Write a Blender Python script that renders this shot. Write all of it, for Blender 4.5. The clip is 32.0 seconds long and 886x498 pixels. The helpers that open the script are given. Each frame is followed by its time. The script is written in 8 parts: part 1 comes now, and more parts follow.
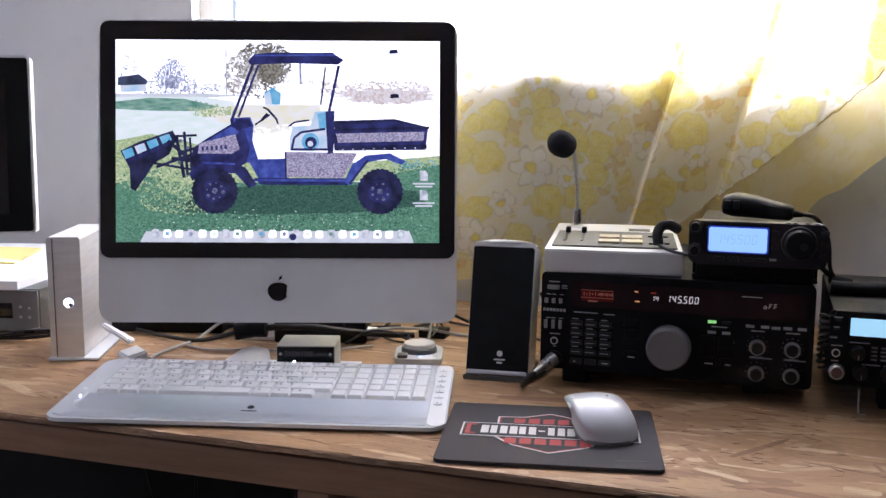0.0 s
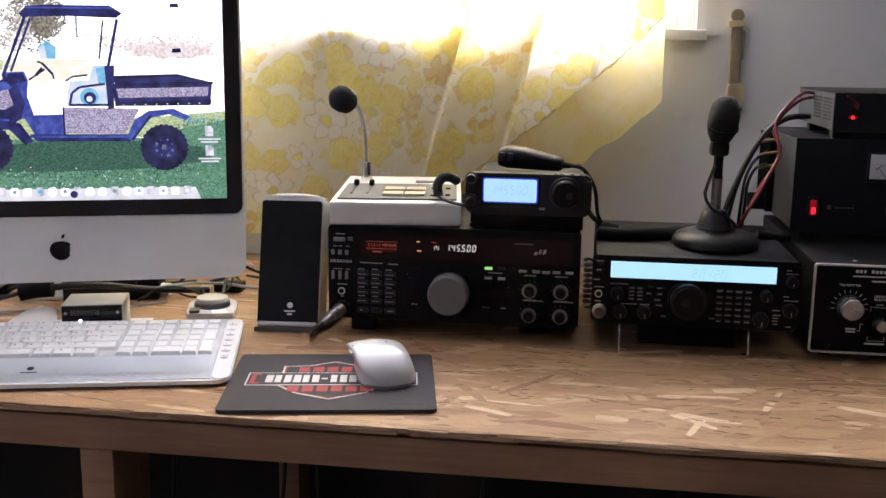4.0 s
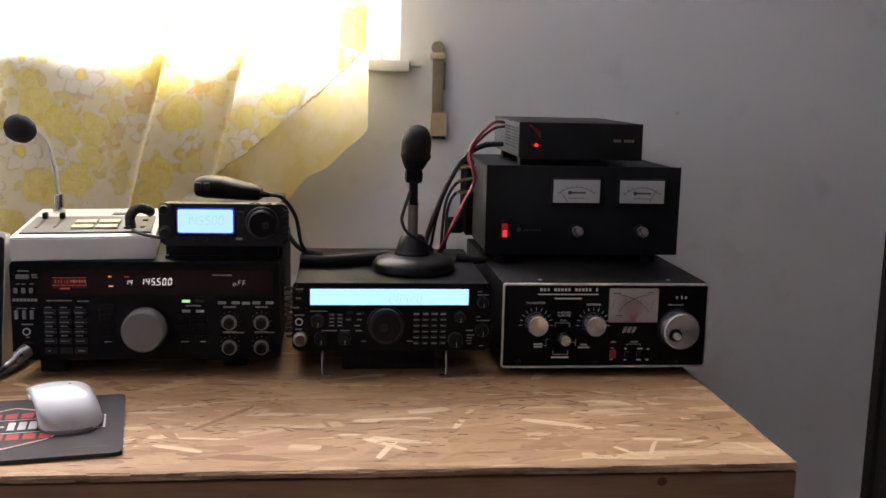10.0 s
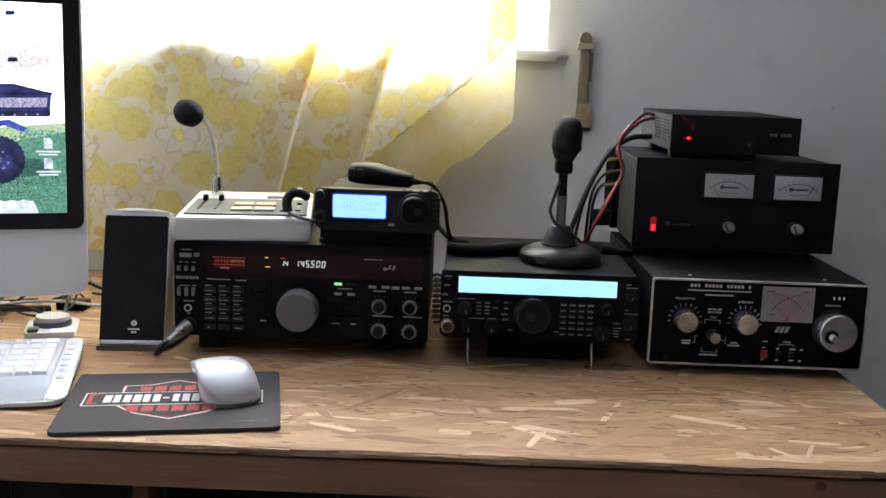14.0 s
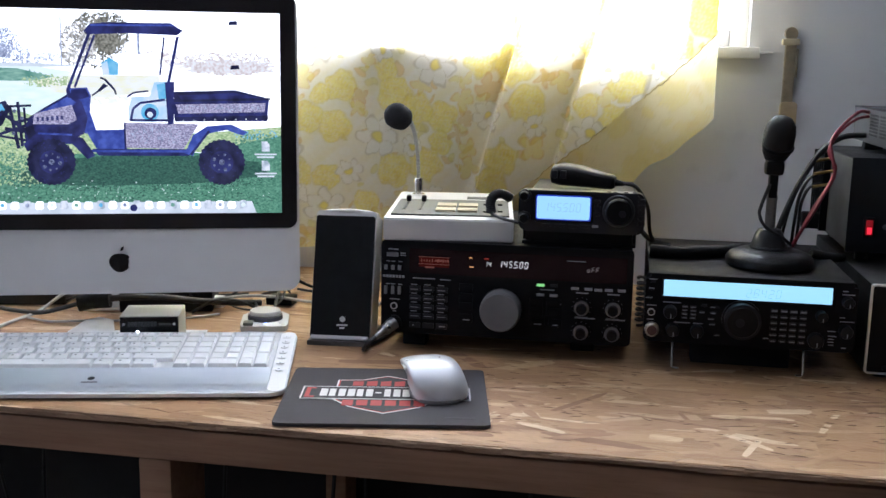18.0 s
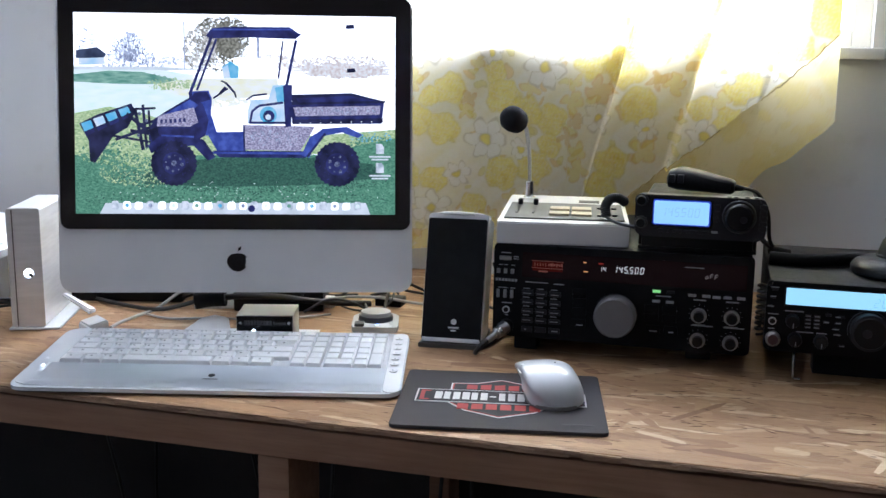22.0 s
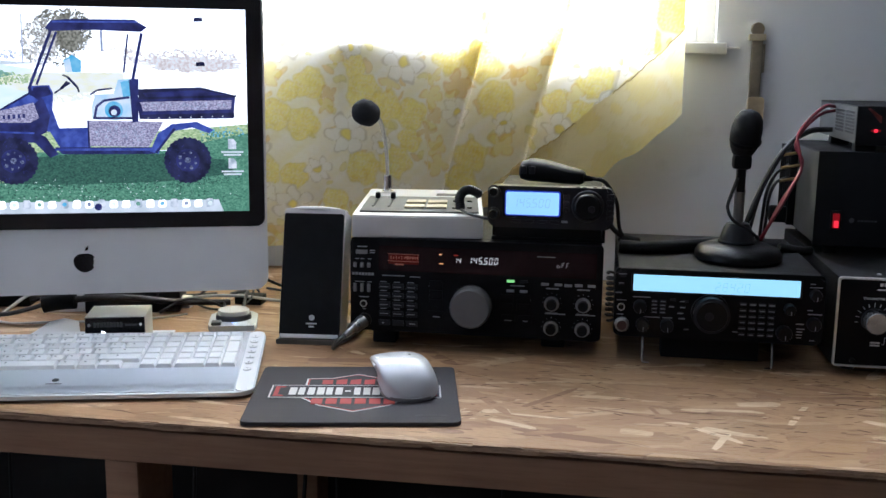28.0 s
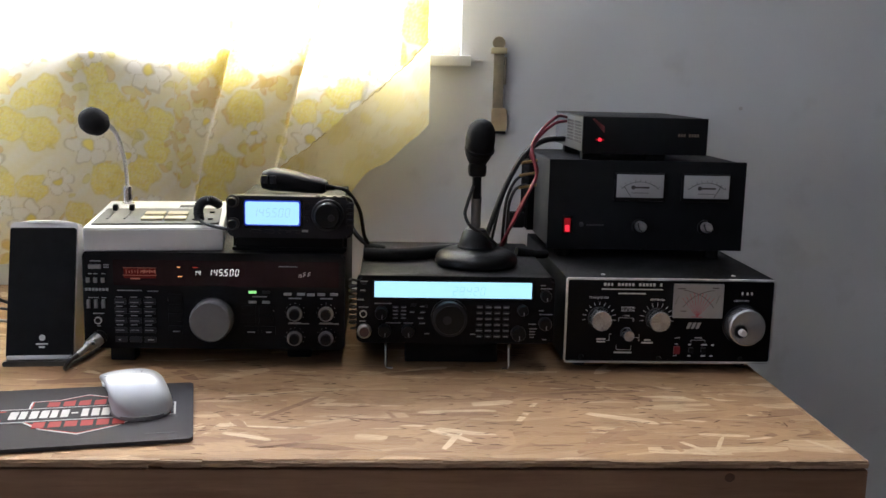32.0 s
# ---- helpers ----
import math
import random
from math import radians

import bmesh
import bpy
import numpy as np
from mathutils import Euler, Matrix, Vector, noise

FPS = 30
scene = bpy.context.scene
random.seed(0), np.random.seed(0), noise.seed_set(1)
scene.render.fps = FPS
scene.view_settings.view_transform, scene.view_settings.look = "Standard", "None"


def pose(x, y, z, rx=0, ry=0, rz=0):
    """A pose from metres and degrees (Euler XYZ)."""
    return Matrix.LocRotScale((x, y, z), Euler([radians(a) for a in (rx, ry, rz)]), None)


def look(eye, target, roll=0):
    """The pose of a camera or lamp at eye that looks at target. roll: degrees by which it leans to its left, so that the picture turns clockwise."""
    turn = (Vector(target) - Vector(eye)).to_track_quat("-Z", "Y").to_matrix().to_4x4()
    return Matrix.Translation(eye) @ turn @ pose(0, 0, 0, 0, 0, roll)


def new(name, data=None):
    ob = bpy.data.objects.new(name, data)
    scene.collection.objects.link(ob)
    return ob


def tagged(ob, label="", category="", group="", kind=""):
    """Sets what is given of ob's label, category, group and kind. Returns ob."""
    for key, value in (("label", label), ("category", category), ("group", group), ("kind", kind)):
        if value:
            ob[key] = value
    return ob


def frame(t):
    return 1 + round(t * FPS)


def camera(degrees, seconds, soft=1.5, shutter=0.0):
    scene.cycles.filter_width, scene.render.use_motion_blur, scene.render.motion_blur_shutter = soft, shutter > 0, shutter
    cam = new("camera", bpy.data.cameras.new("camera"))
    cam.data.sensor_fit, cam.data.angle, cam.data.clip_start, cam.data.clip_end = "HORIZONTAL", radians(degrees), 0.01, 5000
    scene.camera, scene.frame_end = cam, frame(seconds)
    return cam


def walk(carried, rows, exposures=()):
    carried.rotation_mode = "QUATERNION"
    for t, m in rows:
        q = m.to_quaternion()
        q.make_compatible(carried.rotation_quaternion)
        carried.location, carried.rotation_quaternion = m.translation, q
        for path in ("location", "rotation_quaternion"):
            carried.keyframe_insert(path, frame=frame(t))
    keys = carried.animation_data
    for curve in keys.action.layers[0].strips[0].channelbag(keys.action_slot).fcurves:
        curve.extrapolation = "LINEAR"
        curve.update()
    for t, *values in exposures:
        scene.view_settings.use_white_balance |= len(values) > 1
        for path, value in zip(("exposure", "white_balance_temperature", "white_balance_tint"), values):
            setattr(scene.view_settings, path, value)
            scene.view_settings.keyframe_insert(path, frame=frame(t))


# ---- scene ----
cam = camera(47.7, 32.0)
PATH = [
    (0, (0.3886, -0.9284, 1.1167), (-0.0375, 0.3893, 0.9116), 0.33),
    (1, (0.4174, -0.9612, 1.1308), (0.0736, 0.3751, 0.8941), 1.62),
    (1.5, (0.4250, -0.9584, 1.1217), (0.1066, 0.3830, 0.8778), 1.10),
    (2, (0.4316, -0.9577, 1.1255), (0.1258, 0.3853, 0.8748), 0.19),
    (2.5, (0.4423, -0.9568, 1.1242), (0.1674, 0.3915, 0.8666), 0.57),
    (3, (0.4482, -0.9513, 1.1253), (0.2286, 0.4057, 0.8602), 0.69),
    (3.5, (0.4496, -0.9502, 1.1280), (0.2515, 0.4085, 0.8545), 0.70),
    (5.5, (0.4741, -0.9495, 1.1265), (0.3467, 0.4192, 0.8607), 0.78),
    (6, (0.4889, -0.9465, 1.1278), (0.4575, 0.4280, 0.8636), 1.12),
    (6.5, (0.5114, -0.9436, 1.1259), (0.5715, 0.4296, 0.8599), 1.09),
    (7, (0.5206, -0.9443, 1.1277), (0.6364, 0.4259, 0.8650), 1.40),
    (7.5, (0.5245, -0.9445, 1.1284), (0.6555, 0.4255, 0.8714), 1.18),
    (8, (0.5243, -0.9436, 1.1284), (0.6656, 0.4257, 0.8737), 1.61),
    (8.5, (0.5232, -0.9429, 1.1276), (0.6665, 0.4257, 0.8697), 1.56),
    (9, (0.5225, -0.9441, 1.1276), (0.6676, 0.4255, 0.8760), 1.73),
    (9.5, (0.5237, -0.9475, 1.1317), (0.6681, 0.4251, 0.8971), 1.62),
    (10, (0.5230, -0.9484, 1.1306), (0.6695, 0.4249, 0.9014), 1.37),
    (10.5, (0.5180, -0.9482, 1.1298), (0.6424, 0.4264, 0.8951), 1.26),
    (11, (0.5123, -0.9469, 1.1278), (0.6140, 0.4290, 0.8900), 1.50),
    (11.5, (0.5049, -0.9502, 1.1332), (0.5697, 0.4289, 0.9012), 1.25),
    (12, (0.5018, -0.9508, 1.1320), (0.5548, 0.4288, 0.9001), 1.81),
    (12.5, (0.4946, -0.9520, 1.1323), (0.5165, 0.4284, 0.9003), 1.84),
    (13, (0.4884, -0.9509, 1.1301), (0.4876, 0.4290, 0.8941), 1.97),
    (13.5, (0.4853, -0.9511, 1.1283), (0.4724, 0.4279, 0.8872), 1.99),
    (15.5, (0.4755, -0.9504, 1.1264), (0.4238, 0.4257, 0.8740), 2.04),
    (16, (0.4649, -0.9531, 1.1289), (0.3736, 0.4212, 0.8779), 1.74),
    (16.5, (0.4584, -0.9529, 1.1272), (0.3347, 0.4191, 0.8774), 1.83),
    (17, (0.4455, -0.9549, 1.1266), (0.2763, 0.4113, 0.8719), 2.16),
    (17.5, (0.4394, -0.9562, 1.1282), (0.2270, 0.4030, 0.8685), 1.71),
    (18, (0.4355, -0.9603, 1.1324), (0.1890, 0.3940, 0.8773), 0.93),
    (18.5, (0.4297, -0.9619, 1.1316), (0.1645, 0.3894, 0.8788), 1.32),
    (19, (0.4244, -0.9585, 1.1275), (0.1433, 0.3877, 0.8650), 1.09),
    (19.5, (0.4200, -0.9582, 1.1334), (0.1130, 0.3814, 0.8662), 0.06),
    (20, (0.4145, -0.9611, 1.1349), (0.0800, 0.3733, 0.8749), 0.60),
    (20.5, (0.4103, -0.9630, 1.1352), (0.0512, 0.3656, 0.8785), 0.56),
    (21, (0.4094, -0.9634, 1.1358), (0.0381, 0.3621, 0.8804), 0.51),
    (21.5, (0.4073, -0.9614, 1.1336), (0.0353, 0.3629, 0.8734), 0.53),
    (22, (0.4033, -0.9624, 1.1337), (0.0357, 0.3641, 0.8787), 0.74),
    (22.5, (0.4027, -0.9658, 1.1402), (0.0191, 0.3589, 0.8994), 0.58),
    (23, (0.4061, -0.9687, 1.1444), (0.0290, 0.3625, 0.9305), 0.55),
    (23.5, (0.4049, -0.9686, 1.1429), (0.0321, 0.3640, 0.9302), 0.70),
    (24, (0.4039, -0.9686, 1.1428), (0.0331, 0.3640, 0.9264), 1.03),
    (24.5, (0.4118, -0.9659, 1.1403), (0.0543, 0.3702, 0.9235), 1.05),
    (26.5, (0.4173, -0.9593, 1.1446), (0.1093, 0.3830, 0.8927), 0.97),
    (27, (0.4290, -0.9551, 1.1417), (0.1654, 0.3961, 0.8868), 0.73),
    (27.5, (0.4357, -0.9539, 1.1349), (0.2024, 0.4023, 0.8778), 0.74),
    (28, (0.4385, -0.9537, 1.1276), (0.2299, 0.4070, 0.8724), 0.70),
    (28.5, (0.4482, -0.9528, 1.1375), (0.2553, 0.4088, 0.8750), 0.84),
    (29, (0.4570, -0.9487, 1.1349), (0.3027, 0.4182, 0.8748), 1.10),
    (29.5, (0.4666, -0.9487, 1.1323), (0.3783, 0.4214, 0.8584), 1.33),
    (30, (0.4868, -0.9507, 1.1336), (0.4489, 0.4260, 0.8818), 1.01),
    (30.5, (0.4988, -0.9488, 1.1319), (0.5330, 0.4278, 0.8792), 1.08),
    (31, (0.5000, -0.9503, 1.1329), (0.5434, 0.4255, 0.8774), 1.02),
    (31.5, (0.5016, -0.9541, 1.1326), (0.5448, 0.4232, 0.8854), 1.07),
    (32, (0.5037, -0.9514, 1.1247), (0.5824, 0.4268, 0.8914), 1.35),
]
EXPOSURES = [(0, -0.47, 5750, 24), (1.5, -0.40, 5900, 24), (3, -0.24, 6100, 24), (6, -0.08, 6250, 22), (9, 0.03, 6450, 28), (12, 0.05, 5800, 12), (16, 0.02, 5750, 18), (18, -0.24, 5500, 16), (22.8, -0.42, 5350, 14), (24, -0.69, 5250, 13), (27, -0.42, 5350, 14), (30, -0.1, 5600, 13), (32, 0.0, 5850, 16)]
walk(cam, [(t, look(eye, target, roll)) for t, eye, target, roll in PATH], EXPOSURES)

# ---- world, sun, window light and added side fill ----
SUN_EL, SUN_AZ = 38.0, 33.0
world = bpy.data.worlds.new("world")
scene.world = world
world.use_nodes = True
wn = world.node_tree
sky = wn.nodes.new("ShaderNodeTexSky")
sky.sky_type, sky.sun_disc = "NISHITA", False
sky.sun_elevation, sky.sun_rotation = radians(SUN_EL), radians(SUN_AZ)
wn.links.new(sky.outputs[0], wn.nodes["Background"].inputs[0])
wn.nodes["Background"].inputs[1].default_value = 0.15


def lamp(name, kind, energy, m, color=(1, 1, 1), size=1.0, size_y=None, angle=None):
    d = bpy.data.lights.new(name, kind)
    d.energy, d.color = energy, color
    if kind == "AREA":
        d.size = size
        if size_y:
            d.shape, d.size_y = "RECTANGLE", size_y
    if angle:
        d.angle = radians(angle)
    ob = new(name, d)
    ob.matrix_world = m
    return ob


sun_way = Vector((math.sin(radians(SUN_AZ)) * math.cos(radians(SUN_EL)), math.cos(radians(SUN_AZ)) * math.cos(radians(SUN_EL)), math.sin(radians(SUN_EL))))
lamp("sun", "SUN", 14.0, look(sun_way * 8, (0, 0, 0)), (1.0, 0.93, 0.84), angle=0.6)
lamp("window_skylight", "AREA", 72, look((-0.04, 1.02, 1.66), (-0.04, -0.6, 1.80)), (0.96, 0.98, 1.0), 1.3, 0.95)
# fill from the left, through a side window added out of view
lamp("side_fill_lamp", "AREA", 7.6, look((-2.24, -1.25, 1.60), (0.2, 0.2, 1.0)), (0.86, 0.93, 1.0), 0.9, 0.9)


# ---- materials ----
def nodes(name):
    m = bpy.data.materials.new(name)
    m.use_nodes = True
    t = m.node_tree
    return m, t, t.nodes["Principled BSDF"]


def nd(t, kind, **kw):
    n = t.nodes.new(kind)
    for key, v in kw.items():
        if key == "op":
            n.operation = v
        elif key == "ty":
            n.data_type = v
        elif key == "blend":
            n.blend_type = v
        elif key == "feature":
            n.feature = v
        else:
            n.inputs[key.replace("_", " ")].default_value = v
    return n


def mixc(t, fac, a, b, blend="MIX"):
    """A colour mix of a and b, each a socket or an RGB triple."""
    n = t.nodes.new("ShaderNodeMix")
    n.data_type, n.blend_type = "RGBA", blend
    for sock, v in ((n.inputs[0], fac), (n.inputs[6], a), (n.inputs[7], b)):
        if hasattr(v, "is_output"):
            t.links.new(v, sock)
        elif isinstance(v, tuple):
            sock.default_value = (*v[:3], 1)
        else:
            sock.default_value = v
    return n.outputs[2]


def ma(t, op, a, b=0.0):
    n = t.nodes.new("ShaderNodeMath")
    n.operation = op
    for sock, v in ((n.inputs[0], a), (n.inputs[1], b)):
        if hasattr(v, "is_output"):
            t.links.new(v, sock)
        else:
            sock.default_value = v
    return n.outputs[0]


def ramp(t, fac, lo, hi):
    n = t.nodes.new("ShaderNodeMapRange")
    n.clamp = True
    n.inputs[1].default_value, n.inputs[2].default_value = lo, hi
    t.links.new(fac, n.inputs[0])
    return n.outputs[0]


def noise_at(t, scale, detail=4.0, stretch=(1, 1, 1), coord="Object"):
    tc = t.nodes.new("ShaderNodeTexCoord")
    mp = nd(t, "ShaderNodeMapping", Scale=stretch)
    t.links.new(tc.outputs[coord], mp.inputs[0])
    n = nd(t, "ShaderNodeTexNoise", Scale=scale, Detail=detail)
    t.links.new(mp.outputs[0], n.inputs[0])
    return n.outputs[0]


def mat(name, col, rough=0.5, metal=0.0, var=0.12, scale=30.0, grain=400.0, bump=0.06, stretch=(1, 1, 1), coat=0.0, spec=0.5):
    """Paint, plastic or metal with patches, fine grain and uneven gloss."""
    m, t, b = nodes(name)
    big = noise_at(t, scale, 5.0, stretch)
    fine = noise_at(t, grain, 2.0, stretch)
    dark = tuple(c * (1 - var) for c in col)
    lite = tuple(min(1, c * (1 + var)) for c in col)
    c = mixc(t, ramp(t, big, 0.3, 0.7), dark, lite)
    c = mixc(t, ma(t, "MULTIPLY", ramp(t, fine, 0.35, 0.65), 0.3), c, lite)
    t.links.new(c, b.inputs["Base Color"])
    r = ma(t, "ADD", ma(t, "MULTIPLY", big, 0.2), rough - 0.1)
    t.links.new(r, b.inputs["Roughness"])
    b.inputs["Metallic"].default_value = metal
    b.inputs["Coat Weight"].default_value = coat
    b.inputs["Specular IOR Level"].default_value = spec
    if bump:
        bp = nd(t, "ShaderNodeBump", Strength=bump, Distance=0.001)
        t.links.new(fine, bp.inputs["Height"])
        t.links.new(bp.outputs[0], b.inputs["Normal"])
    return m


def glow(name, col, strength):
    m, t, b = nodes(name)
    b.inputs["Base Color"].default_value = (col[0] * 0.2, col[1] * 0.2, col[2] * 0.2, 1)
    b.inputs["Emission Color"].default_value = (*col, 1)
    b.inputs["Emission Strength"].default_value = strength * 1.9
    b.inputs["Roughness"].default_value = 0.25
    return m


def photo_mat(name, a, b_, scale, strength=1.0, stretch=(1, 1, 1), lo=0.35, hi=0.65):
    """A patch of a picture on a lit screen, mottled between two colours."""
    m, t, b = nodes(name)
    f = ramp(t, noise_at(t, scale, 6.0, stretch), lo, hi)
    c = mixc(t, f, a, b_)
    b.inputs["Base Color"].default_value = (0.02, 0.02, 0.02, 1)
    t.links.new(c, b.inputs["Emission Color"])
    b.inputs["Emission Strength"].default_value = strength
    b.inputs["Roughness"].default_value = 0.2
    return m


def wall_mat():
    m, t, b = nodes("wall_paint")
    big = noise_at(t, 1.7, 5.0)
    mid = noise_at(t, 14.0, 6.0)
    fine = noise_at(t, 220.0, 3.0)
    c = mixc(t, ramp(t, big, 0.3, 0.7), (0.61, 0.62, 0.635), (0.71, 0.715, 0.725))
    c = mixc(t, ma(t, "MULTIPLY", ramp(t, mid, 0.62, 0.78), 0.35), c, (0.43, 0.42, 0.41))
    t.links.new(c, b.inputs["Base Color"])
    b.inputs["Roughness"].default_value = 0.75
    bp = nd(t, "ShaderNodeBump", Strength=0.25, Distance=0.002)
    t.links.new(ma(t, "ADD", ma(t, "MULTIPLY", mid, 0.7), ma(t, "MULTIPLY", fine, 0.3)), bp.inputs["Height"])
    t.links.new(bp.outputs[0], b.inputs["Normal"])
    return m


def lumber_mat(name, a, b_):
    """Planed softwood with long grain along x."""
    m, t, b = nodes(name)
    g = noise_at(t, 9.0, 8.0, (1.0, 14.0, 14.0))
    w = noise_at(t, 3.0, 3.0)
    f = noise_at(t, 60.0, 4.0, (0.6, 8.0, 8.0))
    c = mixc(t, ramp(t, g, 0.3, 0.7), a, b_)
    c = mixc(t, ma(t, "MULTIPLY", ramp(t, w, 0.4, 0.75), 0.35), c, tuple(x * 0.6 for x in a))
    c = mixc(t, ma(t, "MULTIPLY", ramp(t, f, 0.55, 0.75), 0.3), c, tuple(x * 0.55 for x in a))
    t.links.new(c, b.inputs["Base Color"])
    b.inputs["Roughness"].default_value = 0.7
    bp = nd(t, "ShaderNodeBump", Strength=0.2, Distance=0.001)
    t.links.new(f, bp.inputs["Height"])
    t.links.new(bp.outputs[0], b.inputs["Normal"])
    return m


def strand_layer(t, angle, sx, sy, seed):
    tc = t.nodes.new("ShaderNodeTexCoord")
    mp = nd(t, "ShaderNodeMapping", Scale=(sx, sy, 1), Rotation=(0, 0, radians(angle)), Location=(seed, seed * 1.7, 0))
    nz = nd(t, "ShaderNodeTexNoise", Scale=9.0, Detail=2.0)
    t.links.new(tc.outputs["Object"], nz.inputs[0])
    sh = t.nodes.new("ShaderNodeVectorMath")
    sh.operation = "MULTIPLY_ADD"
    sh.inputs[1].default_value = (0.05, 0.05, 0)
    t.links.new(nz.outputs[1], sh.inputs[0])
    t.links.new(tc.outputs["Object"], sh.inputs[2])
    t.links.new(sh.outputs[0], mp.inputs[0])
    v = nd(t, "ShaderNodeTexVoronoi", Scale=1.0, Randomness=1.0)
    t.links.new(mp.outputs[0], v.inputs[0])
    e = nd(t, "ShaderNodeTexVoronoi", feature="DISTANCE_TO_EDGE", Scale=1.0, Randomness=1.0)
    t.links.new(mp.outputs[0], e.inputs[0])
    s = t.nodes.new("ShaderNodeSeparateColor")
    t.links.new(v.outputs["Color"], s.inputs[0])
    return s.outputs[0], s.outputs[1], e.outputs[0]


def grain_at(t, angle=0.0):
    """Long wood fibres running near x: a broad streak and a hair-fine one."""
    tc = t.nodes.new("ShaderNodeTexCoord")
    nz = nd(t, "ShaderNodeTexNoise", Scale=7.0, Detail=2.0)
    t.links.new(tc.outputs["Object"], nz.inputs[0])
    sh = t.nodes.new("ShaderNodeVectorMath")
    sh.operation = "MULTIPLY_ADD"
    sh.inputs[1].default_value = (0.0, 0.06, 0)
    t.links.new(nz.outputs[1], sh.inputs[0])
    t.links.new(tc.outputs["Object"], sh.inputs[2])
    mp = nd(t, "ShaderNodeMapping", Scale=(1, 9, 1), Rotation=(0, 0, radians(angle)))
    t.links.new(sh.outputs[0], mp.inputs[0])
    broad = nd(t, "ShaderNodeTexNoise", Scale=9.0, Detail=4.0)
    t.links.new(mp.outputs[0], broad.inputs[0])
    fine = nd(t, "ShaderNodeTexNoise", Scale=60.0, Detail=4.0)
    t.links.new(mp.outputs[0], fine.inputs[0])
    return broad.outputs[0], fine.outputs[0]


def osb_mat():
    """Oriented strand board: overlapping flakes of pine in several directions, sealed and worn."""
    m, t, b = nodes("strand_board")
    r1, k1, e1 = strand_layer(t, 6, 8, 58, 1.3)
    r2, k2, e2 = strand_layer(t, -18, 10, 60, 5.1)
    broad, fine = grain_at(t, 4)
    def tone(r):
        c = mixc(t, ramp(t, r, 0.0, 0.55), (0.285, 0.162, 0.076), (0.385, 0.236, 0.116))
        return mixc(t, ramp(t, r, 0.65, 1.0), c, (0.58, 0.41, 0.245))
    c = tone(r1)
    c = mixc(t, ma(t, "GREATER_THAN", k2, 0.55), c, tone(r2))
    c = mixc(t, ma(t, "MULTIPLY", ramp(t, broad, 0.45, 0.68), 0.35), c, (0.36, 0.21, 0.11))
    c = mixc(t, ma(t, "MULTIPLY", ramp(t, fine, 0.5, 0.72), 0.4), c, (0.27, 0.15, 0.075))
    edge = ma(t, "MULTIPLY", ma(t, "LESS_THAN", e1, 0.03), ma(t, "GREATER_THAN", r1, 0.6))
    c = mixc(t, ma(t, "MULTIPLY", edge, 0.45), c, (0.123, 0.064, 0.031))
    stain = noise_at(t, 3.2, 5.0)
    c = mixc(t, ma(t, "MULTIPLY", ramp(t, stain, 0.5, 0.75), 0.4), c, (0.190, 0.100, 0.048))
    t.links.new(c, b.inputs["Base Color"])
    t.links.new(ma(t, "ADD", ma(t, "MULTIPLY", fine, 0.3), 0.36), b.inputs["Roughness"])
    b.inputs["Specular IOR Level"].default_value = 0.25
    bp = nd(t, "ShaderNodeBump", Strength=0.45, Distance=0.002)
    t.links.new(ma(t, "ADD", r1, fine), bp.inputs["Height"])
    t.links.new(bp.outputs[0], b.inputs["Normal"])
    return m


def flake_mat():
    m, t, b = nodes("pine_flake")
    g = t.nodes.new("ShaderNodeNewGeometry")
    r = g.outputs["Random Per Island"]
    c = mixc(t, ramp(t, r, 0.0, 0.14), (0.22, 0.112, 0.055), (0.35, 0.203, 0.104))
    c = mixc(t, ramp(t, r, 0.07, 0.85), c, (0.44, 0.276, 0.138))
    c = mixc(t, ramp(t, r, 0.86, 0.97), c, (0.68, 0.52, 0.325))
    broad, fine = grain_at(t, -5)
    c = mixc(t, ma(t, "MULTIPLY", ramp(t, broad, 0.45, 0.68), 0.35), c, (0.36, 0.21, 0.11))
    c = mixc(t, ma(t, "MULTIPLY", ramp(t, fine, 0.48, 0.72), 0.6), c, (0.228, 0.118, 0.057))
    t.links.new(c, b.inputs["Base Color"])
    b.inputs["Roughness"].default_value = 0.5
    b.inputs["Specular IOR Level"].default_value = 0.25
    bp = nd(t, "ShaderNodeBump", Strength=0.3, Distance=0.001)
    t.links.new(fine, bp.inputs["Height"])
    t.links.new(bp.outputs[0], b.inputs["Normal"])
    return m


def edge_mat():
    """Sawn edge of strand board: each splinter its own brown."""
    m, t, b = nodes("strand_board_edge")
    r = t.nodes.new("ShaderNodeNewGeometry").outputs["Random Per Island"]
    c = mixc(t, ramp(t, r, 0.0, 0.6), (0.26, 0.165, 0.095), (0.36, 0.235, 0.14))
    c = mixc(t, ramp(t, r, 0.6, 1.0), c, (0.46, 0.32, 0.20))
    n = noise_at(t, 160.0, 5.0, (0.5, 1, 2))
    c = mixc(t, ma(t, "MULTIPLY", ramp(t, n, 0.48, 0.72), 0.5), c, (0.11, 0.062, 0.035))
    t.links.new(c, b.inputs["Base Color"])
    b.inputs["Roughness"].default_value = 0.85
    bp = nd(t, "ShaderNodeBump", Strength=0.7, Distance=0.002)
    t.links.new(n, bp.inputs["Height"])
    t.links.new(bp.outputs[0], b.inputs["Normal"])
    return m


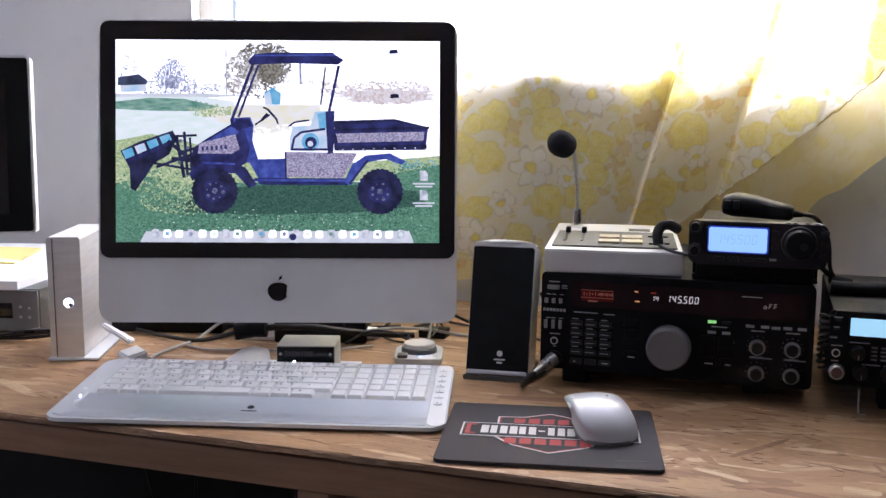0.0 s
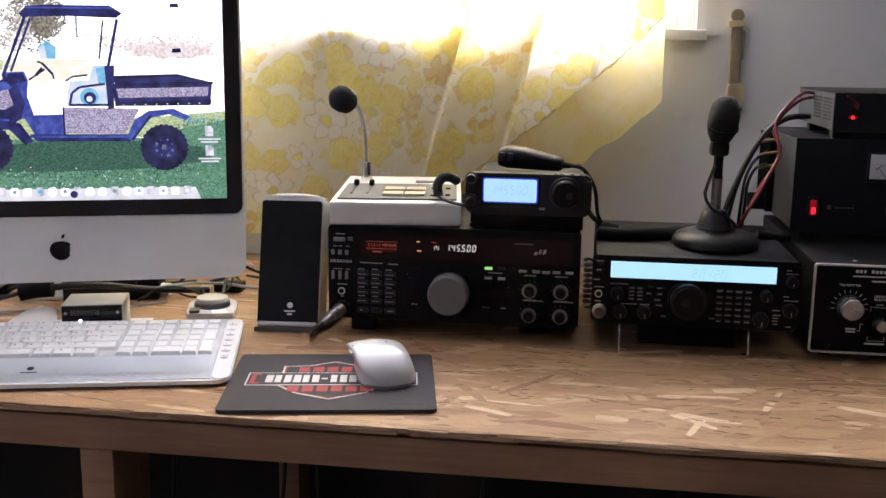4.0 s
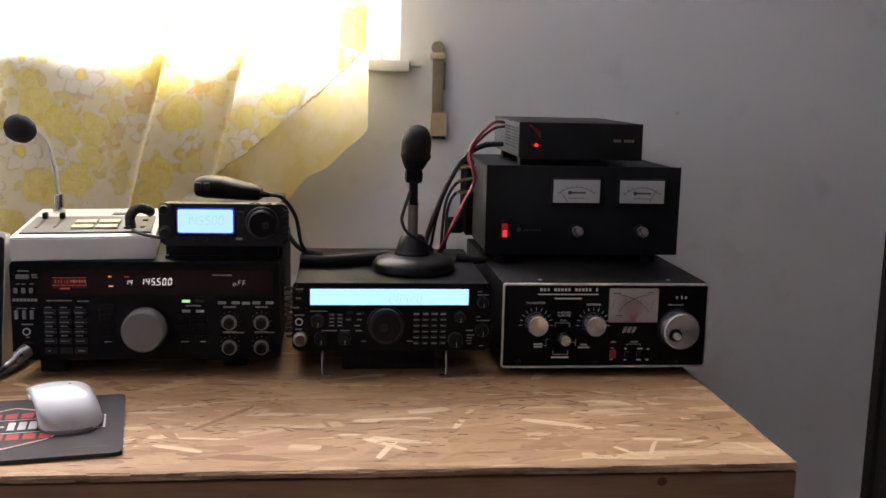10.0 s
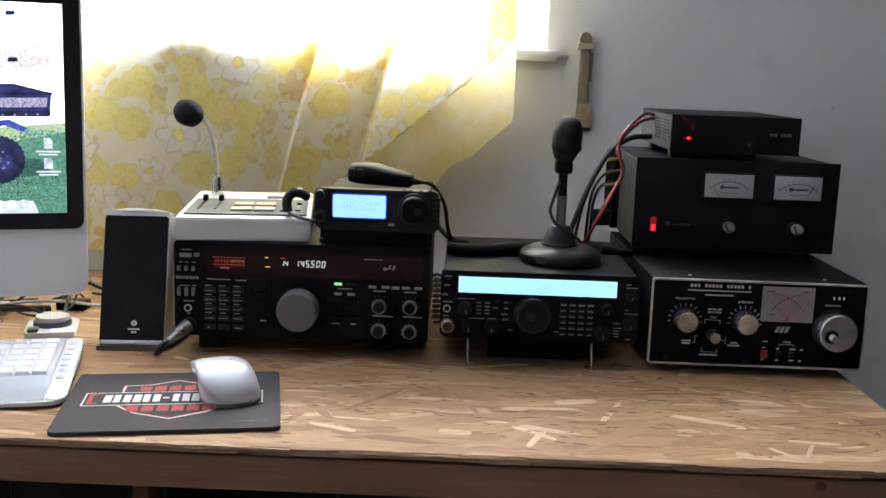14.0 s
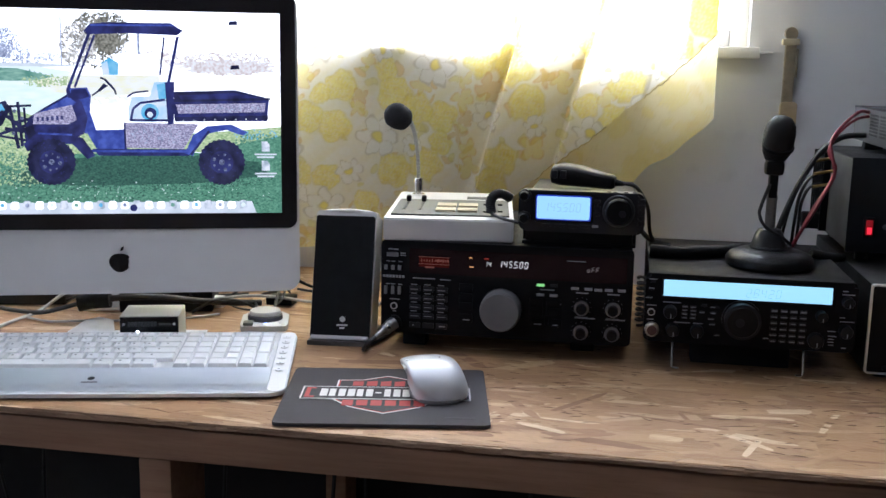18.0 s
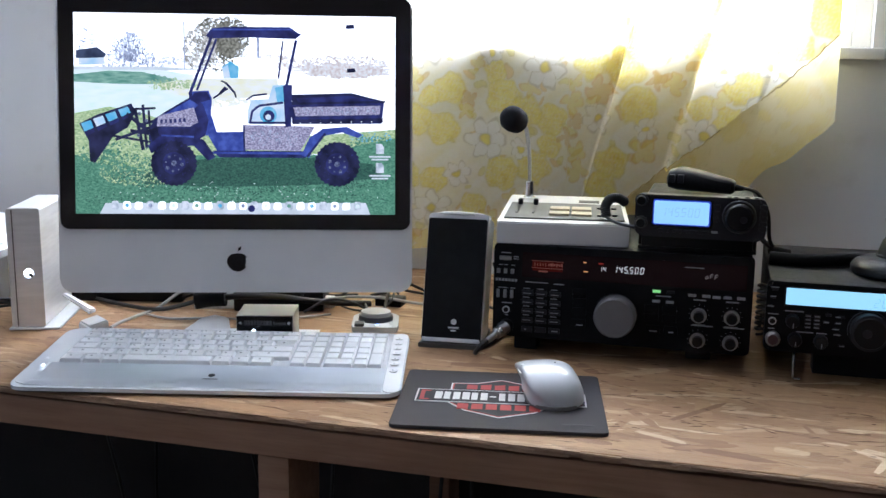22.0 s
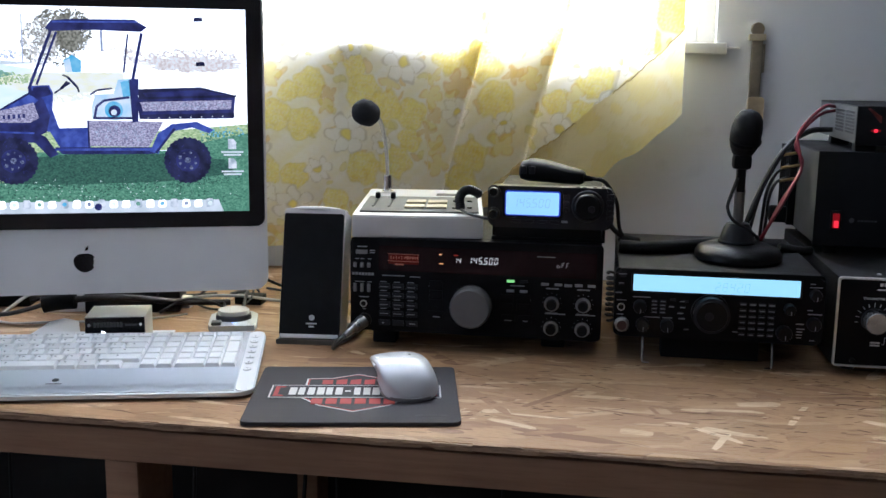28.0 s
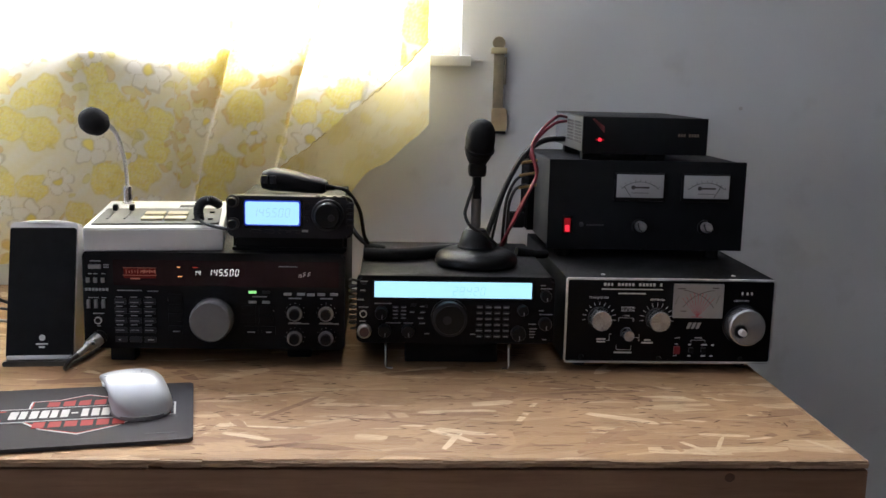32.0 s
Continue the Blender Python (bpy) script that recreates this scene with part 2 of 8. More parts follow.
def curtain_mat(name, back):
    """Thin printed cotton that lets daylight through; the print is laid on the cloth as its colour attribute."""
    m, t, b = nodes(name)
    tc = t.nodes.new("ShaderNodeTexCoord")
    dye = t.nodes.new("ShaderNodeAttribute")
    dye.attribute_name = "print"
    c = dye.outputs["Color"]
    fine = noise_at(t, 160.0, 4.0, coord="UV")
    c = mixc(t, ma(t, "MULTIPLY", ramp(t, fine, 0.35, 0.7), 0.10), c, (0.62, 0.56, 0.36))
    if back:
        c = mixc(t, 0.72, c, (0.80, 0.67, 0.32))
    out = t.nodes["Material Output"]
    d = t.nodes.new("ShaderNodeBsdfDiffuse")
    tr = t.nodes.new("ShaderNodeBsdfTranslucent")
    mx = t.nodes.new("ShaderNodeMixShader")
    mx.inputs[0].default_value = 0.56
    weave = t.nodes.new("ShaderNodeTexWave")
    weave.inputs["Scale"].default_value = 300.0
    t.links.new(tc.outputs["UV"], weave.inputs[0])
    crease = noise_at(t, 18.0, 4.0, (1.0, 0.4, 1.0), coord="UV")
    bp = nd(t, "ShaderNodeBump", Strength=0.12, Distance=0.0006)
    t.links.new(weave.outputs[1], bp.inputs["Height"])
    bp2 = nd(t, "ShaderNodeBump", Strength=0.35, Distance=0.006)
    t.links.new(crease, bp2.inputs["Height"])
    t.links.new(bp.outputs[0], bp2.inputs["Normal"])
    for sh in (d, tr):
        t.links.new(bp2.outputs[0], sh.inputs["Normal"])
        t.links.new(c, sh.inputs[0])
    t.links.new(d.outputs[0], mx.inputs[1])
    t.links.new(tr.outputs[0], mx.inputs[2])
    t.links.new(mx.outputs[0], out.inputs[0])
    return m


WALL = wall_mat()
CEIL = mat("ceiling_paint", (0.84, 0.84, 0.82), 0.85, var=0.04, scale=3)
FLOOR = mat("floor_vinyl", (0.16, 0.12, 0.09), 0.55, var=0.25, scale=8, grain=120)
WHITEPAINT = mat("white_gloss_paint", (0.74, 0.73, 0.70), 0.4, var=0.06, scale=20)
PINE = lumber_mat("pine_lumber", (0.255, 0.138, 0.075), (0.34, 0.20, 0.115))
KNOT = mat("pine_knot", (0.10, 0.05, 0.025), 0.6, var=0.3, scale=120)
OSB = osb_mat()
FLAKE = flake_mat()
SLIT = mat("dark_strand_gap", (0.095, 0.048, 0.024), 0.9, var=0.3, scale=90)
OSBEDGE = edge_mat()
PALESTRAND = lumber_mat("pale_pine_strand", (0.56, 0.40, 0.24), (0.72, 0.56, 0.37))
BROWNSTRAND = lumber_mat("brown_pine_strand", (0.28, 0.155, 0.078), (0.40, 0.235, 0.125))
DOORWOOD = lumber_mat("dark_stained_wood", (0.022, 0.016, 0.014), (0.035, 0.025, 0.02))
# colour of the unseen rear wall, darkened to cut the light it returns
REARWALL = lumber_mat("brown_unseen_wall", (0.15, 0.12, 0.10), (0.24, 0.19, 0.155))
CURTAIN = curtain_mat("floral_curtain", False)
CURTAINBACK = curtain_mat("floral_curtain_reverse", True)
STITCH = mat("ochre_hem_thread", (0.55, 0.44, 0.20), 0.8, var=0.3, scale=90)
ALU = mat("anodised_aluminium", (0.78, 0.785, 0.80), 0.42, 0.35, var=0.04, scale=10, grain=900, bump=0.03)
ALUSATIN = mat("satin_aluminium", (0.80, 0.805, 0.82), 0.36, 0.45, var=0.08, scale=14, grain=500, bump=0.08, stretch=(1, 1, 12))
GLASSBLACK = mat("black_glass", (0.006, 0.006, 0.008), 0.12, var=0.1, scale=5, bump=0)
BLACKPAINT = mat("black_crackle_paint", (0.004, 0.004, 0.0043), 0.5, var=0.25, scale=25, grain=900, bump=0.35, spec=0.14)
BLACKPLASTIC = mat("black_plastic", (0.006, 0.006, 0.0066), 0.42, var=0.2, scale=30, grain=700, bump=0.12, spec=0.18)
BLACKSOFT = mat("black_rubber", (0.008, 0.008, 0.008), 0.65, var=0.2, scale=40, grain=500, bump=0.2, spec=0.18)
CLOTHBLACK = mat("black_speaker_cloth", (0.008, 0.008, 0.009), 0.9, var=0.3, scale=60, grain=1500, bump=0.4, spec=0.18)
CHARCOAL = mat("charcoal_panel", (0.005, 0.0052, 0.006), 0.5, var=0.15, scale=25, grain=600, bump=0.1, spec=0.1)
KEYGREY = mat("dark_grey_key", (0.017, 0.018, 0.021), 0.42, var=0.1, scale=60, spec=0.22)
GREYKNOB = mat("grey_knob_plastic", (0.17, 0.165, 0.165), 0.45, var=0.06, scale=60)
PALEGREY = mat("pale_grey_enamel", (0.53, 0.53, 0.53), 0.42, var=0.05, scale=12, grain=500)
OLIVE = mat("grey_green_panel", (0.075, 0.075, 0.065), 0.7, var=0.12, scale=30)
CREAM = mat("cream_plastic", (0.40, 0.345, 0.225), 0.6, var=0.08, scale=50)
BLACKPANEL = mat("satin_black_panel", (0.0105, 0.0112, 0.0128), 0.5, var=0.2, scale=20, grain=500, spec=0.1)


def turned_mat():
    """A knob face turned on a lathe, with fanning highlights."""
    m, t, b = nodes("turned_aluminium")
    b.inputs["Base Color"].default_value = (0.39, 0.40, 0.42, 1)
    b.inputs["Metallic"].default_value, b.inputs["Roughness"].default_value, b.inputs["Anisotropic"].default_value = 0.75, 0.26, 1.0
    tg = t.nodes.new("ShaderNodeTangent")
    tg.direction_type, tg.axis = "RADIAL", "Y"  # about each knob's own axle
    t.links.new(tg.outputs[0], b.inputs["Tangent"])
    return m


TURNED = turned_mat()
CHROME = mat("chrome", (0.75, 0.75, 0.76), 0.16, 1.0, var=0.05, scale=30, bump=0)
STEEL = mat("spun_aluminium", (0.56, 0.555, 0.54), 0.36, 0.55, var=0.15, scale=8, grain=300, bump=0.1)
PRINT = mat("white_print", (0.55, 0.55, 0.55), 0.6, var=0.15, scale=200)
DIMPRINT = mat("grey_print", (0.24, 0.243, 0.25), 0.6, var=0.2, scale=200)
WHITEPLASTIC = mat("white_plastic", (0.86, 0.865, 0.87), 0.35, var=0.04, scale=20, grain=500, coat=0.2)
KEYWHITE = mat("white_key", (0.86, 0.865, 0.87), 0.4, var=0.05, scale=40)
SILVERPLASTIC = mat("silver_plastic", (0.60, 0.62, 0.66), 0.38, 0.2, var=0.04, scale=15, grain=700, bump=0.03)
CLEAR = mat("frosted_clear_plastic", (0.72, 0.75, 0.78), 0.25, var=0.05, scale=15)
PADCLOTH = mat("dark_mouse_pad_cloth", (0.034, 0.029, 0.030), 0.85, var=0.12, scale=30, grain=1200, bump=0.3)
ORANGE = mat("orange_red_print", (0.36, 0.045, 0.035), 0.75, var=0.15, scale=80)
PADWHITE = mat("off_white_print", (0.60, 0.585, 0.56), 0.75, var=0.1, scale=80)
TAN = mat("tan_plastic", (0.36, 0.28, 0.17), 0.55, var=0.15, scale=50)
TANDARK = mat("weathered_brown_strap", (0.20, 0.165, 0.11), 0.6, var=0.25, scale=60)
PAPER = mat("white_paper", (0.84, 0.85, 0.87), 0.7, var=0.03, scale=10)
YELLOWPAPER = mat("yellow_paper", (0.72, 0.62, 0.22), 0.7, var=0.05, scale=10)
CABLEBLACK = mat("black_cable_sheath", (0.014, 0.014, 0.015), 0.45, var=0.1, scale=80)
CABLERED = mat("red_cable_sheath", (0.17, 0.012, 0.024), 0.4, var=0.15, scale=80)
CABLEGREY = mat("grey_cable_sheath", (0.42, 0.42, 0.42), 0.5, var=0.1, scale=80)
BRASS = mat("brass", (0.55, 0.38, 0.16), 0.35, 1.0, var=0.15, scale=60)
GREYMETAL = mat("grey_vented_steel", (0.10, 0.102, 0.10), 0.45, 0.3, var=0.12, scale=30)
METERCARD = mat("white_meter_card", (0.40, 0.41, 0.43), 0.6, var=0.05, scale=30)
METERFACE = mat("meter_card", (0.29, 0.29, 0.295), 0.6, var=0.05, scale=30)
METERINK = mat("meter_ink", (0.05, 0.045, 0.045), 0.6, var=0.1, scale=80)
PINKINK = mat("pink_ink", (0.38, 0.09, 0.11), 0.6, var=0.1, scale=80)
SMOKED = mat("smoked_window", (0.016, 0.007, 0.008), 0.14, var=0.2, scale=20, bump=0, spec=0.3)
LCDBLUE = glow("backlit_blue_display", (0.42, 0.74, 1.0), 0.58)
LCDWIDE = glow("backlit_cyan_display", (0.46, 0.84, 0.95), 0.58)
LCDINK = glow("dim_display_segment", (0.34, 0.64, 0.90), 0.48)
SEGWHITE = glow("white_segment", (1.0, 0.93, 0.85), 0.6)
SEGDIM = glow("dim_segment", (0.8, 0.65, 0.6), 0.17)
SEGRED = glow("red_segment", (1.0, 0.09, 0.05), 0.10)
REDDIM = glow("dim_red_glow", (0.8, 0.02, 0.03), 0.12)
REDLAMP = glow("red_lamp", (1.0, 0.03, 0.05), 0.7)
LEDGREEN = glow("green_lamp", (0.42, 1.0, 0.30), 0.40)
LEDWHITE = glow("white_lamp", (0.9, 0.95, 1.0), 6.0)
LEDBLUE = glow("blue_lamp", (0.25, 0.4, 1.0), 4.0)


# ---- shape helpers ----
def bx(bm, x0, x1, y0, y1, z0, z1, bevel=0.0, seg=2):
    """A box, with rounded edges."""
    m = Matrix.Translation(((x0 + x1) / 2, (y0 + y1) / 2, (z0 + z1) / 2)) @ Matrix.Diagonal((x1 - x0, y1 - y0, z1 - z0, 1))
    made = bmesh.ops.create_cube(bm, size=1, matrix=m)["verts"]
    if bevel:
        edges = list({e for v in made for e in v.link_edges})
        bmesh.ops.bevel(bm, geom=edges, offset=bevel, segments=seg, profile=0.6, affect="EDGES")
    return bm


def box(*a, **k):
    return bx(bmesh.new(), *a, **k)


def lathe(bm, profile, seg=24, m=None, knurl=0.0, teeth=0):
    """Turns (radius, height) rows about z."""
    m = m or Matrix()
    rings = []
    for r, z in profile:
        ring = []
        for i in range(seg):
            a = 2 * math.pi * i / seg
            q = r * (1 - (knurl if teeth and i % 2 else 0.0))
            ring.append(bm.verts.new(m @ Vector((q * math.cos(a), q * math.sin(a), z))))
        rings.append(ring)
    for a, b in zip(rings, rings[1:]):
        for i in range(seg):
            j = (i + 1) % seg
            bm.faces.new((a[i], a[j], b[j], b[i]))
    bm.faces.new(list(reversed(rings[0])))
    bm.faces.new(rings[-1])
    return bm


FRONT = Matrix.Rotation(radians(90), 4, "X")  # z of a turned shape points to -y


def knob(bm, x, y, z, r, depth, seg=24, knurl=0.0, taper=0.92):
    """A turned knob on a front panel at y, standing out to -y."""
    m = Matrix.Translation((x, y, z)) @ FRONT
    rows = [(r, 0), (r, depth * 0.75), (r * taper, depth * 0.93), (r * taper * 0.94, depth), (r * 0.5, depth * 0.985)]
    return lathe(bm, rows, seg, m, knurl, 1 if knurl else 0)


def smooth_line(pts, n=8):
    pts = [Vector(p) for p in pts]
    ext = [pts[0] * 2 - pts[1], *pts, pts[-1] * 2 - pts[-2]]
    out = []
    for a, b, c, d in zip(ext, ext[1:], ext[2:], ext[3:]):
        for k in range(n):
            s = k / n
            out.append(0.5 * ((2 * b) + (c - a) * s + (2 * a - 5 * b + 4 * c - d) * s * s + (3 * b - a - 3 * c + d) * s ** 3))
    return out + [pts[-1]]


def tube(bm, pts, r, seg=8, n=8, raw=False, r_end=None):
    """A round tube along a smooth line through pts."""
    line = [Vector(p) for p in pts] if raw else smooth_line(pts, n)
    rings, side = [], None
    for i, p in enumerate(line):
        way = (line[min(i + 1, len(line) - 1)] - line[max(i - 1, 0)]).normalized()
        if side is None:
            side = way.orthogonal().normalized()
        side = (side - way * side.dot(way)).normalized()
        up = way.cross(side)
        q = r + ((r_end if r_end is not None else r) - r) * i / max(1, len(line) - 1)
        rings.append([bm.verts.new(p + (side * math.cos(2 * math.pi * k / seg) + up * math.sin(2 * math.pi * k / seg)) * q) for k in range(seg)])
    for a, b in zip(rings, rings[1:]):
        for k in range(seg):
            bm.faces.new((a[k], a[(k + 1) % seg], b[(k + 1) % seg], b[k]))
    bm.faces.new(list(reversed(rings[0])))
    bm.faces.new(rings[-1])
    return bm


def coil(a, b, r, turns, n=10):
    """Points of a helix from a to b."""
    a, b = Vector(a), Vector(b)
    way = (b - a).normalized()
    s = way.orthogonal().normalized()
    u = way.cross(s)
    k = turns * n
    return [a + (b - a) * i / k + (s * math.cos(2 * math.pi * i / n) + u * math.sin(2 * math.pi * i / n)) * r for i in range(k + 1)]


def plate(bm, outline, y0, y1):
    """An outline of (x, z) rows made solid between y0 (near) and y1."""
    near = [bm.verts.new((x, y0, z)) for x, z in outline]
    far = [bm.verts.new((x, y1, z)) for x, z in outline]
    bm.faces.new(near)
    bm.faces.new(list(reversed(far)))
    k = len(outline)
    for i in range(k):
        j = (i + 1) % k
        bm.faces.new((near[j], near[i], far[i], far[j]))
    return bm


def rounded(x0, x1, z0, z1, r, n=5):
    out = []
    for cx, cz, a in ((x1 - r, z0 + r, -90), (x1 - r, z1 - r, 0), (x0 + r, z1 - r, 90), (x0 + r, z0 + r, 180)):
        for k in range(n + 1):
            q = radians(a + 90 * k / n)
            out.append((cx + r * math.cos(q), cz + r * math.sin(q)))
    return out


def to_mesh(name, bm, smooth=True):
    me = bpy.data.meshes.new(name)
    bmesh.ops.recalc_face_normals(bm, faces=bm.faces)
    bm.to_mesh(me)
    bm.free()
    if smooth:
        me.polygons.foreach_set("use_smooth", [True] * len(me.polygons))
        me.set_sharp_from_angle(angle=radians(38))
    return me


WORLD = {}


def thing(name, label, category, m=None, group="", kind=""):
    ob = new(name)
    ob.empty_display_size = 0.05
    WORLD[ob] = m or Matrix()
    ob.matrix_world = WORLD[ob]
    return tagged(ob, label, category, group, kind)


def part(name, bm, material, parent=None, label="", smooth=True, local=False):
    """One mesh under a thing or a part. Meshes are given in the room's metres, or in the thing's own with local."""
    m = WORLD.get(parent, Matrix()) if parent else Matrix()
    if parent and not local:
        bm.transform(m.inverted())
    me = to_mesh(name, bm, smooth)
    me.materials.append(material)
    ob = new(name, me)
    if parent:
        ob.parent = parent
        WORLD[ob] = m
    return tagged(ob, label) if label else ob


def solo(name, bm, material, label, category, group="", kind="", smooth=True):
    return tagged(part(name, bm, material, None, "", smooth), label, category, group, kind)


def recentre(ob, x, y, z):
    """Moves a part's own origin to a point of the room, its shape staying where it is."""
    c = WORLD[ob].inverted() @ Vector((x, y, z))
    ob.data.transform(Matrix.Translation(-c))
    ob.matrix_local = Matrix.Translation(c)
    return ob


def text(name, words, size, m, material, parent, align="CENTER", depth=0.0002, local=False):
    """Flat lettering in Blender's own font; m sets it upright."""
    cu = bpy.data.curves.new(name, "FONT")
    cu.body, cu.size, cu.align_x, cu.align_y, cu.extrude = words, size, align, "CENTER", depth
    tmp = bpy.data.objects.new(name, cu)
    me = bpy.data.meshes.new_from_object(tmp)
    me.name = name
    bpy.data.objects.remove(tmp)
    me.transform(m if local else WORLD.get(parent, Matrix()).inverted() @ m)
    me.materials.clear()
    me.materials.append(material)
    ob = new(name, me)
    ob.parent = parent
    WORLD[ob] = WORLD.get(parent, Matrix())
    return ob


def upright(x, y, z):
    """The pose of lettering on a front panel."""
    return Matrix.Translation((x, y, z)) @ FRONT


def flat(bm, x, z, w, h, y, d=0.0004):
    """A thin bar of print centred at (x, z) on a front panel at y."""
    return bx(bm, x - w / 2, x + w / 2, y - d, y, z - h / 2, z + h / 2)

# ---- the room ----
WALL_Y, SILL_Z, WIN_L, WIN_R, WIN_T = 0.83, 1.168, -0.700, 0.629, 2.12
EAST_X, WEST_X, SOUTH_Y, CEIL_Z = 1.565, -2.3, -2.62, 2.4


def structure(name, bm, material, label=""):
    return tagged(part(name, bm, material, None, label, smooth=False), kind="structure")


structure("floor", box(WEST_X - 0.1, EAST_X + 0.1, SOUTH_Y - 0.1, WALL_Y + 0.18, -0.1, 0), FLOOR)
structure("ceiling", box(WEST_X - 0.1, EAST_X + 0.1, SOUTH_Y - 0.1, WALL_Y + 0.18, CEIL_Z, CEIL_Z + 0.1), CEIL)
bm = box(WEST_X - 0.1, WIN_L, WALL_Y, WALL_Y + 0.16, 0, CEIL_Z)
bx(bm, WIN_R, EAST_X + 0.1, WALL_Y, WALL_Y + 0.16, 0, CEIL_Z)
bx(bm, WIN_L, WIN_R, WALL_Y, WALL_Y + 0.16, 0, SILL_Z - 0.012)
bx(bm, WIN_L, WIN_R, WALL_Y, WALL_Y + 0.16, WIN_T, CEIL_Z)
structure("wall_north", bm, WALL, "pale grey painted plaster wall round the window")
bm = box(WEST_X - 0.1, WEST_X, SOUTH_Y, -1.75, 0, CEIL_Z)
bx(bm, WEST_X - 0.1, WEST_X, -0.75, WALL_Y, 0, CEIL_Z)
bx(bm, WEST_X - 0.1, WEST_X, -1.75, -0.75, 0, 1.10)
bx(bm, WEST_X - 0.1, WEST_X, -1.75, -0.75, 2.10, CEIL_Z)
structure("wall_west", bm, WALL)
# closing wall out of view; its brown is added to weaken the fill
structure("wall_south", box(WEST_X - 0.1, EAST_X + 0.1, SOUTH_Y - 0.1, SOUTH_Y, 0, CEIL_Z), REARWALL, "rear wall out of view, browned to cut fill light")
# unseen wall round the door, given the door's dark to lessen bounce from the right
bm = box(EAST_X, EAST_X + 0.1, SOUTH_Y, -0.1, 0, CEIL_Z)
bx(bm, EAST_X, EAST_X + 0.1, -0.1, WALL_Y, 2.08, CEIL_Z)
structure("wall_east", bm, DOORWOOD, "side wall out of view, darkened to cut bounce light")
door = thing("door_1", "dark stained wooden door in the side wall", "door", Matrix.Translation((EAST_X, 0.36, 0)), kind="structure")
part("door_leaf", box(EAST_X - 0.004, EAST_X + 0.04, -0.06, 0.80, 0.01, 2.04, bevel=0.003), DOORWOOD, door)
bm = box(EAST_X - 0.012, EAST_X + 0.06, -0.1, -0.062, 0, 2.08)
bx(bm, EAST_X - 0.012, EAST_X + 0.06, 0.802, WALL_Y - 0.001, 0, 2.08)
bx(bm, EAST_X - 0.012, EAST_X + 0.06, -0.062, 0.802, 2.042, 2.08)
part("door_frame", bm, DOORWOOD, door)
for z in (0.25, 1.15):
    part("door_panel", box(EAST_X - 0.010, EAST_X - 0.003, 0.06, 0.68, z, z + 0.72, bevel=0.006), DOORWOOD, door)

window = thing("window_1", "white framed window with bright daylight outside", "window", Matrix.Translation((-0.04, WALL_Y + 0.08, SILL_Z)), kind="structure")
bm = box(WIN_L, WIN_L + 0.030, WALL_Y + 0.03, WALL_Y + 0.08, SILL_Z, WIN_T, bevel=0.003)
bx(bm, WIN_R - 0.030, WIN_R, WALL_Y + 0.03, WALL_Y + 0.08, SILL_Z, WIN_T, bevel=0.003)
bx(bm, WIN_L + 0.030, WIN_R - 0.03, WALL_Y + 0.03, WALL_Y + 0.08, SILL_Z, SILL_Z + 0.03, bevel=0.003)
bx(bm, WIN_L + 0.030, WIN_R - 0.03, WALL_Y + 0.03, WALL_Y + 0.08, WIN_T - 0.035, WIN_T, bevel=0.003)
bx(bm, -0.05, -0.015, WALL_Y + 0.035, WALL_Y + 0.075, SILL_Z + 0.03, WIN_T - 0.035, bevel=0.003)
part("window_frame", bm, WHITEPAINT, window)
part("window_sill", box(WIN_L - 0.02, 0.645, WALL_Y - 0.022, WALL_Y + 0.03, SILL_Z - 0.020, SILL_Z - 0.001, bevel=0.003), WHITEPAINT, window, "chipped white painted wooden sill")
part("paint_ridge", box(0.6455, 0.668, WALL_Y - 0.0025, WALL_Y + 0.001, SILL_Z - 0.011, SILL_Z - 0.0075, bevel=0.001), WHITEPAINT, window, "ridge of dried white paint")
m, t, b = nodes("window_glass")
b.inputs["Base Color"].default_value = (1, 1, 1, 1)
b.inputs["Roughness"].default_value = 0.0
b.inputs["Transmission Weight"].default_value = 1.0
b.inputs["IOR"].default_value = 1.45
for x0, x1 in ((WIN_L + 0.030, -0.05), (-0.015, WIN_R - 0.03)):
    ob = part("pane", box(x0, x1, WALL_Y + 0.054, WALL_Y + 0.058, SILL_Z + 0.03, WIN_T - 0.035), m, window)
    ob.visible_shadow = False
# unseen window, added as the opening for the side fill lamp
side = thing("added_window", "white framed window, added out of view for the side fill lamp", "window", Matrix.Translation((WEST_X, -1.25, 1.10)), kind="structure")
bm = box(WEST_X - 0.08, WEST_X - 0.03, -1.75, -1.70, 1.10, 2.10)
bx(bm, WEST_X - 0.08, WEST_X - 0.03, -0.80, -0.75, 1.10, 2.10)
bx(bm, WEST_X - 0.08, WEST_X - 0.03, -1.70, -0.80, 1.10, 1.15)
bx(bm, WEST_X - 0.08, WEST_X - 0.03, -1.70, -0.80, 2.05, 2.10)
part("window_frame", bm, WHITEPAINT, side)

# ---- curtain ----
def mottle(x, z, f, seed):
    """Soft patches between 0 and 1."""
    r = random.Random(seed)
    out = np.zeros_like(x)
    for k in range(7):
        a, b, p = r.uniform(-1, 1), r.uniform(-1, 1), r.uniform(0, 6.28)
        out += np.sin((x * a + z * b) * f * (1 + 0.45 * k) + p)
    return np.clip(0.5 + out / 7, 0, 1)


DAISIES = ((195, 450, 62), (355, 265, 60), (205, 225, 34), (500, 390, 42), (780, 425, 45), (820, 270, 38), (115, 545, 38), (640, 590, 40), (930, 255, 36), (-90, 400, 55))
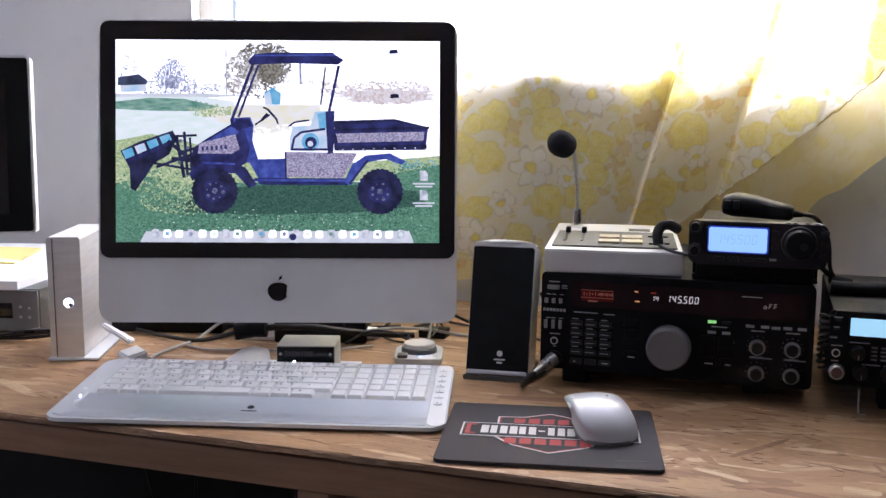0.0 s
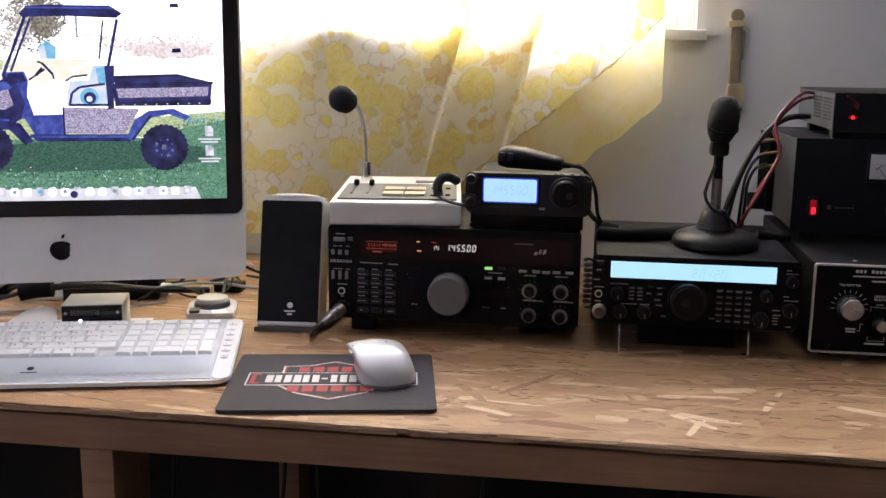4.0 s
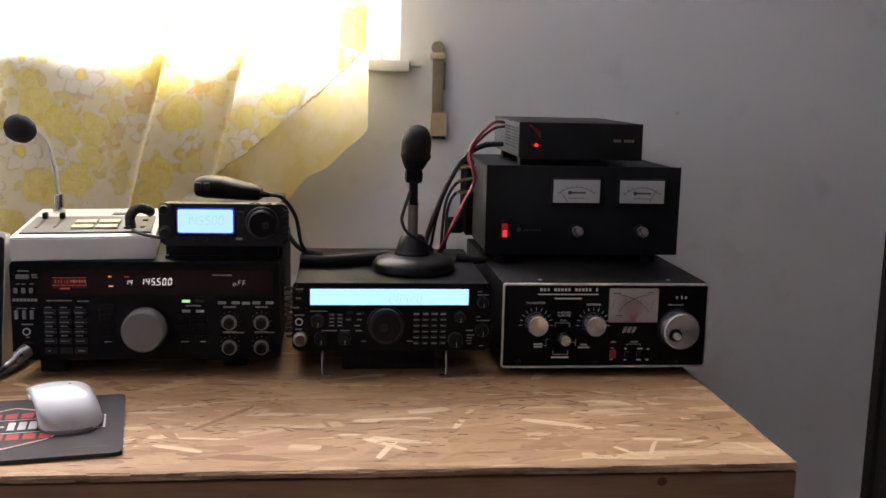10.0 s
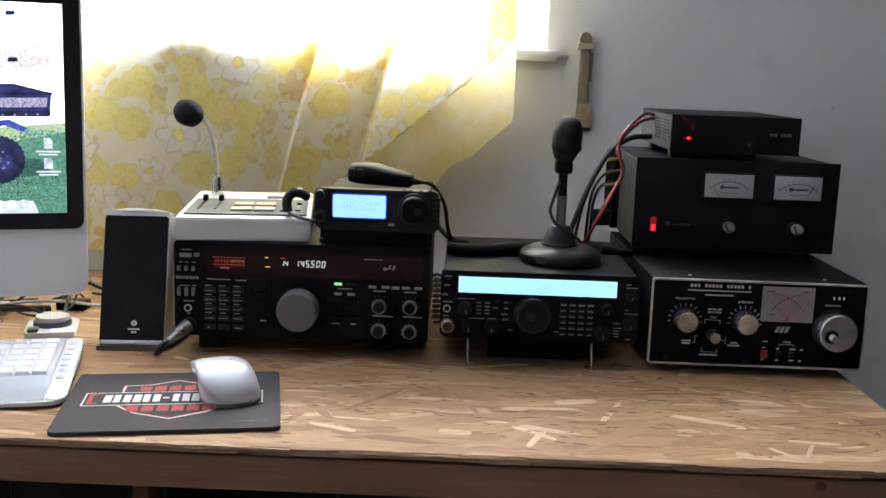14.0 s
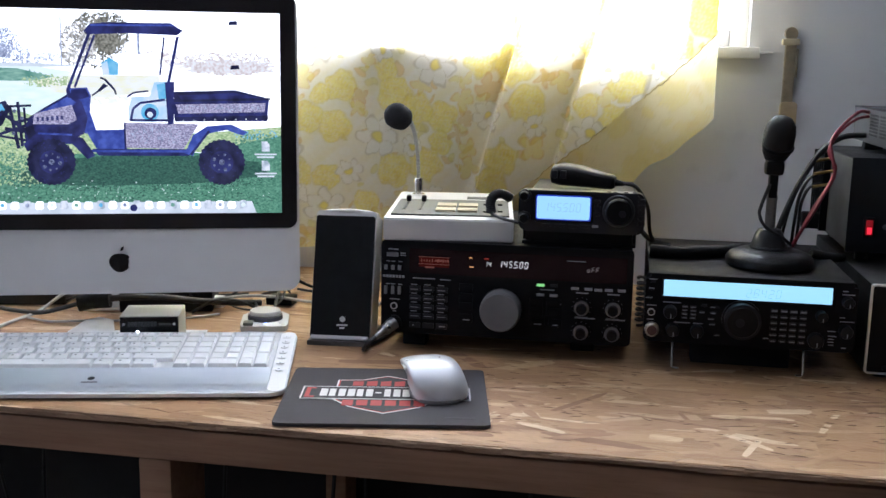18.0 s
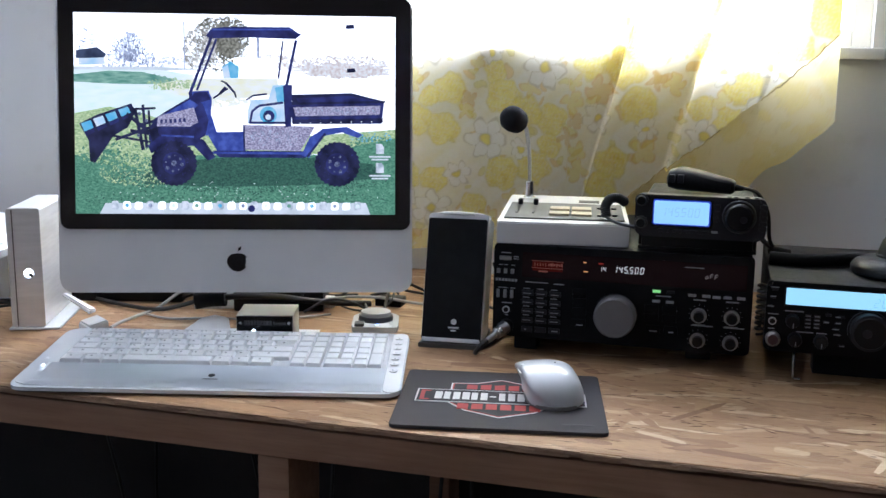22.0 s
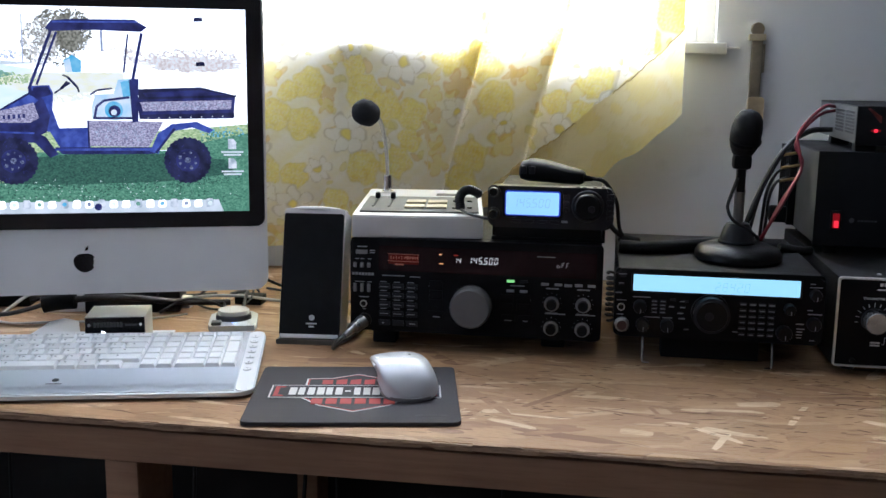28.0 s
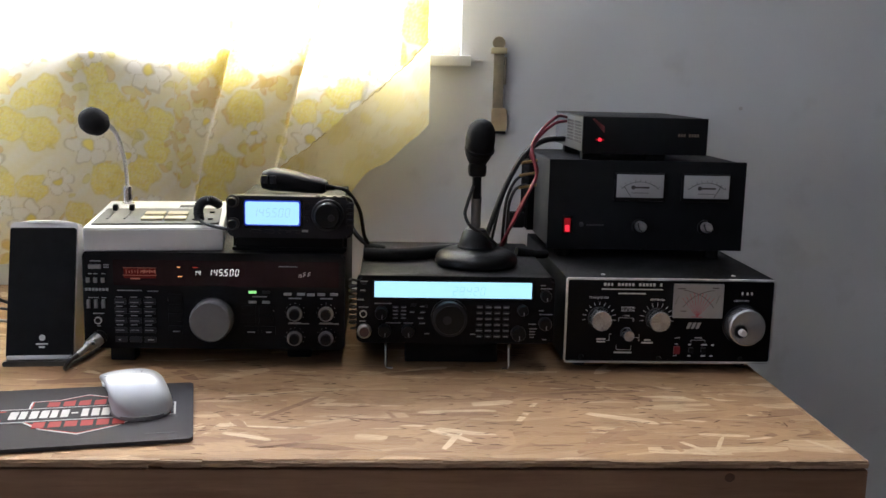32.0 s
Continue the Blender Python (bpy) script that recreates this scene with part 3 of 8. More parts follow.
ROSES = ((240, 340, 52), (375, 395, 44), (95, 320, 44), (75, 425, 46), (610, 355, 52), (870, 300, 52), (1060, 140, 56), (330, 520, 48), (240, 540, 50), (480, 250, 44), (620, 190, 46), (55, 560, 36))
SPRIGS = ((435, 350, 34), (440, 300, 22), (700, 300, 32), (135, 380, 24), (420, 440, 26))


def bouquet():
    """Flowers of the print as rows of kind, x, z, radius, turn: the large ones set, the rest scattered round them."""
    r = random.Random(21)
    rows = [(kind, -0.007 + (a - 195) * 0.000648, 1.002 + (450 - b) * 0.00068, q * 0.00066, r.uniform(0, 6.28)) for kind, group in (("daisy", DAISIES), ("rose", ROSES), ("sprig", SPRIGS)) for a, b, q in group]
    for k in range(1500):
        kind = r.choice(("daisy", "rose", "rose", "sprig"))
        x, z, q = r.uniform(-0.56, 0.64), r.uniform(0.78, 1.53), r.uniform(0.020, 0.042) * (0.65 if kind == "sprig" else 1)
        if all((x - o[1]) ** 2 + (z - o[2]) ** 2 > (0.74 * (q + o[3])) ** 2 for o in rows):
            rows.append((kind, x, z, q, r.uniform(0, 6.28)))
    for k in range(700):
        rows.append(("leaf", r.uniform(-0.56, 0.64), r.uniform(0.78, 1.53), r.uniform(0.007, 0.015), r.uniform(0, 6.28)))
    rank = {"leaf": 0, "rose": 1, "sprig": 2, "daisy": 3}
    return sorted(rows, key=lambda o: rank[o[0]])


BOUQUET = bouquet()


def printed(x, z):
    """The dye at points of the cloth: cream ground, yellow roses, ochre sprigs and outlined white daisies."""
    x, z = np.asarray(x, float), np.asarray(z, float)
    wx = x + 0.0022 * np.sin(z * 190) + 0.0016 * np.sin(x * 260 + 1)
    wz = z + 0.0022 * np.sin(x * 210 + 2) + 0.0014 * np.sin(z * 330)
    patch, speck, fleck = mottle(x, z, 60, 1)[:, None], mottle(x, z, 420, 2)[:, None], 0.5 * mottle(x, z, 430, 3) + 0.5 * mottle(x + 0.003 * np.sin(z * 170), z + 0.003 * np.sin(x * 140), 640, 5)
    white, cream, gold, pale, ochre, line = (np.array(c) for c in ((0.90, 0.87, 0.79), (0.87, 0.81, 0.60), (0.84, 0.69, 0.09), (0.87, 0.79, 0.27), (0.71, 0.52, 0.17), (0.52, 0.45, 0.29)))
    col = white + (cream - white) * np.clip(0.08 + 0.85 * patch + 0.3 * (speck - 0.5), 0, 1)
    yellow = gold + (pale - gold) * np.clip(0.65 * speck + 0.5 * patch - 0.1, 0, 1)

    def lay(at, tone, k):
        col[at] += (tone - col[at]) * k[:, None]

    for kind, fx, fz, q, turn in BOUQUET:
        at = np.nonzero((np.abs(wx - fx) < q * 1.1) & (np.abs(wz - fz) < q * 1.1))[0]
        if not len(at):
            continue
        dx, dz = wx[at] - fx, wz[at] - fz
        d, ang = np.hypot(dx, dz) / q, np.arctan2(dz, dx) + turn
        soft = lambda v, w=0.06: np.clip(v / w + 0.5, 0, 1)
        if kind == "leaf":
            u, v = np.cos(turn) * dx + np.sin(turn) * dz, -np.sin(turn) * dx + np.cos(turn) * dz
            e = np.abs(u / q) ** 2 + np.abs(v / (q * 0.5)) ** 2
            inside = soft(1 - e, 0.3)
            lay(at, pale * 0.9 if turn > 3 else ochre * 1.1, inside * 0.65)
            lay(at, line, inside * soft(e - 0.66, 0.2) * 0.3)
            continue
        if kind == "rose":
            rim = 0.88 + 0.10 * np.abs(np.cos(ang * 2.5))
            inside = soft(rim - d, 0.12)
            lay(at, yellow[at], inside * 0.80)
            petal = np.sin(3 * ang + 10 * d)
            lay(at, line * np.array((1.3, 1.1, 0.7)), inside * soft(petal - 0.90, 0.10) * 0.16)
            lay(at, pale * 1.03, inside * soft(-petal - 0.3, 0.6) * 0.40)
            lay(at, white, inside * soft(fleck[at] - 0.57, 0.16) * 0.26)
            lay(at, line, inside * soft(0.43 - fleck[at], 0.04) * soft(fleck[at] - 0.38, 0.04) * 0.14)
            lay(at, line, inside * soft(d - rim + 0.07, 0.07) * 0.24)
        elif kind == "sprig":
            rim = 0.35 + 0.62 * np.abs(np.cos(ang * 2.0)) ** 0.7
            inside = soft(rim - d, 0.1)
            lay(at, ochre if turn > 4.0 else yellow[at] * 0.95, inside * 0.55)
            lay(at, line * np.array((1.3, 0.8, 0.5)), inside * soft(d - rim + 0.12, 0.08) * 0.3)
        else:
            lobe = np.abs(np.cos(ang * 3.0))
            rim = 0.52 + 0.46 * lobe ** 0.55
            inside = soft(rim - d)
            lay(at, white, inside * 0.95)
            lay(at, line, inside * soft(d - rim + 0.085, 0.05) * 0.55)
            lay(at, line, inside * soft(0.13 - lobe, 0.08) * soft(0.75 - d, 0.2) * 0.35)
            lay(at, gold * 0.6 + pale * 0.4, soft(0.25 - d, 0.08) * 0.9)
            lay(at, line, soft(0.045 - np.abs(d - 0.25), 0.04) * 0.4)
    return np.clip(col, 0, 1)


def grid_cloth(name, rows, material, parent):
    """Cloth from rows of (point, print point); the dye goes on as a colour attribute."""
    nx = len(rows[0])
    flat_rows = [p for r in rows for p in r]
    me = bpy.data.meshes.new(name)
    base = WORLD[parent].inverted()
    me.from_pydata([base @ Vector(p) for p, _ in flat_rows], [], [(j * nx + i, j * nx + i + 1, (j + 1) * nx + i + 1, (j + 1) * nx + i) for j in range(len(rows) - 1) for i in range(nx - 1)])
    dye = printed([q[0] for _, q in flat_rows], [q[1] for _, q in flat_rows])
    me.attributes.new("print", "FLOAT_COLOR", "POINT").data.foreach_set("color", np.hstack([dye, np.ones((len(dye), 1))]).ravel())
    uv = me.uv_layers.new(name="UVMap")
    loops = np.zeros(len(me.loops), dtype=np.int32)
    me.loops.foreach_get("vertex_index", loops)
    uv.data.foreach_set("uv", np.array([q for _, q in flat_rows])[loops].ravel())
    me.polygons.foreach_set("use_smooth", [True] * len(me.polygons))
    me.materials.append(material)
    ob = new(name, me)
    ob.parent = parent
    WORLD[ob] = WORLD[parent]
    return ob


def cloth(name, left, right, top, bottom, depth, material, parent, nx=110, nz=80):
    """A draped sheet: top(x) and bottom(x) give its ends, depth(x, z) its folds."""
    rows = []
    for j in range(nz + 1):
        row = []
        for i in range(nx + 1):
            x = left + (right - left) * i / nx
            z = bottom(x) + (top(x) - bottom(x)) * j / nz
            row.append(((x, depth(x, z), z), (x, z)))
        rows.append(row)
    return grid_cloth(name, rows, material, parent)


def ease(v):
    v = max(0.0, min(1.0, v))
    return v * v * (3 - 2 * v)


def fold_line(x):
    u = (x - 0.325) / 0.246
    return 0.975 + 0.212 * u - 0.040 * max(0.0, u * (1 - u)) + 0.0015 * math.sin(x * 150) + 0.001 * math.sin(x * 370)


PLEATS = ((0.244, 0.060, 0.050), (0.372, 0.110, 0.066), (0.486, 0.040, 0.010))


def drape(x, z):
    s = x - 0.265 * (z - 1.17)
    y = 0.801 - 0.045 * ease((x - 0.40) / 0.16) - 0.060 * ease((-0.01 - x) / 0.22)
    y += 0.0035 * math.sin(s * 31.0) + 0.003 * math.sin(s * 53.0 + 1.1)
    for c, w, d in PLEATS:
        q = s - c
        y -= d * (math.exp(-q / w) if q > 0 else math.exp(-((q / 0.005) ** 2))) * max(0.35, min(1.0, (z - 0.74) * 4))
    y += 0.014 * noise.noise(Vector((s * 6, z * 3, 2)))
    return min(0.804, y)


def hem_depth(x):
    """The folded corner hangs smoother than the pleats above it."""
    return 0.806 - 0.045 * ease((x - 0.27) / 0.12) - 0.012 * ease((x - 0.45) / 0.1)


curtain = thing("curtain", "yellow and white floral cotton curtain, lower corner folded", "curtain", Matrix.Translation((0.1, 0.7, 1.9)))
cloth("curtain_panel", -0.50, 0.569, lambda x: 1.50, lambda x: 0.80 if x < 0.14 else max(0.80, fold_line(x)), drape, CURTAIN, curtain, 620, 340)
cloth("folded_hem", 0.10, 0.572, lambda x: fold_line(x) + 0.004, lambda x: min(fold_line(x), 1.052 + 0.94 * (x - 0.571) + 0.006 * math.sin(x * 44) + 0.003 * math.sin(x * 97)),
      lambda x, z: hem_depth(x) + 0.004 * math.sin(x * 30 + z * 25), CURTAINBACK, curtain, 120, 40)
rows = []
for j in range(61):
    row = []
    for i in range(13):
        x = 0.522 + 0.046 * i / 12
        z = fold_line(x) + 0.004 + (1.496 - fold_line(x)) * j / 60
        row.append(((x, drape(x, z) + 0.004 + 0.002 * math.sin(i * 0.26), z), (1.138 - x, z)))
    rows.append(row)
grid_cloth("side_hem", rows, CURTAIN, curtain)
bm = bmesh.new()
tube(bm, [(x, drape(x, fold_line(x)) - 0.0008, fold_line(x) + 0.0009 * math.sin(k * 1.9)) for k, x in enumerate(0.14 + 0.427 * k / 150 for k in range(151))], 0.0010, 6, raw=True)
part("hem_seam", bm, STITCH, curtain, "ochre stitched fold edge")
# the pleats' inner layers, cloth folded back behind the panel
for c, w in ((0.244, 0.070), (0.372, 0.055)):
    rows = []
    for j in range(121):
        z = 0.96 + 0.53 * j / 120
        row = []
        for i in range(25):
            s = c - w * min(1.0, 0.25 + 0.9 * (1.5 - z)) * (1 - i / 24)
            x = s + 0.265 * (z - 1.17)
            row.append(((x, drape(x, z) + 0.007 + 0.003 * math.sin(i * 0.27), z), (s * 1.1 + 0.1, z * 0.97)))
        rows.append(row)
    grid_cloth("pleat", rows, CURTAIN, curtain)
bm = bmesh.new()
tube(bm, [(-0.78, 0.755, 1.508), (0.70, 0.755, 1.508)], 0.009, 12, n=2)
rod = part("curtain_rod", bm, WHITEPAINT, curtain)
for x in (-0.75, 0.67):
    part("rod_bracket", box(x - 0.01, x + 0.01, 0.745, WALL_Y, 1.495, 1.52, bevel=0.002), WHITEPAINT, curtain)

# ---- strip hanging on the wall ----
hook = thing("wall_strap", "tan plastic strap with block end hung on the wall", "strap", Matrix.Translation((0.697, 0.82, 1.04)))
part("strap", box(0.6865, 0.7045, 0.817, 0.8295, 1.07, 1.185, bevel=0.003), TANDARK, hook)
bm = lathe(bmesh.new(), [(0.010, -0.006), (0.0115, 0), (0.010, 0.006)], 16, Matrix.Translation((0.6945, 0.822, 1.190)) @ FRONT)
part("hanging_eye", bm, TANDARK, hook)
part("clip", box(0.681, 0.7085, 0.814, 0.8295, 1.171, 1.182, bevel=0.002), CREAM, hook, "pale wire clip")
part("side_rib", box(0.7045, 0.7085, 0.818, 0.8295, 1.118, 1.166, bevel=0.0015), TANDARK, hook)
bm = plate(bmesh.new(), rounded(0.685, 0.7115, 1.037, 1.078, 0.006), 0.812, 0.8295)
part("end_block", bm, TAN, hook, "tan plastic end block")
part("block_foot", box(0.687, 0.710, 0.811, 0.8295, 1.033, 1.038, bevel=0.001), BLACKPLASTIC, hook)
NAILGREY = mat("painted_nail", (0.50, 0.49, 0.48), 0.7)
nail = solo("picture_nail", lathe(bmesh.new(), [(0.0035, 0), (0.0035, 0.003), (0.001, 0.0035)], 10, Matrix.Translation((1.133, WALL_Y, 1.086)) @ FRONT), NAILGREY, "small nail head in the wall", "nail")

# ---- desk ----
DESK, LEFT = 0.75, -1.45
desk = thing("desk", "homemade desk of strand board on pine lumber", "desk", Matrix.Translation((-0.2, 0.4, 0)))
part("desk_top", box(LEFT, 0.9995, 0.001, WALL_Y - 0.006, DESK - 0.0075, DESK - 0.0006, bevel=0.001, seg=1), OSB, desk, "sealed strand board top")
rnd = random.Random(4)


def strand_mesh(name, label, verts, faces, material):
    me = bpy.data.meshes.new(name)
    me.from_pydata([Vector(v) - Vector((-0.2, 0.4, 0)) for v in verts], [], faces)
    me.materials.append(material)
    ob = new(name, me)
    ob.parent = desk
    return tagged(ob, label, kind="stuff") if label else ob


verts, faces, gaps, gap_faces = [], [], [], []
for k in range(1500):
    x, y = rnd.uniform(LEFT + 0.06, 0.97), rnd.uniform(0.010, 0.36 if rnd.random() < 0.6 else WALL_Y - 0.03)
    ln, w = rnd.uniform(0.03, 0.13), rnd.uniform(0.005, 0.020)
    a = rnd.gauss(0.03, 0.16 if rnd.random() < 0.7 else 0.7)
    z = DESK - 0.0006 + rnd.random() * 0.0005
    ca, sa = math.cos(a), math.sin(a)
    top, low = [], []
    for i in range(7):
        p = -0.5 + i / 6
        taper = 1.0 if abs(p) < 0.4 else rnd.uniform(0.25, 0.9)
        top.append((p * ln + rnd.uniform(-0.002, 0.002), w * 0.5 * taper * rnd.uniform(0.88, 1.05)))
        low.append((p * ln + rnd.uniform(-0.002, 0.002), -w * 0.5 * taper * rnd.uniform(0.88, 1.05)))
    at = lambda p, q: (x + p * ca - q * sa, y + p * sa + q * ca)
    ring = [at(*q) for q in low + top[::-1]]
    if min(p[1] for p in ring) < 0.003 or max(p[0] for p in ring) > 0.997 or max(p[1] for p in ring) > WALL_Y - 0.008:
        continue
    faces.append(tuple(range(len(verts), len(verts) + 14)))
    verts += [(*q, z) for q in ring]
    # a dark slit along part of one edge, where the strand lifts
    if rnd.random() < 0.40:
        lip = low if rnd.random() < 0.75 else top
        i0 = rnd.randint(0, 4)
        run = lip[i0:i0 + (3 if rnd.random() < 0.25 else 2)]
        g = rnd.uniform(0.0008, 0.0026)
        n0 = len(gaps)
        gaps += [(*at(p, q), DESK + 0.0001) for p, q in run]
        gaps += [(*at(p, q + g * (0.2 if i in (0, len(run) - 1) else 1)), DESK + 0.0001) for i, (p, q) in reversed(list(enumerate(run)))]
        gap_faces.append(tuple(range(n0, len(gaps))))
strand_mesh("wood_strand_layer", "loose-edged pine strands pressed in the board", verts, faces, FLAKE)
# the strands that stand out: pale fresh ones and brown ones
for k, (x0, y0, x1, y1, w, tone) in enumerate(((0.735, 0.144, 0.813, 0.110, 0.014, PALESTRAND), (0.550, 0.089, 0.598, 0.052, 0.009, PALESTRAND), (0.565, 0.028, 0.586, 0.079, 0.008, PALESTRAND), (0.819, 0.053, 0.847, 0.016, 0.007, PALESTRAND), (0.851, 0.027, 0.870, 0.068, 0.005, PALESTRAND),
                               (0.332, 0.076, 0.387, 0.054, 0.010, PALESTRAND), (0.958, 0.060, 0.985, 0.022, 0.007, PALESTRAND), (0.702, 0.017, 0.767, 0.099, 0.010, BROWNSTRAND), (0.690, 0.173, 0.732, 0.191, 0.011, BROWNSTRAND), (0.626, 0.236, 0.662, 0.208, 0.016, BROWNSTRAND), (0.373, 0.036, 0.438, 0.065, 0.012, BROWNSTRAND))):
    way = Vector((x1 - x0, y1 - y0))
    n = Vector((-way.y, way.x)).normalized() * w / 2
    ring = [Vector((x0, y0)) + way * p + n * q for p, q in ((0, -0.6), (0.2, -1), (0.55, -0.9), (0.9, -1), (1, -0.5), (0.95, 0.5), (0.7, 1), (0.3, 0.9), (0.04, 0.7))]
    strand_mesh("large_strand", "", [(p.x, p.y, DESK - 0.00005 + k * 0.00001) for p in ring], [tuple(range(9))], tone).name = "large_strand"
# short nicks and splits, in loose clusters
for k in range(190):
    cx, cy = rnd.uniform(LEFT + 0.06, 0.95), rnd.uniform(0.015, 0.42 if rnd.random() < 0.75 else WALL_Y - 0.05)
    for j in range(rnd.randint(2, 8)):
        x, y = cx + rnd.gauss(0, 0.034), cy + rnd.gauss(0, 0.014)
        if not (0.004 < y < WALL_Y - 0.02 and x < 0.985):
            continue
        ln, w, a = rnd.uniform(0.005, 0.022), rnd.uniform(0.0008, 0.0026), rnd.gauss(0.03, 0.30)
        ca, sa, bow = math.cos(a), math.sin(a), rnd.uniform(-0.25, 0.25)
        n0 = len(gaps)
        for p, q in ((-0.5, 0), (-0.2, -0.5), (0.2, -0.5), (0.5, 0), (0.2, 0.5), (-0.2, 0.5)):
            px, py = p * ln, q * w + bow * ln * (0.25 - p * p)
            gaps.append((x + px * ca - py * sa, y + px * sa + py * ca, DESK + 0.0001))
        gap_faces.append(tuple(range(n0, n0 + 6)))
strand_mesh("strand_slit_layer", "small dark gaps between strands", gaps, gap_faces, SLIT)


def sawn_edge(at, end, along):
    """Long slivers of a sawn board edge from at to end, in three layers."""
    bm = bmesh.new()
    for lay in range(3):
        s = at
        while s < end - 0.001:
            s1 = min(end, s + rnd.uniform(0.012, 0.085))
            z0 = DESK - 0.0073 + lay * 0.0023
            out = rnd.uniform(0.0, 0.0016) + (0.0010 if lay == 1 else 0.0)
            z1 = z0 + 0.0024 + rnd.uniform(-0.0004, 0.0002) - (rnd.uniform(0, 0.0012) if lay == 2 and rnd.random() < 0.3 else 0)
            zb = z0 - (rnd.uniform(0, 0.0014) if lay == 0 else 0.0002)
            n = max(2, int((s1 - s) / 0.008))
            ring = []
            for i in range(n + 1):
                q, o = s + (s1 - s) * i / n, out + rnd.uniform(-0.0004, 0.0004)
                edge = ((q, 0.003, z1), (q, -o, z1 - 0.0003 + rnd.uniform(-0.0003, 0.0003)), (q, -o, zb + rnd.uniform(-0.0003, 0.0003)), (q, 0.003, zb))
                ring.append([bm.verts.new(e if along == "x" else (1.0 - e[1] - 0.001, e[0], e[2])) for e in edge])
            for a, b in zip(ring, ring[1:]):
                for i in range(4):
                    bm.faces.new((a[i], a[(i + 1) % 4], b[(i + 1) % 4], b[i]))
            bm.faces.new(ring[0]), bm.faces.new(list(reversed(ring[-1])))
            s = s1
    return part("board_edge", bm, OSBEDGE, desk, "rough splintered board edge", smooth=False)


sawn_edge(LEFT, 1.0, "x")
sawn_edge(0.001, WALL_Y - 0.007, "y")
part("lower_ply", box(LEFT, 0.985, 0.022, WALL_Y - 0.008, DESK - 0.0122, DESK - 0.0077), OSBEDGE, desk, "broken lower layer of the board", smooth=False)
part("front_rail", box(LEFT, 1.003, 0.004, 0.0400, DESK - 0.0495, DESK - 0.0124, bevel=0.0022), PINE, desk, "knotty pine front rail")
bm = lathe(bmesh.new(), [(0.0050, 0), (0.0046, 0.0006), (0.002, 0.0007)], 14, Matrix.Translation((0.858, 0.0042, 0.7297)) @ FRONT @ Matrix.Diagonal((1.1, 1, 1, 1)))
part("knot", bm, KNOT, desk, "dark knot")
part("back_rail", box(LEFT, 0.996, WALL_Y - 0.05, WALL_Y - 0.012, DESK - 0.10, DESK - 0.0135, bevel=0.002), PINE, desk)
part("side_rail", box(0.962, 1.000, 0.041, WALL_Y - 0.052, DESK - 0.0495, DESK - 0.0125, bevel=0.002), PINE, desk)
for x0, x1, y0, y1 in ((0.936, 1.005, 0.006, 0.044), (0.936, 1.005, 0.66, 0.70), (-0.078, -0.040, 0.006, 0.095), (-0.078, -0.040, 0.70, 0.775), (-1.40, -1.36, 0.010, 0.099), (-1.40, -1.36, 0.70, 0.775)):
    bm = box(x0, x1, y0, y1, 0.001, DESK - 0.0500, bevel=0.003)
    part("leg", bm, PINE, desk)
for pts in ([(0.02, 0.45, 0.74), (0.03, 0.40, 0.55), (0.01, 0.42, 0.25), (0.05, 0.5, 0.003)], [(0.06, 0.5, 0.74), (0.055, 0.48, 0.5), (0.07, 0.5, 0.2), (0.1, 0.6, 0.003)],
            [(0.30, 0.62, 0.735), (0.31, 0.60, 0.5), (0.29, 0.62, 0.2), (0.33, 0.65, 0.003)], [(0.62, 0.66, 0.735), (0.63, 0.62, 0.5), (0.60, 0.6, 0.2), (0.63, 0.65, 0.003)], [(-0.18, 0.5, 0.735), (-0.17, 0.46, 0.5), (-0.20, 0.5, 0.2), (-0.18, 0.55, 0.003)]):
    solo("hanging_cable", tube(bmesh.new(), pts, 0.0034, 6), CABLEBLACK, "black cable hanging down under the desk", "cable", "cables under the desk")

# dark sheet added in place of the shaded wall behind the legs
part("shade_panel", box(LEFT + 0.02, 0.92, 0.800, 0.812, 0.02, 0.60, bevel=0.002), mat("dim_wall_shade", (0.014, 0.013, 0.013), 0.85, var=0.4, scale=6, grain=200), desk, "dark sheet added for the shaded wall under the desk")
for pts in ([(-0.70, 0.60, 0.735), (-0.71, 0.62, 0.5), (-0.69, 0.66, 0.25), (-0.72, 0.70, 0.003)], [(-0.62, 0.62, 0.735), (-0.60, 0.64, 0.55), (-0.63, 0.68, 0.25), (-0.60, 0.72, 0.003)],
            [(-0.42, 0.60, 0.735), (-0.43, 0.66, 0.5), (-0.41, 0.70, 0.28), (-0.36, 0.72, 0.003)]):
    solo("hanging_cable", tube(bmesh.new(), pts, 0.0034, 6), CABLEBLACK, "black cable hanging down under the desk", "cable", "cables under the desk")

# ---- all-in-one computer ----
M = pose(-0.239, 0.2901, 1.0608, -7.39, 0, 18.95)
pc = thing("desktop_computer", "silver all-in-one computer with black-bordered lit screen", "computer", M)
bm = plate(bmesh.new(), rounded(-0.2405, 0.2405, -0.2435, 0.163, 0.018, 8), 0.0015, 0.022)
bmesh.ops.bevel(bm, geom=[e for e in bm.edges if abs(e.verts[0].co.y - e.verts[1].co.y) < 1e-6], offset=0.0025, segments=2, affect="EDGES")
body = part("body", bm, ALU, pc, "satin silver aluminium body", local=True)
bm = plate(bmesh.new(), rounded(-0.225, 0.225, -0.215, 0.15, 0.03, 6), 0.0225, 0.045)
part("back_cover", bm, BLACKPLASTIC, pc, "black plastic back", local=True)
bm = plate(bmesh.new(), rounded(-0.2375, 0.2375, -0.1565, 0.1605, 0.012, 6), -0.0005, 0.0014)
part("screen_glass", bm, GLASSBLACK, pc, "glossy black glass border", local=True)
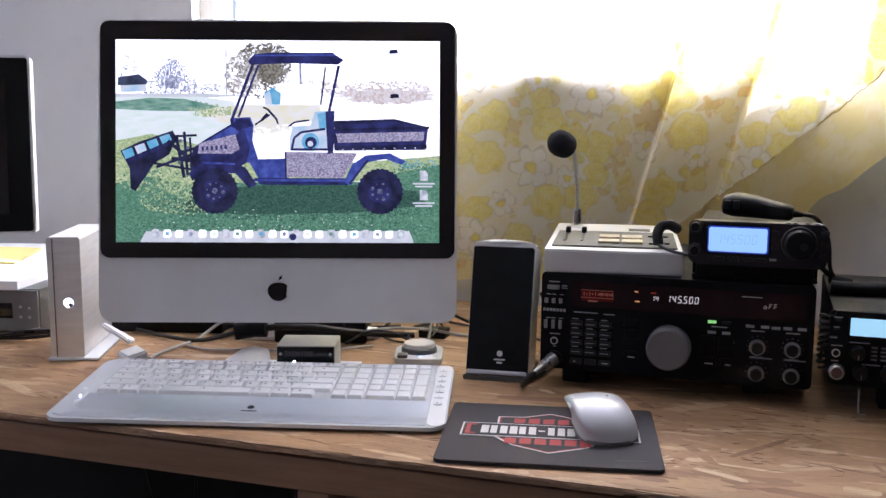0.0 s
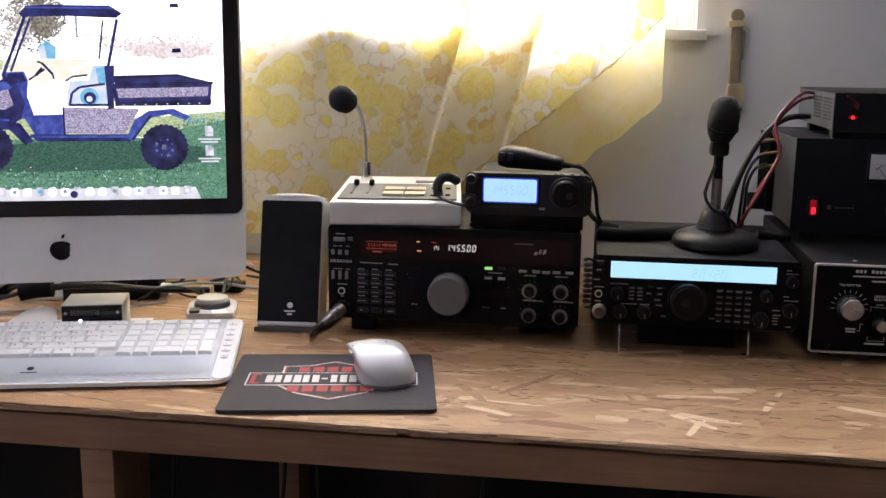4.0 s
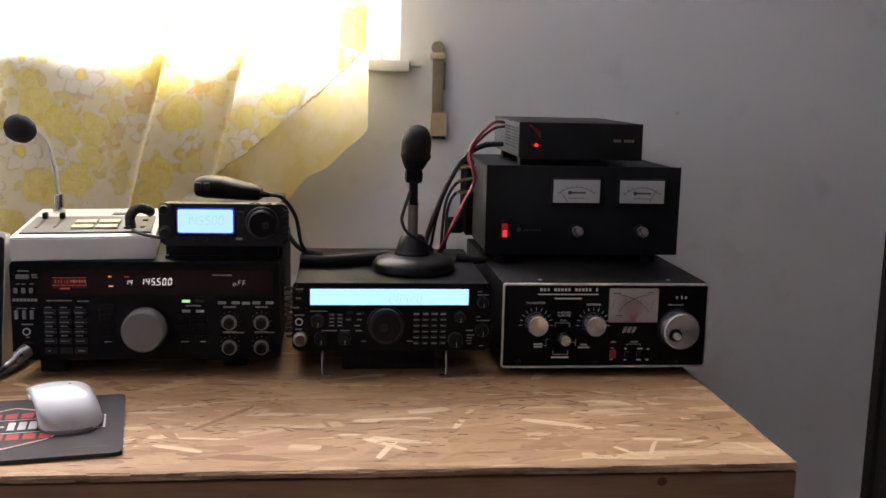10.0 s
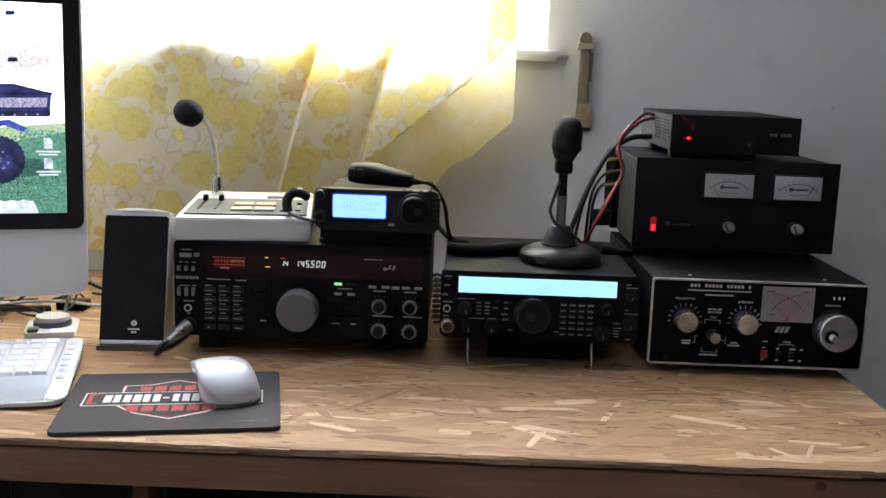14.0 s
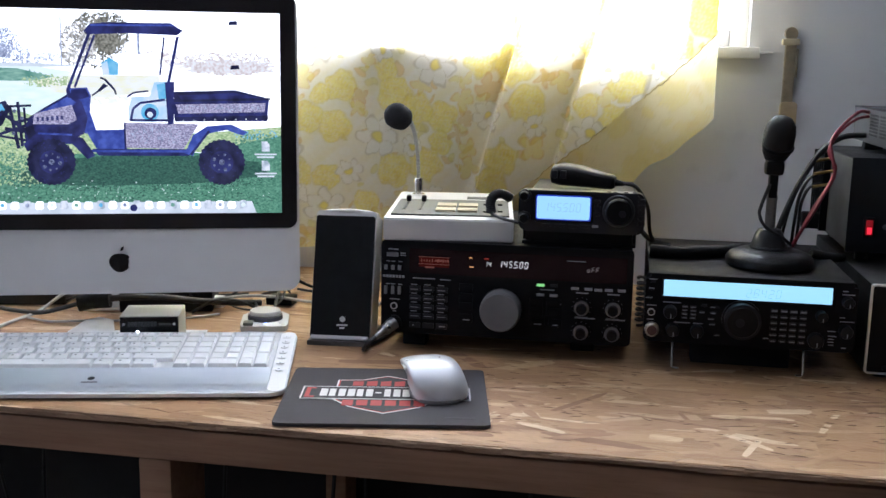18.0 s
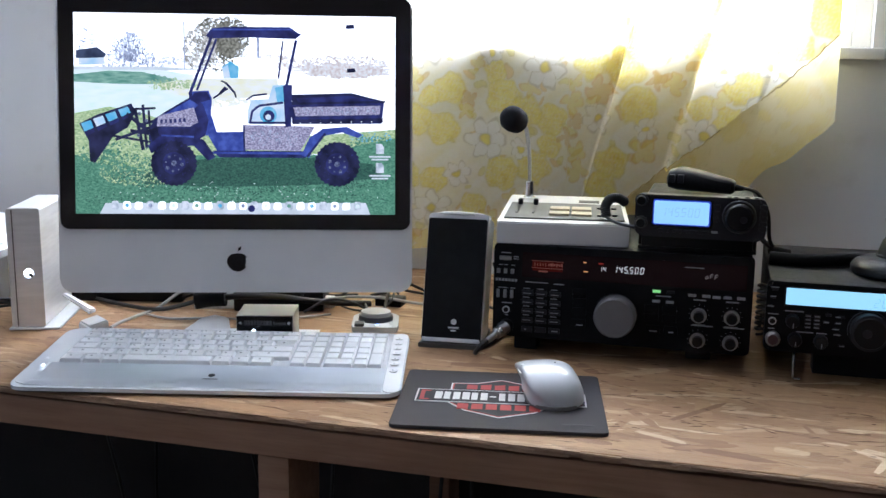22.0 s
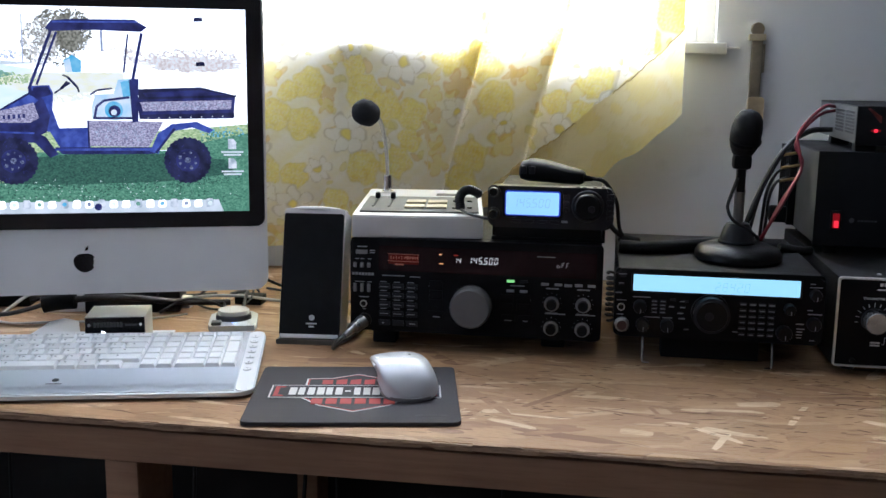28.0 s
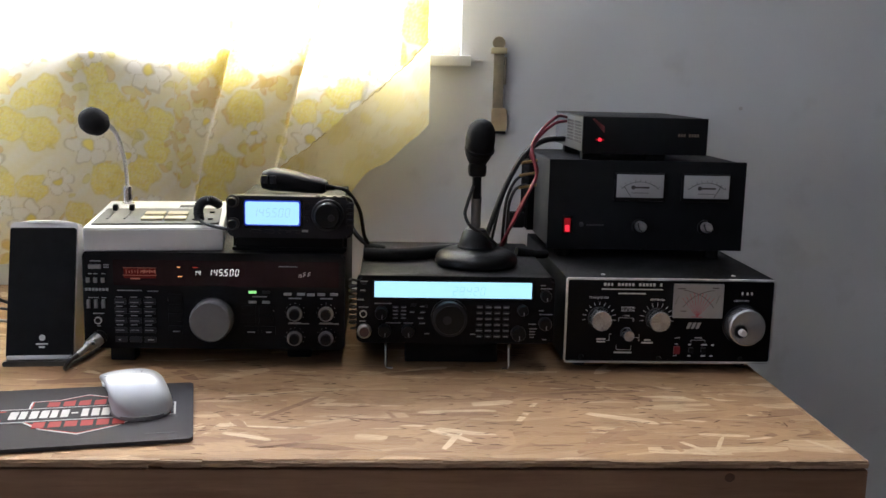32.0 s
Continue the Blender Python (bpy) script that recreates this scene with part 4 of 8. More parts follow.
F = pose(-0.262, 0.34, 0, 0, 0, 18.95)
bm = box(-0.09, 0.09, 0.10, 0.26, DESK, DESK + 0.006, bevel=0.002)
bx(bm, -0.075, 0.075, 0.155, 0.163, DESK + 0.005, DESK + 0.26, bevel=0.002)
bx(bm, -0.05, 0.05, 0.04, 0.157, DESK + 0.24, DESK + 0.262, bevel=0.002)
bm.transform(F)
part("foot", bm, ALU, pc, "aluminium foot")
# fruit-shaped badge drawn as a plain rounded shape with a leaf
bm = bmesh.new()
ring = []
for k in range(36):
    a = 2 * math.pi * k / 36
    r = 0.0132 * (1 + 0.09 * math.cos(2 * a) + 0.04 * math.sin(3 * a))
    if abs(a) < 0.45 or a > 2 * math.pi - 0.45:
        r *= 0.80
    ring.append((0.0002 + r * math.cos(a), -0.2015 + r * 1.05 * math.sin(a)))
plate(bm, ring, 0.0009, 0.0022)
plate(bm, [(0.0005, -0.1865), (0.0045, -0.1845), (0.0055, -0.1795), (0.0015, -0.1815)], 0.0009, 0.0022)
part("badge", bm, GLASSBLACK, pc, "black badge", local=True)

# the picture on the screen: a blue utility cart with a plough on a lawn
SW, SH = 0.4334, 0.2709


def sp(u, v):
    return (-SW / 2 + u / 560 * SW, SH / 2 - v / 353 * SH)


layer = [0]


def thicket(name, material, u, v, ru, rv, n, seed, size=5):
    """Twigs and leaves of a far tree in the screen's picture, as one ragged patch."""
    layer[0] += 1
    r, bm = random.Random(seed), bmesh.new()
    y = -0.0008 - 0.000012 * layer[0]
    for _ in range(n):
        q, d = r.uniform(0, 6.283), r.random() ** 0.6
        a, b, s = u + ru * d * math.cos(q), v + rv * d * math.sin(q), r.uniform(0.3, 1.0) * size
        if not (size < a < 560 - size and size < b < 350 - size):
            continue
        w = r.uniform(0, 6.283)
        bm.faces.new([bm.verts.new((sp(a + s * k * math.cos(w + o), b)[0], y, sp(a, b + s * k * math.sin(w + o))[1])) for o, k in ((0, 1), (1.9, 0.5), (3.3, 0.9), (4.8, 0.45))])
    return part(name, bm, material, screen, smooth=False, local=True)


def shot(name, material, *uv, closed=True):
    """A flat patch of the screen's picture; u runs 0 to 560, v down 0 to 353."""
    layer[0] += 1
    bm = bmesh.new()
    y = -0.0008 - 0.000012 * layer[0]
    bm.faces.new([bm.verts.new((sp(u, v)[0], y, sp(u, v)[1])) for u, v in uv])
    return part(name, bm, material, screen, smooth=False, local=True)


def clump(name, material, u, v, ru, rv, seed):
    """A ragged outline round a far tree in the screen's picture."""
    r = random.Random(seed)
    return shot(name, material, *[(min(557, u + ru * q * math.cos(2 * math.pi * k / 60)), max(3, v + rv * q * math.sin(2 * math.pi * k / 60))) for k, q in ((k, r.uniform(0.7, 1.15)) for k in range(60))])


def disc(name, material, u, v, r, r_in=0.0):
    return shot(name, material, *[(u + r * math.cos(2 * math.pi * k / 28), v + r * math.sin(2 * math.pi * k / 28)) for k in range(28)])


def bar(name, material, u0, v0, u1, v1, w):
    d = Vector((u1 - u0, v1 - v0))
    n = Vector((-d.y, d.x)).normalized() * w / 2
    return shot(name, material, (u0 + n.x, v0 + n.y), (u1 + n.x, v1 + n.y), (u1 - n.x, v1 - n.y), (u0 - n.x, v0 - n.y))


E_SKY = photo_mat("lit_sky", (0.96, 0.97, 1.0), (1.0, 1.0, 1.0), 14, 2.4)
E_GRASS = photo_mat("lit_grass", (0.05, 0.19, 0.11), (0.24, 0.52, 0.32), 380, 0.9, (1, 1, 1.6), 0.3, 0.7)
E_GRASSY = photo_mat("lit_sunny_grass", (0.26, 0.46, 0.16), (0.84, 0.90, 0.52), 260, 1.0, (1, 1, 2), 0.3, 0.7)
E_SHADE = photo_mat("lit_grass_shadow", (0.02, 0.075, 0.06), (0.10, 0.25, 0.16), 380, 0.85, (1, 1, 1.6), 0.3, 0.7)
E_FIELD = photo_mat("lit_pale_field", (0.78, 0.93, 0.78), (0.95, 1.0, 0.96), 40, 1.2, (1, 1, 5))
E_FARGREEN = photo_mat("lit_far_lawn", (0.14, 0.36, 0.26), (0.42, 0.68, 0.50), 60, 0.9, (1, 1, 4))
E_GLARE = photo_mat("lit_glare", (0.98, 0.96, 0.90), (1, 1, 1), 18, 2.0)
E_TREE = photo_mat("lit_bare_trees", (0.45, 0.50, 0.66), (0.98, 0.99, 1.0), 320, 1.0, (1, 1, 0.5), 0.40, 0.56)
E_PINE = photo_mat("lit_leafy_tree", (0.38, 0.35, 0.28), (0.95, 0.90, 0.80), 260, 0.95, (1, 1, 1), 0.42, 0.6)
E_BARE = photo_mat("lit_dark_twigs", (0.24, 0.27, 0.40), (0.70, 0.75, 0.88), 240, 0.9)
E_LEAF = photo_mat("lit_dark_leaves", (0.12, 0.115, 0.08), (0.50, 0.47, 0.36), 260, 0.9)
E_HAZE = photo_mat("lit_hazy_trees", (0.72, 0.60, 0.52), (1.0, 0.96, 0.90), 300, 1.1)
E_ROOF = photo_mat("lit_house", (0.05, 0.07, 0.14), (0.14, 0.18, 0.30), 70, 0.62)
E_NAVY = photo_mat("lit_navy_body", (0.020, 0.022, 0.10), (0.055, 0.065, 0.27), 60, 0.75)
E_BLUE = photo_mat("lit_blue_body", (0.05, 0.08, 0.40), (0.13, 0.19, 0.68), 90, 0.75)
E_CAMO = photo_mat("lit_camouflage", (0.26, 0.22, 0.36), (0.80, 0.74, 0.88), 400, 0.85, (1, 1, 1.5), 0.38, 0.62)
E_BLACK = photo_mat("lit_black_part", (0.010, 0.012, 0.045), (0.04, 0.045, 0.14), 60, 0.75)
E_SEAT = photo_mat("lit_seat", (0.55, 0.80, 0.95), (0.95, 0.98, 1.0), 40, 1.0)
E_CYAN = photo_mat("lit_cyan", (0.10, 0.55, 0.85), (0.35, 0.75, 0.95), 60, 0.9)
E_HUB = photo_mat("lit_wheel_rim", (0.04, 0.045, 0.11), (0.34, 0.38, 0.52), 420, 0.8)
E_DOCK = photo_mat("lit_icon_bar", (0.75, 0.80, 0.78), (0.96, 0.98, 0.98), 30, 1.0)
E_TAN = photo_mat("lit_sunny_ground", (0.95, 0.90, 0.62), (1.0, 1.0, 0.90), 50, 1.15, (1, 1, 3))
E_ICON = photo_mat("lit_icons", (0.45, 0.52, 0.55), (1, 1, 1), 120, 1.0)

bm = box(-SW / 2, SW / 2, -0.0008, -0.0004, -SH / 2, SH / 2)
screen = part("screen", bm, E_SKY, pc, "lit screen showing a blue utility cart on grass", smooth=False, local=True)
thicket("far_tree_line", E_TREE, 20, 56, 22, 30, 70, 5, 4)
thicket("far_tree_line", E_TREE, 150, 84, 46, 9, 110, 4, 4)
thicket("far_tree_line", E_BARE, 97, 76, 42, 16, 420, 3, 3)
thicket("far_tree_line", E_BARE, 94, 58, 28, 26, 300, 23, 3)
for k in range(16):
    bar("tree_twig", E_BARE, 92 + (k % 4) * 2, 84, 62 + k * 4.4, 34 + abs(k - 8) * 3.2, 1.4)
shot("house", E_ROOF, (4, 66), (40, 60), (56, 72), (52, 80), (4, 80))
shot("parked_van", E_SEAT, (8, 80), (52, 78), (54, 90), (8, 92))
thicket("hedge", E_BARE, 96, 92, 66, 4, 90, 21, 3)
shot("road", E_DOCK, (0, 94), (150, 93), (230, 97), (120, 102), (0, 103))
shot("pale_field", E_FIELD, (0, 100), (150, 99), (215, 108), (215, 200), (0, 205))
shot("far_lawn", E_FARGREEN, (0, 108), (60, 101), (120, 103), (176, 116), (150, 124), (70, 124), (0, 121))
thicket("far_lawn", E_FARGREEN, 90, 114, 84, 9, 200, 22, 4)
clump("leafy_tree", E_LEAF, 262, 44, 30, 34, 41)
thicket("leafy_tree", E_LEAF, 264, 72, 34, 36, 360, 24, 4)
thicket("leafy_tree", E_LEAF, 256, 40, 48, 40, 700, 6, 5)
thicket("leafy_tree", E_PINE, 218, 62, 30, 38, 420, 7, 5)
bar("tree_trunk", E_BARE, 190, 14, 191, 96, 2)
bar("tree_trunk", E_BARE, 318, 30, 319, 76, 4)
clump("bare_tree_line", E_HAZE, 470, 96, 88, 14, 43)
thicket("bare_tree_line", E_HAZE, 470, 90, 86, 20, 500, 9, 5)
thicket("bare_tree_line", E_HAZE, 350, 84, 40, 14, 160, 8, 5)
shot("glare", E_GLARE, (205, 108), (330, 92), (430, 112), (560, 110), (560, 214), (390, 222), (205, 214))
shot("sunlit_ground", E_TAN, (140, 124), (200, 113), (352, 112), (356, 138), (300, 146), (236, 152), (176, 142))
thicket("sunlit_turf", E_GRASSY, 168, 124, 44, 10, 160, 25, 4)
thicket("sunlit_ground", E_TAN, 252, 150, 56, 12, 200, 27, 5)
shot("white_shed", E_SKY, (276, 76), (352, 76), (352, 112), (276, 112))
shot("sunny_grass", E_GRASSY, (0, 176), (60, 164), (120, 176), (240, 214), (420, 212), (560, 200), (560, 240), (0, 262))
shot("grass", E_GRASS, (0, 250), (60, 238), (120, 250), (250, 248), (430, 246), (490, 230), (560, 216), (560, 353), (0, 353))
thicket("sunlit_turf", E_GRASSY, 70, 232, 90, 34, 420, 11, 4)
thicket("green_turf", E_GRASS, 60, 250, 90, 26, 260, 12, 4)
thicket("green_turf", E_GRASS, 520, 230, 44, 18, 260, 13, 4)
thicket("blue_haze", E_CYAN, 516, 214, 40, 9, 60, 33, 3)
shot("shaded_turf", E_SHADE, (196, 258), (260, 252), (420, 252), (520, 262), (540, 286), (420, 300), (250, 304), (120, 300), (120, 282))
thicket("shaded_turf", E_SHADE, 300, 290, 250, 24, 1500, 14, 3)
thicket("shaded_turf", E_SHADE, 280, 330, 270, 22, 500, 16, 3)
thicket("pale_turf", E_GRASSY, 110, 276, 70, 30, 420, 17, 3)
thicket("sunlit_turf", E_GRASSY, 130, 250, 50, 24, 300, 26, 4)
thicket("pale_turf", E_FIELD, 300, 320, 240, 26, 110, 18, 2)
shot("blue_bin", E_CYAN, (256, 92), (270, 82), (285, 92), (284, 112), (258, 112))
shot("bin_face", E_SEAT, (256, 94), (266, 88), (270, 112), (258, 111))
shot("plough_blade", E_BLACK, (8, 194), (40, 178), (98, 158), (106, 172), (92, 200), (66, 216), (52, 238), (34, 264), (26, 260), (24, 224))
for u in (11, 32, 53, 75):
    shot("plough_highlight", E_CYAN if u % 2 else E_SEAT, (u, 198 - u * 0.38), (u + 17, 192 - u * 0.38), (u + 22, 206 - u * 0.42), (u + 6, 213 - u * 0.42))
    shot("plough_sheen", E_NAVY, (u + 6, 214 - u * 0.42), (u + 22, 207 - u * 0.42), (u + 24, 214 - u * 0.46), (u + 9, 222 - u * 0.46))
for a in ((70, 222, 136, 198, 5), (60, 214, 132, 226, 4), (90, 176, 132, 212, 6), (104, 166, 118, 240, 6), (118, 160, 124, 236, 5), (104, 168, 140, 166, 4), (112, 196, 146, 186, 5), (96, 206, 150, 214, 6), (128, 170, 132, 238, 4)):
    bar("plough_arm", E_BLACK, *a)
for u, v in ((112, 176), (124, 188), (110, 214)):
    disc("plough_pivot", E_HUB, u, v, 3)
shot("dash", E_BLUE, (198, 136), (232, 134), (238, 148), (236, 176), (246, 208), (228, 214), (204, 190), (198, 164))
shot("dash_shade", E_NAVY, (206, 138), (230, 136), (236, 150), (216, 156), (204, 150))
shot("bonnet", E_NAVY, (128, 206), (136, 186), (160, 170), (200, 146), (222, 158), (232, 186), (226, 214), (196, 230), (142, 232), (128, 222))
shot("bonnet_sheen", E_BLUE, (146, 182), (200, 150), (214, 160), (206, 168), (150, 190))
shot("bonnet_pattern", E_CAMO, (144, 180), (206, 164), (214, 190), (200, 198), (142, 198))
for k in range(6):
    bar("bonnet_letter", E_NAVY, 150 + k * 8, 186 - k * 0.6, 150 + k * 8, 193 - k * 0.6, 4)
shot("lamp_grille", E_BLACK, (128, 204), (142, 200), (148, 220), (134, 226))
shot("floor_pan", E_BLUE, (228, 208), (294, 206), (296, 240), (246, 240))
shot("floor_shade", E_NAVY, (238, 240), (402, 240), (402, 252), (250, 252))
bar("sill_bar", E_BLUE, 236, 244, 408, 244, 4)
shot("side_panel", E_CAMO, (294, 194), (418, 196), (404, 220), (392, 240), (294, 238))
thicket("side_pattern", E_BARE, 350, 217, 50, 17, 140, 31, 3)
bar("side_edge", E_NAVY, 293, 194, 294, 240, 3)
shot("bed_inside", E_BLACK, (376, 140), (482, 136), (540, 150), (378, 156))
shot("bed_floor", E_NAVY, (384, 146), (480, 141), (528, 149), (390, 154))
shot("bed_side", E_NAVY, (374, 156), (540, 152), (536, 190), (378, 192))
shot("bed_side_pattern", E_CAMO, (380, 162), (534, 158), (532, 174), (384, 178))
thicket("bed_pattern", E_BARE, 456, 168, 70, 7, 90, 32, 3)
bar("bed_rim", E_BLACK, 374, 156, 542, 151, 4)
bar("bed_lower_edge", E_BLACK, 378, 188, 538, 184, 8)
for k in range(8):
    disc("bed_rivet", E_DOCK, 392 + k * 18, 190 - k * 0.5, 1.2)
shot("seat", E_SEAT, (300, 170), (306, 150), (336, 148), (344, 124), (366, 122), (372, 186), (340, 194), (300, 192))
shot("seat_shade", E_CYAN, (348, 128), (366, 124), (370, 150), (352, 156))
disc("seat_core", E_CYAN, 336, 176, 15)
disc("seat_core", E_NAVY, 337, 178, 10)
disc("seat_core", E_SEAT, 336, 180, 5)
for a in ((298, 150, 310, 142, 3), (310, 142, 334, 139, 3), (304, 190, 308, 170, 4), (308, 170, 320, 160, 4), (320, 160, 362, 154, 4), (302, 190, 366, 190, 4)):
    bar("seat_rail", E_NAVY, *a)
shot("seat_post", E_NAVY, (362, 124), (378, 122), (376, 196), (366, 198))
shot("rear_wing", E_BLUE, (394, 248), (408, 216), (432, 200), (474, 196), (502, 210), (494, 216), (466, 206), (436, 212), (416, 232), (408, 252))
bar("rear_wing_edge", E_NAVY, 404, 250, 436, 208, 4)
shot("front_wing", E_NAVY, (126, 232), (150, 212), (196, 210), (224, 222), (244, 252), (230, 258), (206, 232), (150, 232), (132, 246))
bar("front_wing_edge", E_BLUE, 150, 214, 206, 216, 3)
for u, v, n in ((171, 263, 30), (457, 263, 31)):
    shot("tyre", E_BLACK, *[(u + (41 if k % 2 else 38.5) * math.cos(2 * math.pi * k / 56), v + (41 if k % 2 else 38.5) * math.sin(2 * math.pi * k / 56)) for k in range(56)])
    thicket("tyre_tread", E_NAVY, u, v, 38, 38, 70, n, 3)
    disc("rim", E_BLACK, u, v, 22)
    disc("rim_ring", E_NAVY, u, v, 20)
    for k in range(8):
        disc("rim_hole", E_HUB, u + 14 * math.cos(k * 0.785 + n), v + 14 * math.sin(k * 0.785 + n), 1.4 + 0.9 * (k * 7 % 3))
    disc("hub", E_HUB, u, v, 5)
for a in ((237, 42, 200, 140, 5), (246, 44, 212, 134, 4), (385, 44, 368, 126, 5), (362, 46, 354, 112, 3), (200, 138, 204, 152, 6)):
    bar("roof_post", E_NAVY, *a)
shot("roof", E_NAVY, (228, 38), (238, 25), (262, 22), (374, 21), (384, 28), (394, 34), (384, 42), (300, 40), (234, 43))
bar("roof_sheen", E_BLUE, 240, 27, 378, 25, 3)
for a in ((254, 117, 262, 120, 3), (262, 120, 278, 138, 4), (278, 138, 280, 146, 3), (266, 130, 240, 148, 3), (252, 140, 262, 128, 5)):
    bar("steering_wheel", E_BLACK, *a)
shot("icon_bar", E_DOCK, (52, 334), (508, 332), (516, 353), (42, 353))
for k in range(22):
    u = 62 + k * 20.2
    shot("icon", E_SKY if k % 3 else E_ICON, (u + 1, 332 + k % 3), (u + 3, 330 + k % 3), (u + 11, 330 + k % 3), (u + 13, 332 + k % 2), (u + 14, 342), (u + 11, 345), (u + 2, 345), (u, 342))
    if k % 2:
        disc("icon_mark", (E_CYAN, E_BARE, E_FIELD, E_FARGREEN)[k // 2 % 4], u + 7, 338, 3.5)
disc("icon_mark", E_NAVY, 306, 343, 6)
for u, v in ((480, 19), (482, 96)):
    shot("drive_icon", E_BLACK, (u - 7, v - 3), (u + 6, v - 4), (u + 8, v + 3), (u - 8, v + 4))
for v in (236, 270):
    shot("file_icon", E_ICON, (526, v - 10), (536, v - 10), (540, v - 4), (540, v + 8), (526, v + 8))
    bar("file_name", E_DOCK, 514, v + 13, 552, v + 13, 3)
    bar("file_name", E_DOCK, 518, v + 18, 548, v + 18, 3)

# ---- base station transceiver ----
rnd = random.Random(11)
tx = thing("base_transceiver", "large black base station radio with red lit display", "radio", Matrix.Translation((0.288, 0.315, DESK)))
PX = lambda a: 0.1059 + a * 0.000278
PZ = lambda b: 0.920 - b * 0.0002885
FY = 0.315
part("case", box(0.1225, 0.4485, FY + 0.012, 0.648, 0.772, 0.8995, bevel=0.003), BLACKPAINT, tx, "black painted steel case")
bm = plate(bmesh.new(), rounded(0.120, 0.451, 0.7755, 0.901, 0.006), FY, FY + 0.013)
bmesh.ops.bevel(bm, geom=[e for e in bm.edges if e.verts[0].co.y < FY + 1e-5 and e.verts[1].co.y < FY + 1e-5], offset=0.002, segments=2, affect="EDGES")
part("front_panel", bm, CHARCOAL, tx)
for x, y in ((0.143, 0.346), (0.372, 0.368)):
    part("foot", box(x, x + 0.032, y, y + 0.028, DESK, 0.773, bevel=0.003), BLACKSOFT, tx)
    part("foot", box(x, x + 0.028, 0.60, 0.628, DESK, 0.773, bevel=0.003), BLACKSOFT, tx)
bm = plate(bmesh.new(), rounded(PX(190), PX(1212), PZ(214), PZ(100), 0.002), FY - 0.0016, FY - 0.0001)
win = part("display_window", bm, SMOKED, tx, "smoked red display window")
Y = FY - 0.0017
part("meter_glow", flat(bmesh.new(), PX(310), PZ(160), 0.040, 0.0125, Y), glow("red_meter_glow", (0.30, 0.02, 0.012), 0.035), win)
bm = bmesh.new()
flat(bm, PX(310), PZ(168), 0.042, 0.0007, Y - 0.0006)
flat(bm, PX(310), PZ(135), 0.042, 0.0006, Y - 0.0006)
for k in range(11):
    flat(bm, PX(250 + k * 13), PZ(152), 0.0009, 0.003 if k % 2 else 0.0045, Y - 0.0006)
flat(bm, PX(290), PZ(183), 0.012, 0.002, Y - 0.0006)
for k in range(6):
    flat(bm, PX(322 + k * 11), PZ(150), 0.0022, 0.0022 + 0.0012 * (k % 2), Y - 0.0006)
part("meter_scale", bm, glow("dull_red_scale", (0.90, 0.30, 0.20), 0.06), win)
SEGS = {"0": "abcdef", "1": "bc", "2": "abged", "4": "fgbc", "5": "afgcd", "8": "abcdefg", "F": "aefg", "o": "cdeg"}


def digits(name, words, x, z, w, h, step, y, material, parent, thick=0.0006):
    """Slanted seven-segment figures, the first one's lower left corner at (x, z)."""
    bm = bmesh.new()
    place = {"a": (0, h, w, h), "b": (w, h / 2, w, h), "c": (w, 0, w, h / 2), "d": (0, 0, w, 0), "e": (0, 0, 0, h / 2), "f": (0, h / 2, 0, h), "g": (0, h / 2, w, h / 2)}
    for ch in words:
        if ch == ".":
            flat(bm, x - step * 0.12, z, thick * 1.2, thick * 1.2, y)
            continue
        for s in SEGS[ch]:
            x0, z0, x1, z1 = place[s]
            d = Vector((x1 - x0, z1 - z0)).normalized() * thick * 0.6
            q = [(x0 + d.x, z0 + d.y), (x1 - d.x, z1 - d.y)]
            nx, nz = (0, thick / 2) if z0 == z1 else (thick / 2, 0)
            ring = [(q[0][0] - nx, q[0][1] - nz), (q[1][0] + (nx if z0 == z1 else -nx), q[1][1] - nz), (q[1][0] + nx, q[1][1] + nz), (q[0][0] + (nx if z0 != z1 else 0), q[0][1] + nz)]
            if z0 == z1:
                ring = [(q[0][0], q[0][1] - nz), (q[1][0], q[1][1] - nz), (q[1][0], q[1][1] + nz), (q[0][0], q[0][1] + nz)]
            else:
                ring = [(q[0][0] - nx, q[0][1]), (q[0][0] + nx, q[0][1]), (q[1][0] + nx, q[1][1]), (q[1][0] - nx, q[1][1])]
            plate(bm, [(x + a + 0.14 * b, z + b) for a, b in ring], y - 0.0003, y)
        x += step
    return part(name, bm, material, parent, smooth=False)


digits("frequency_digits", "145.500", PX(618), PZ(166), 0.0036, 0.0080, 0.0068, Y, SEGWHITE, win, 0.0008)
digits("memory_digits", "14", PX(552), PZ(165), 0.0028, 0.0058, 0.0050, Y, SEGWHITE, win, 0.0006)
digits("off_digits", "oFF", PX(1030), PZ(168), 0.0030, 0.0060, 0.0058, Y, SEGDIM, win, 0.0007)
bm = flat(bmesh.new(), PX(485), PZ(130), 0.0040, 0.0013, Y)
flat(bm, PX(490), PZ(172), 0.0056, 0.0013, Y)
part("mode_marks", bm, glow("amber_mark", (1.0, 0.42, 0.14), 0.55), win)
part("busy_mark", flat(bmesh.new(), PX(560), PZ(131), 0.0060, 0.0014, Y), SEGRED, win)
part("window_text", flat(bmesh.new(), PX(980), PZ(122), 0.024, 0.0010, Y), DIMPRINT, win)
# maker's plate and captions as plain bars
bm = bmesh.new()
for k in range(7):
    flat(bm, PX(66 + k * 15.5), PZ(235), 0.0033, 0.0036, FY)
part("maker_letters", bm, DIMPRINT, tx, "grey maker's lettering")
bm = bmesh.new()
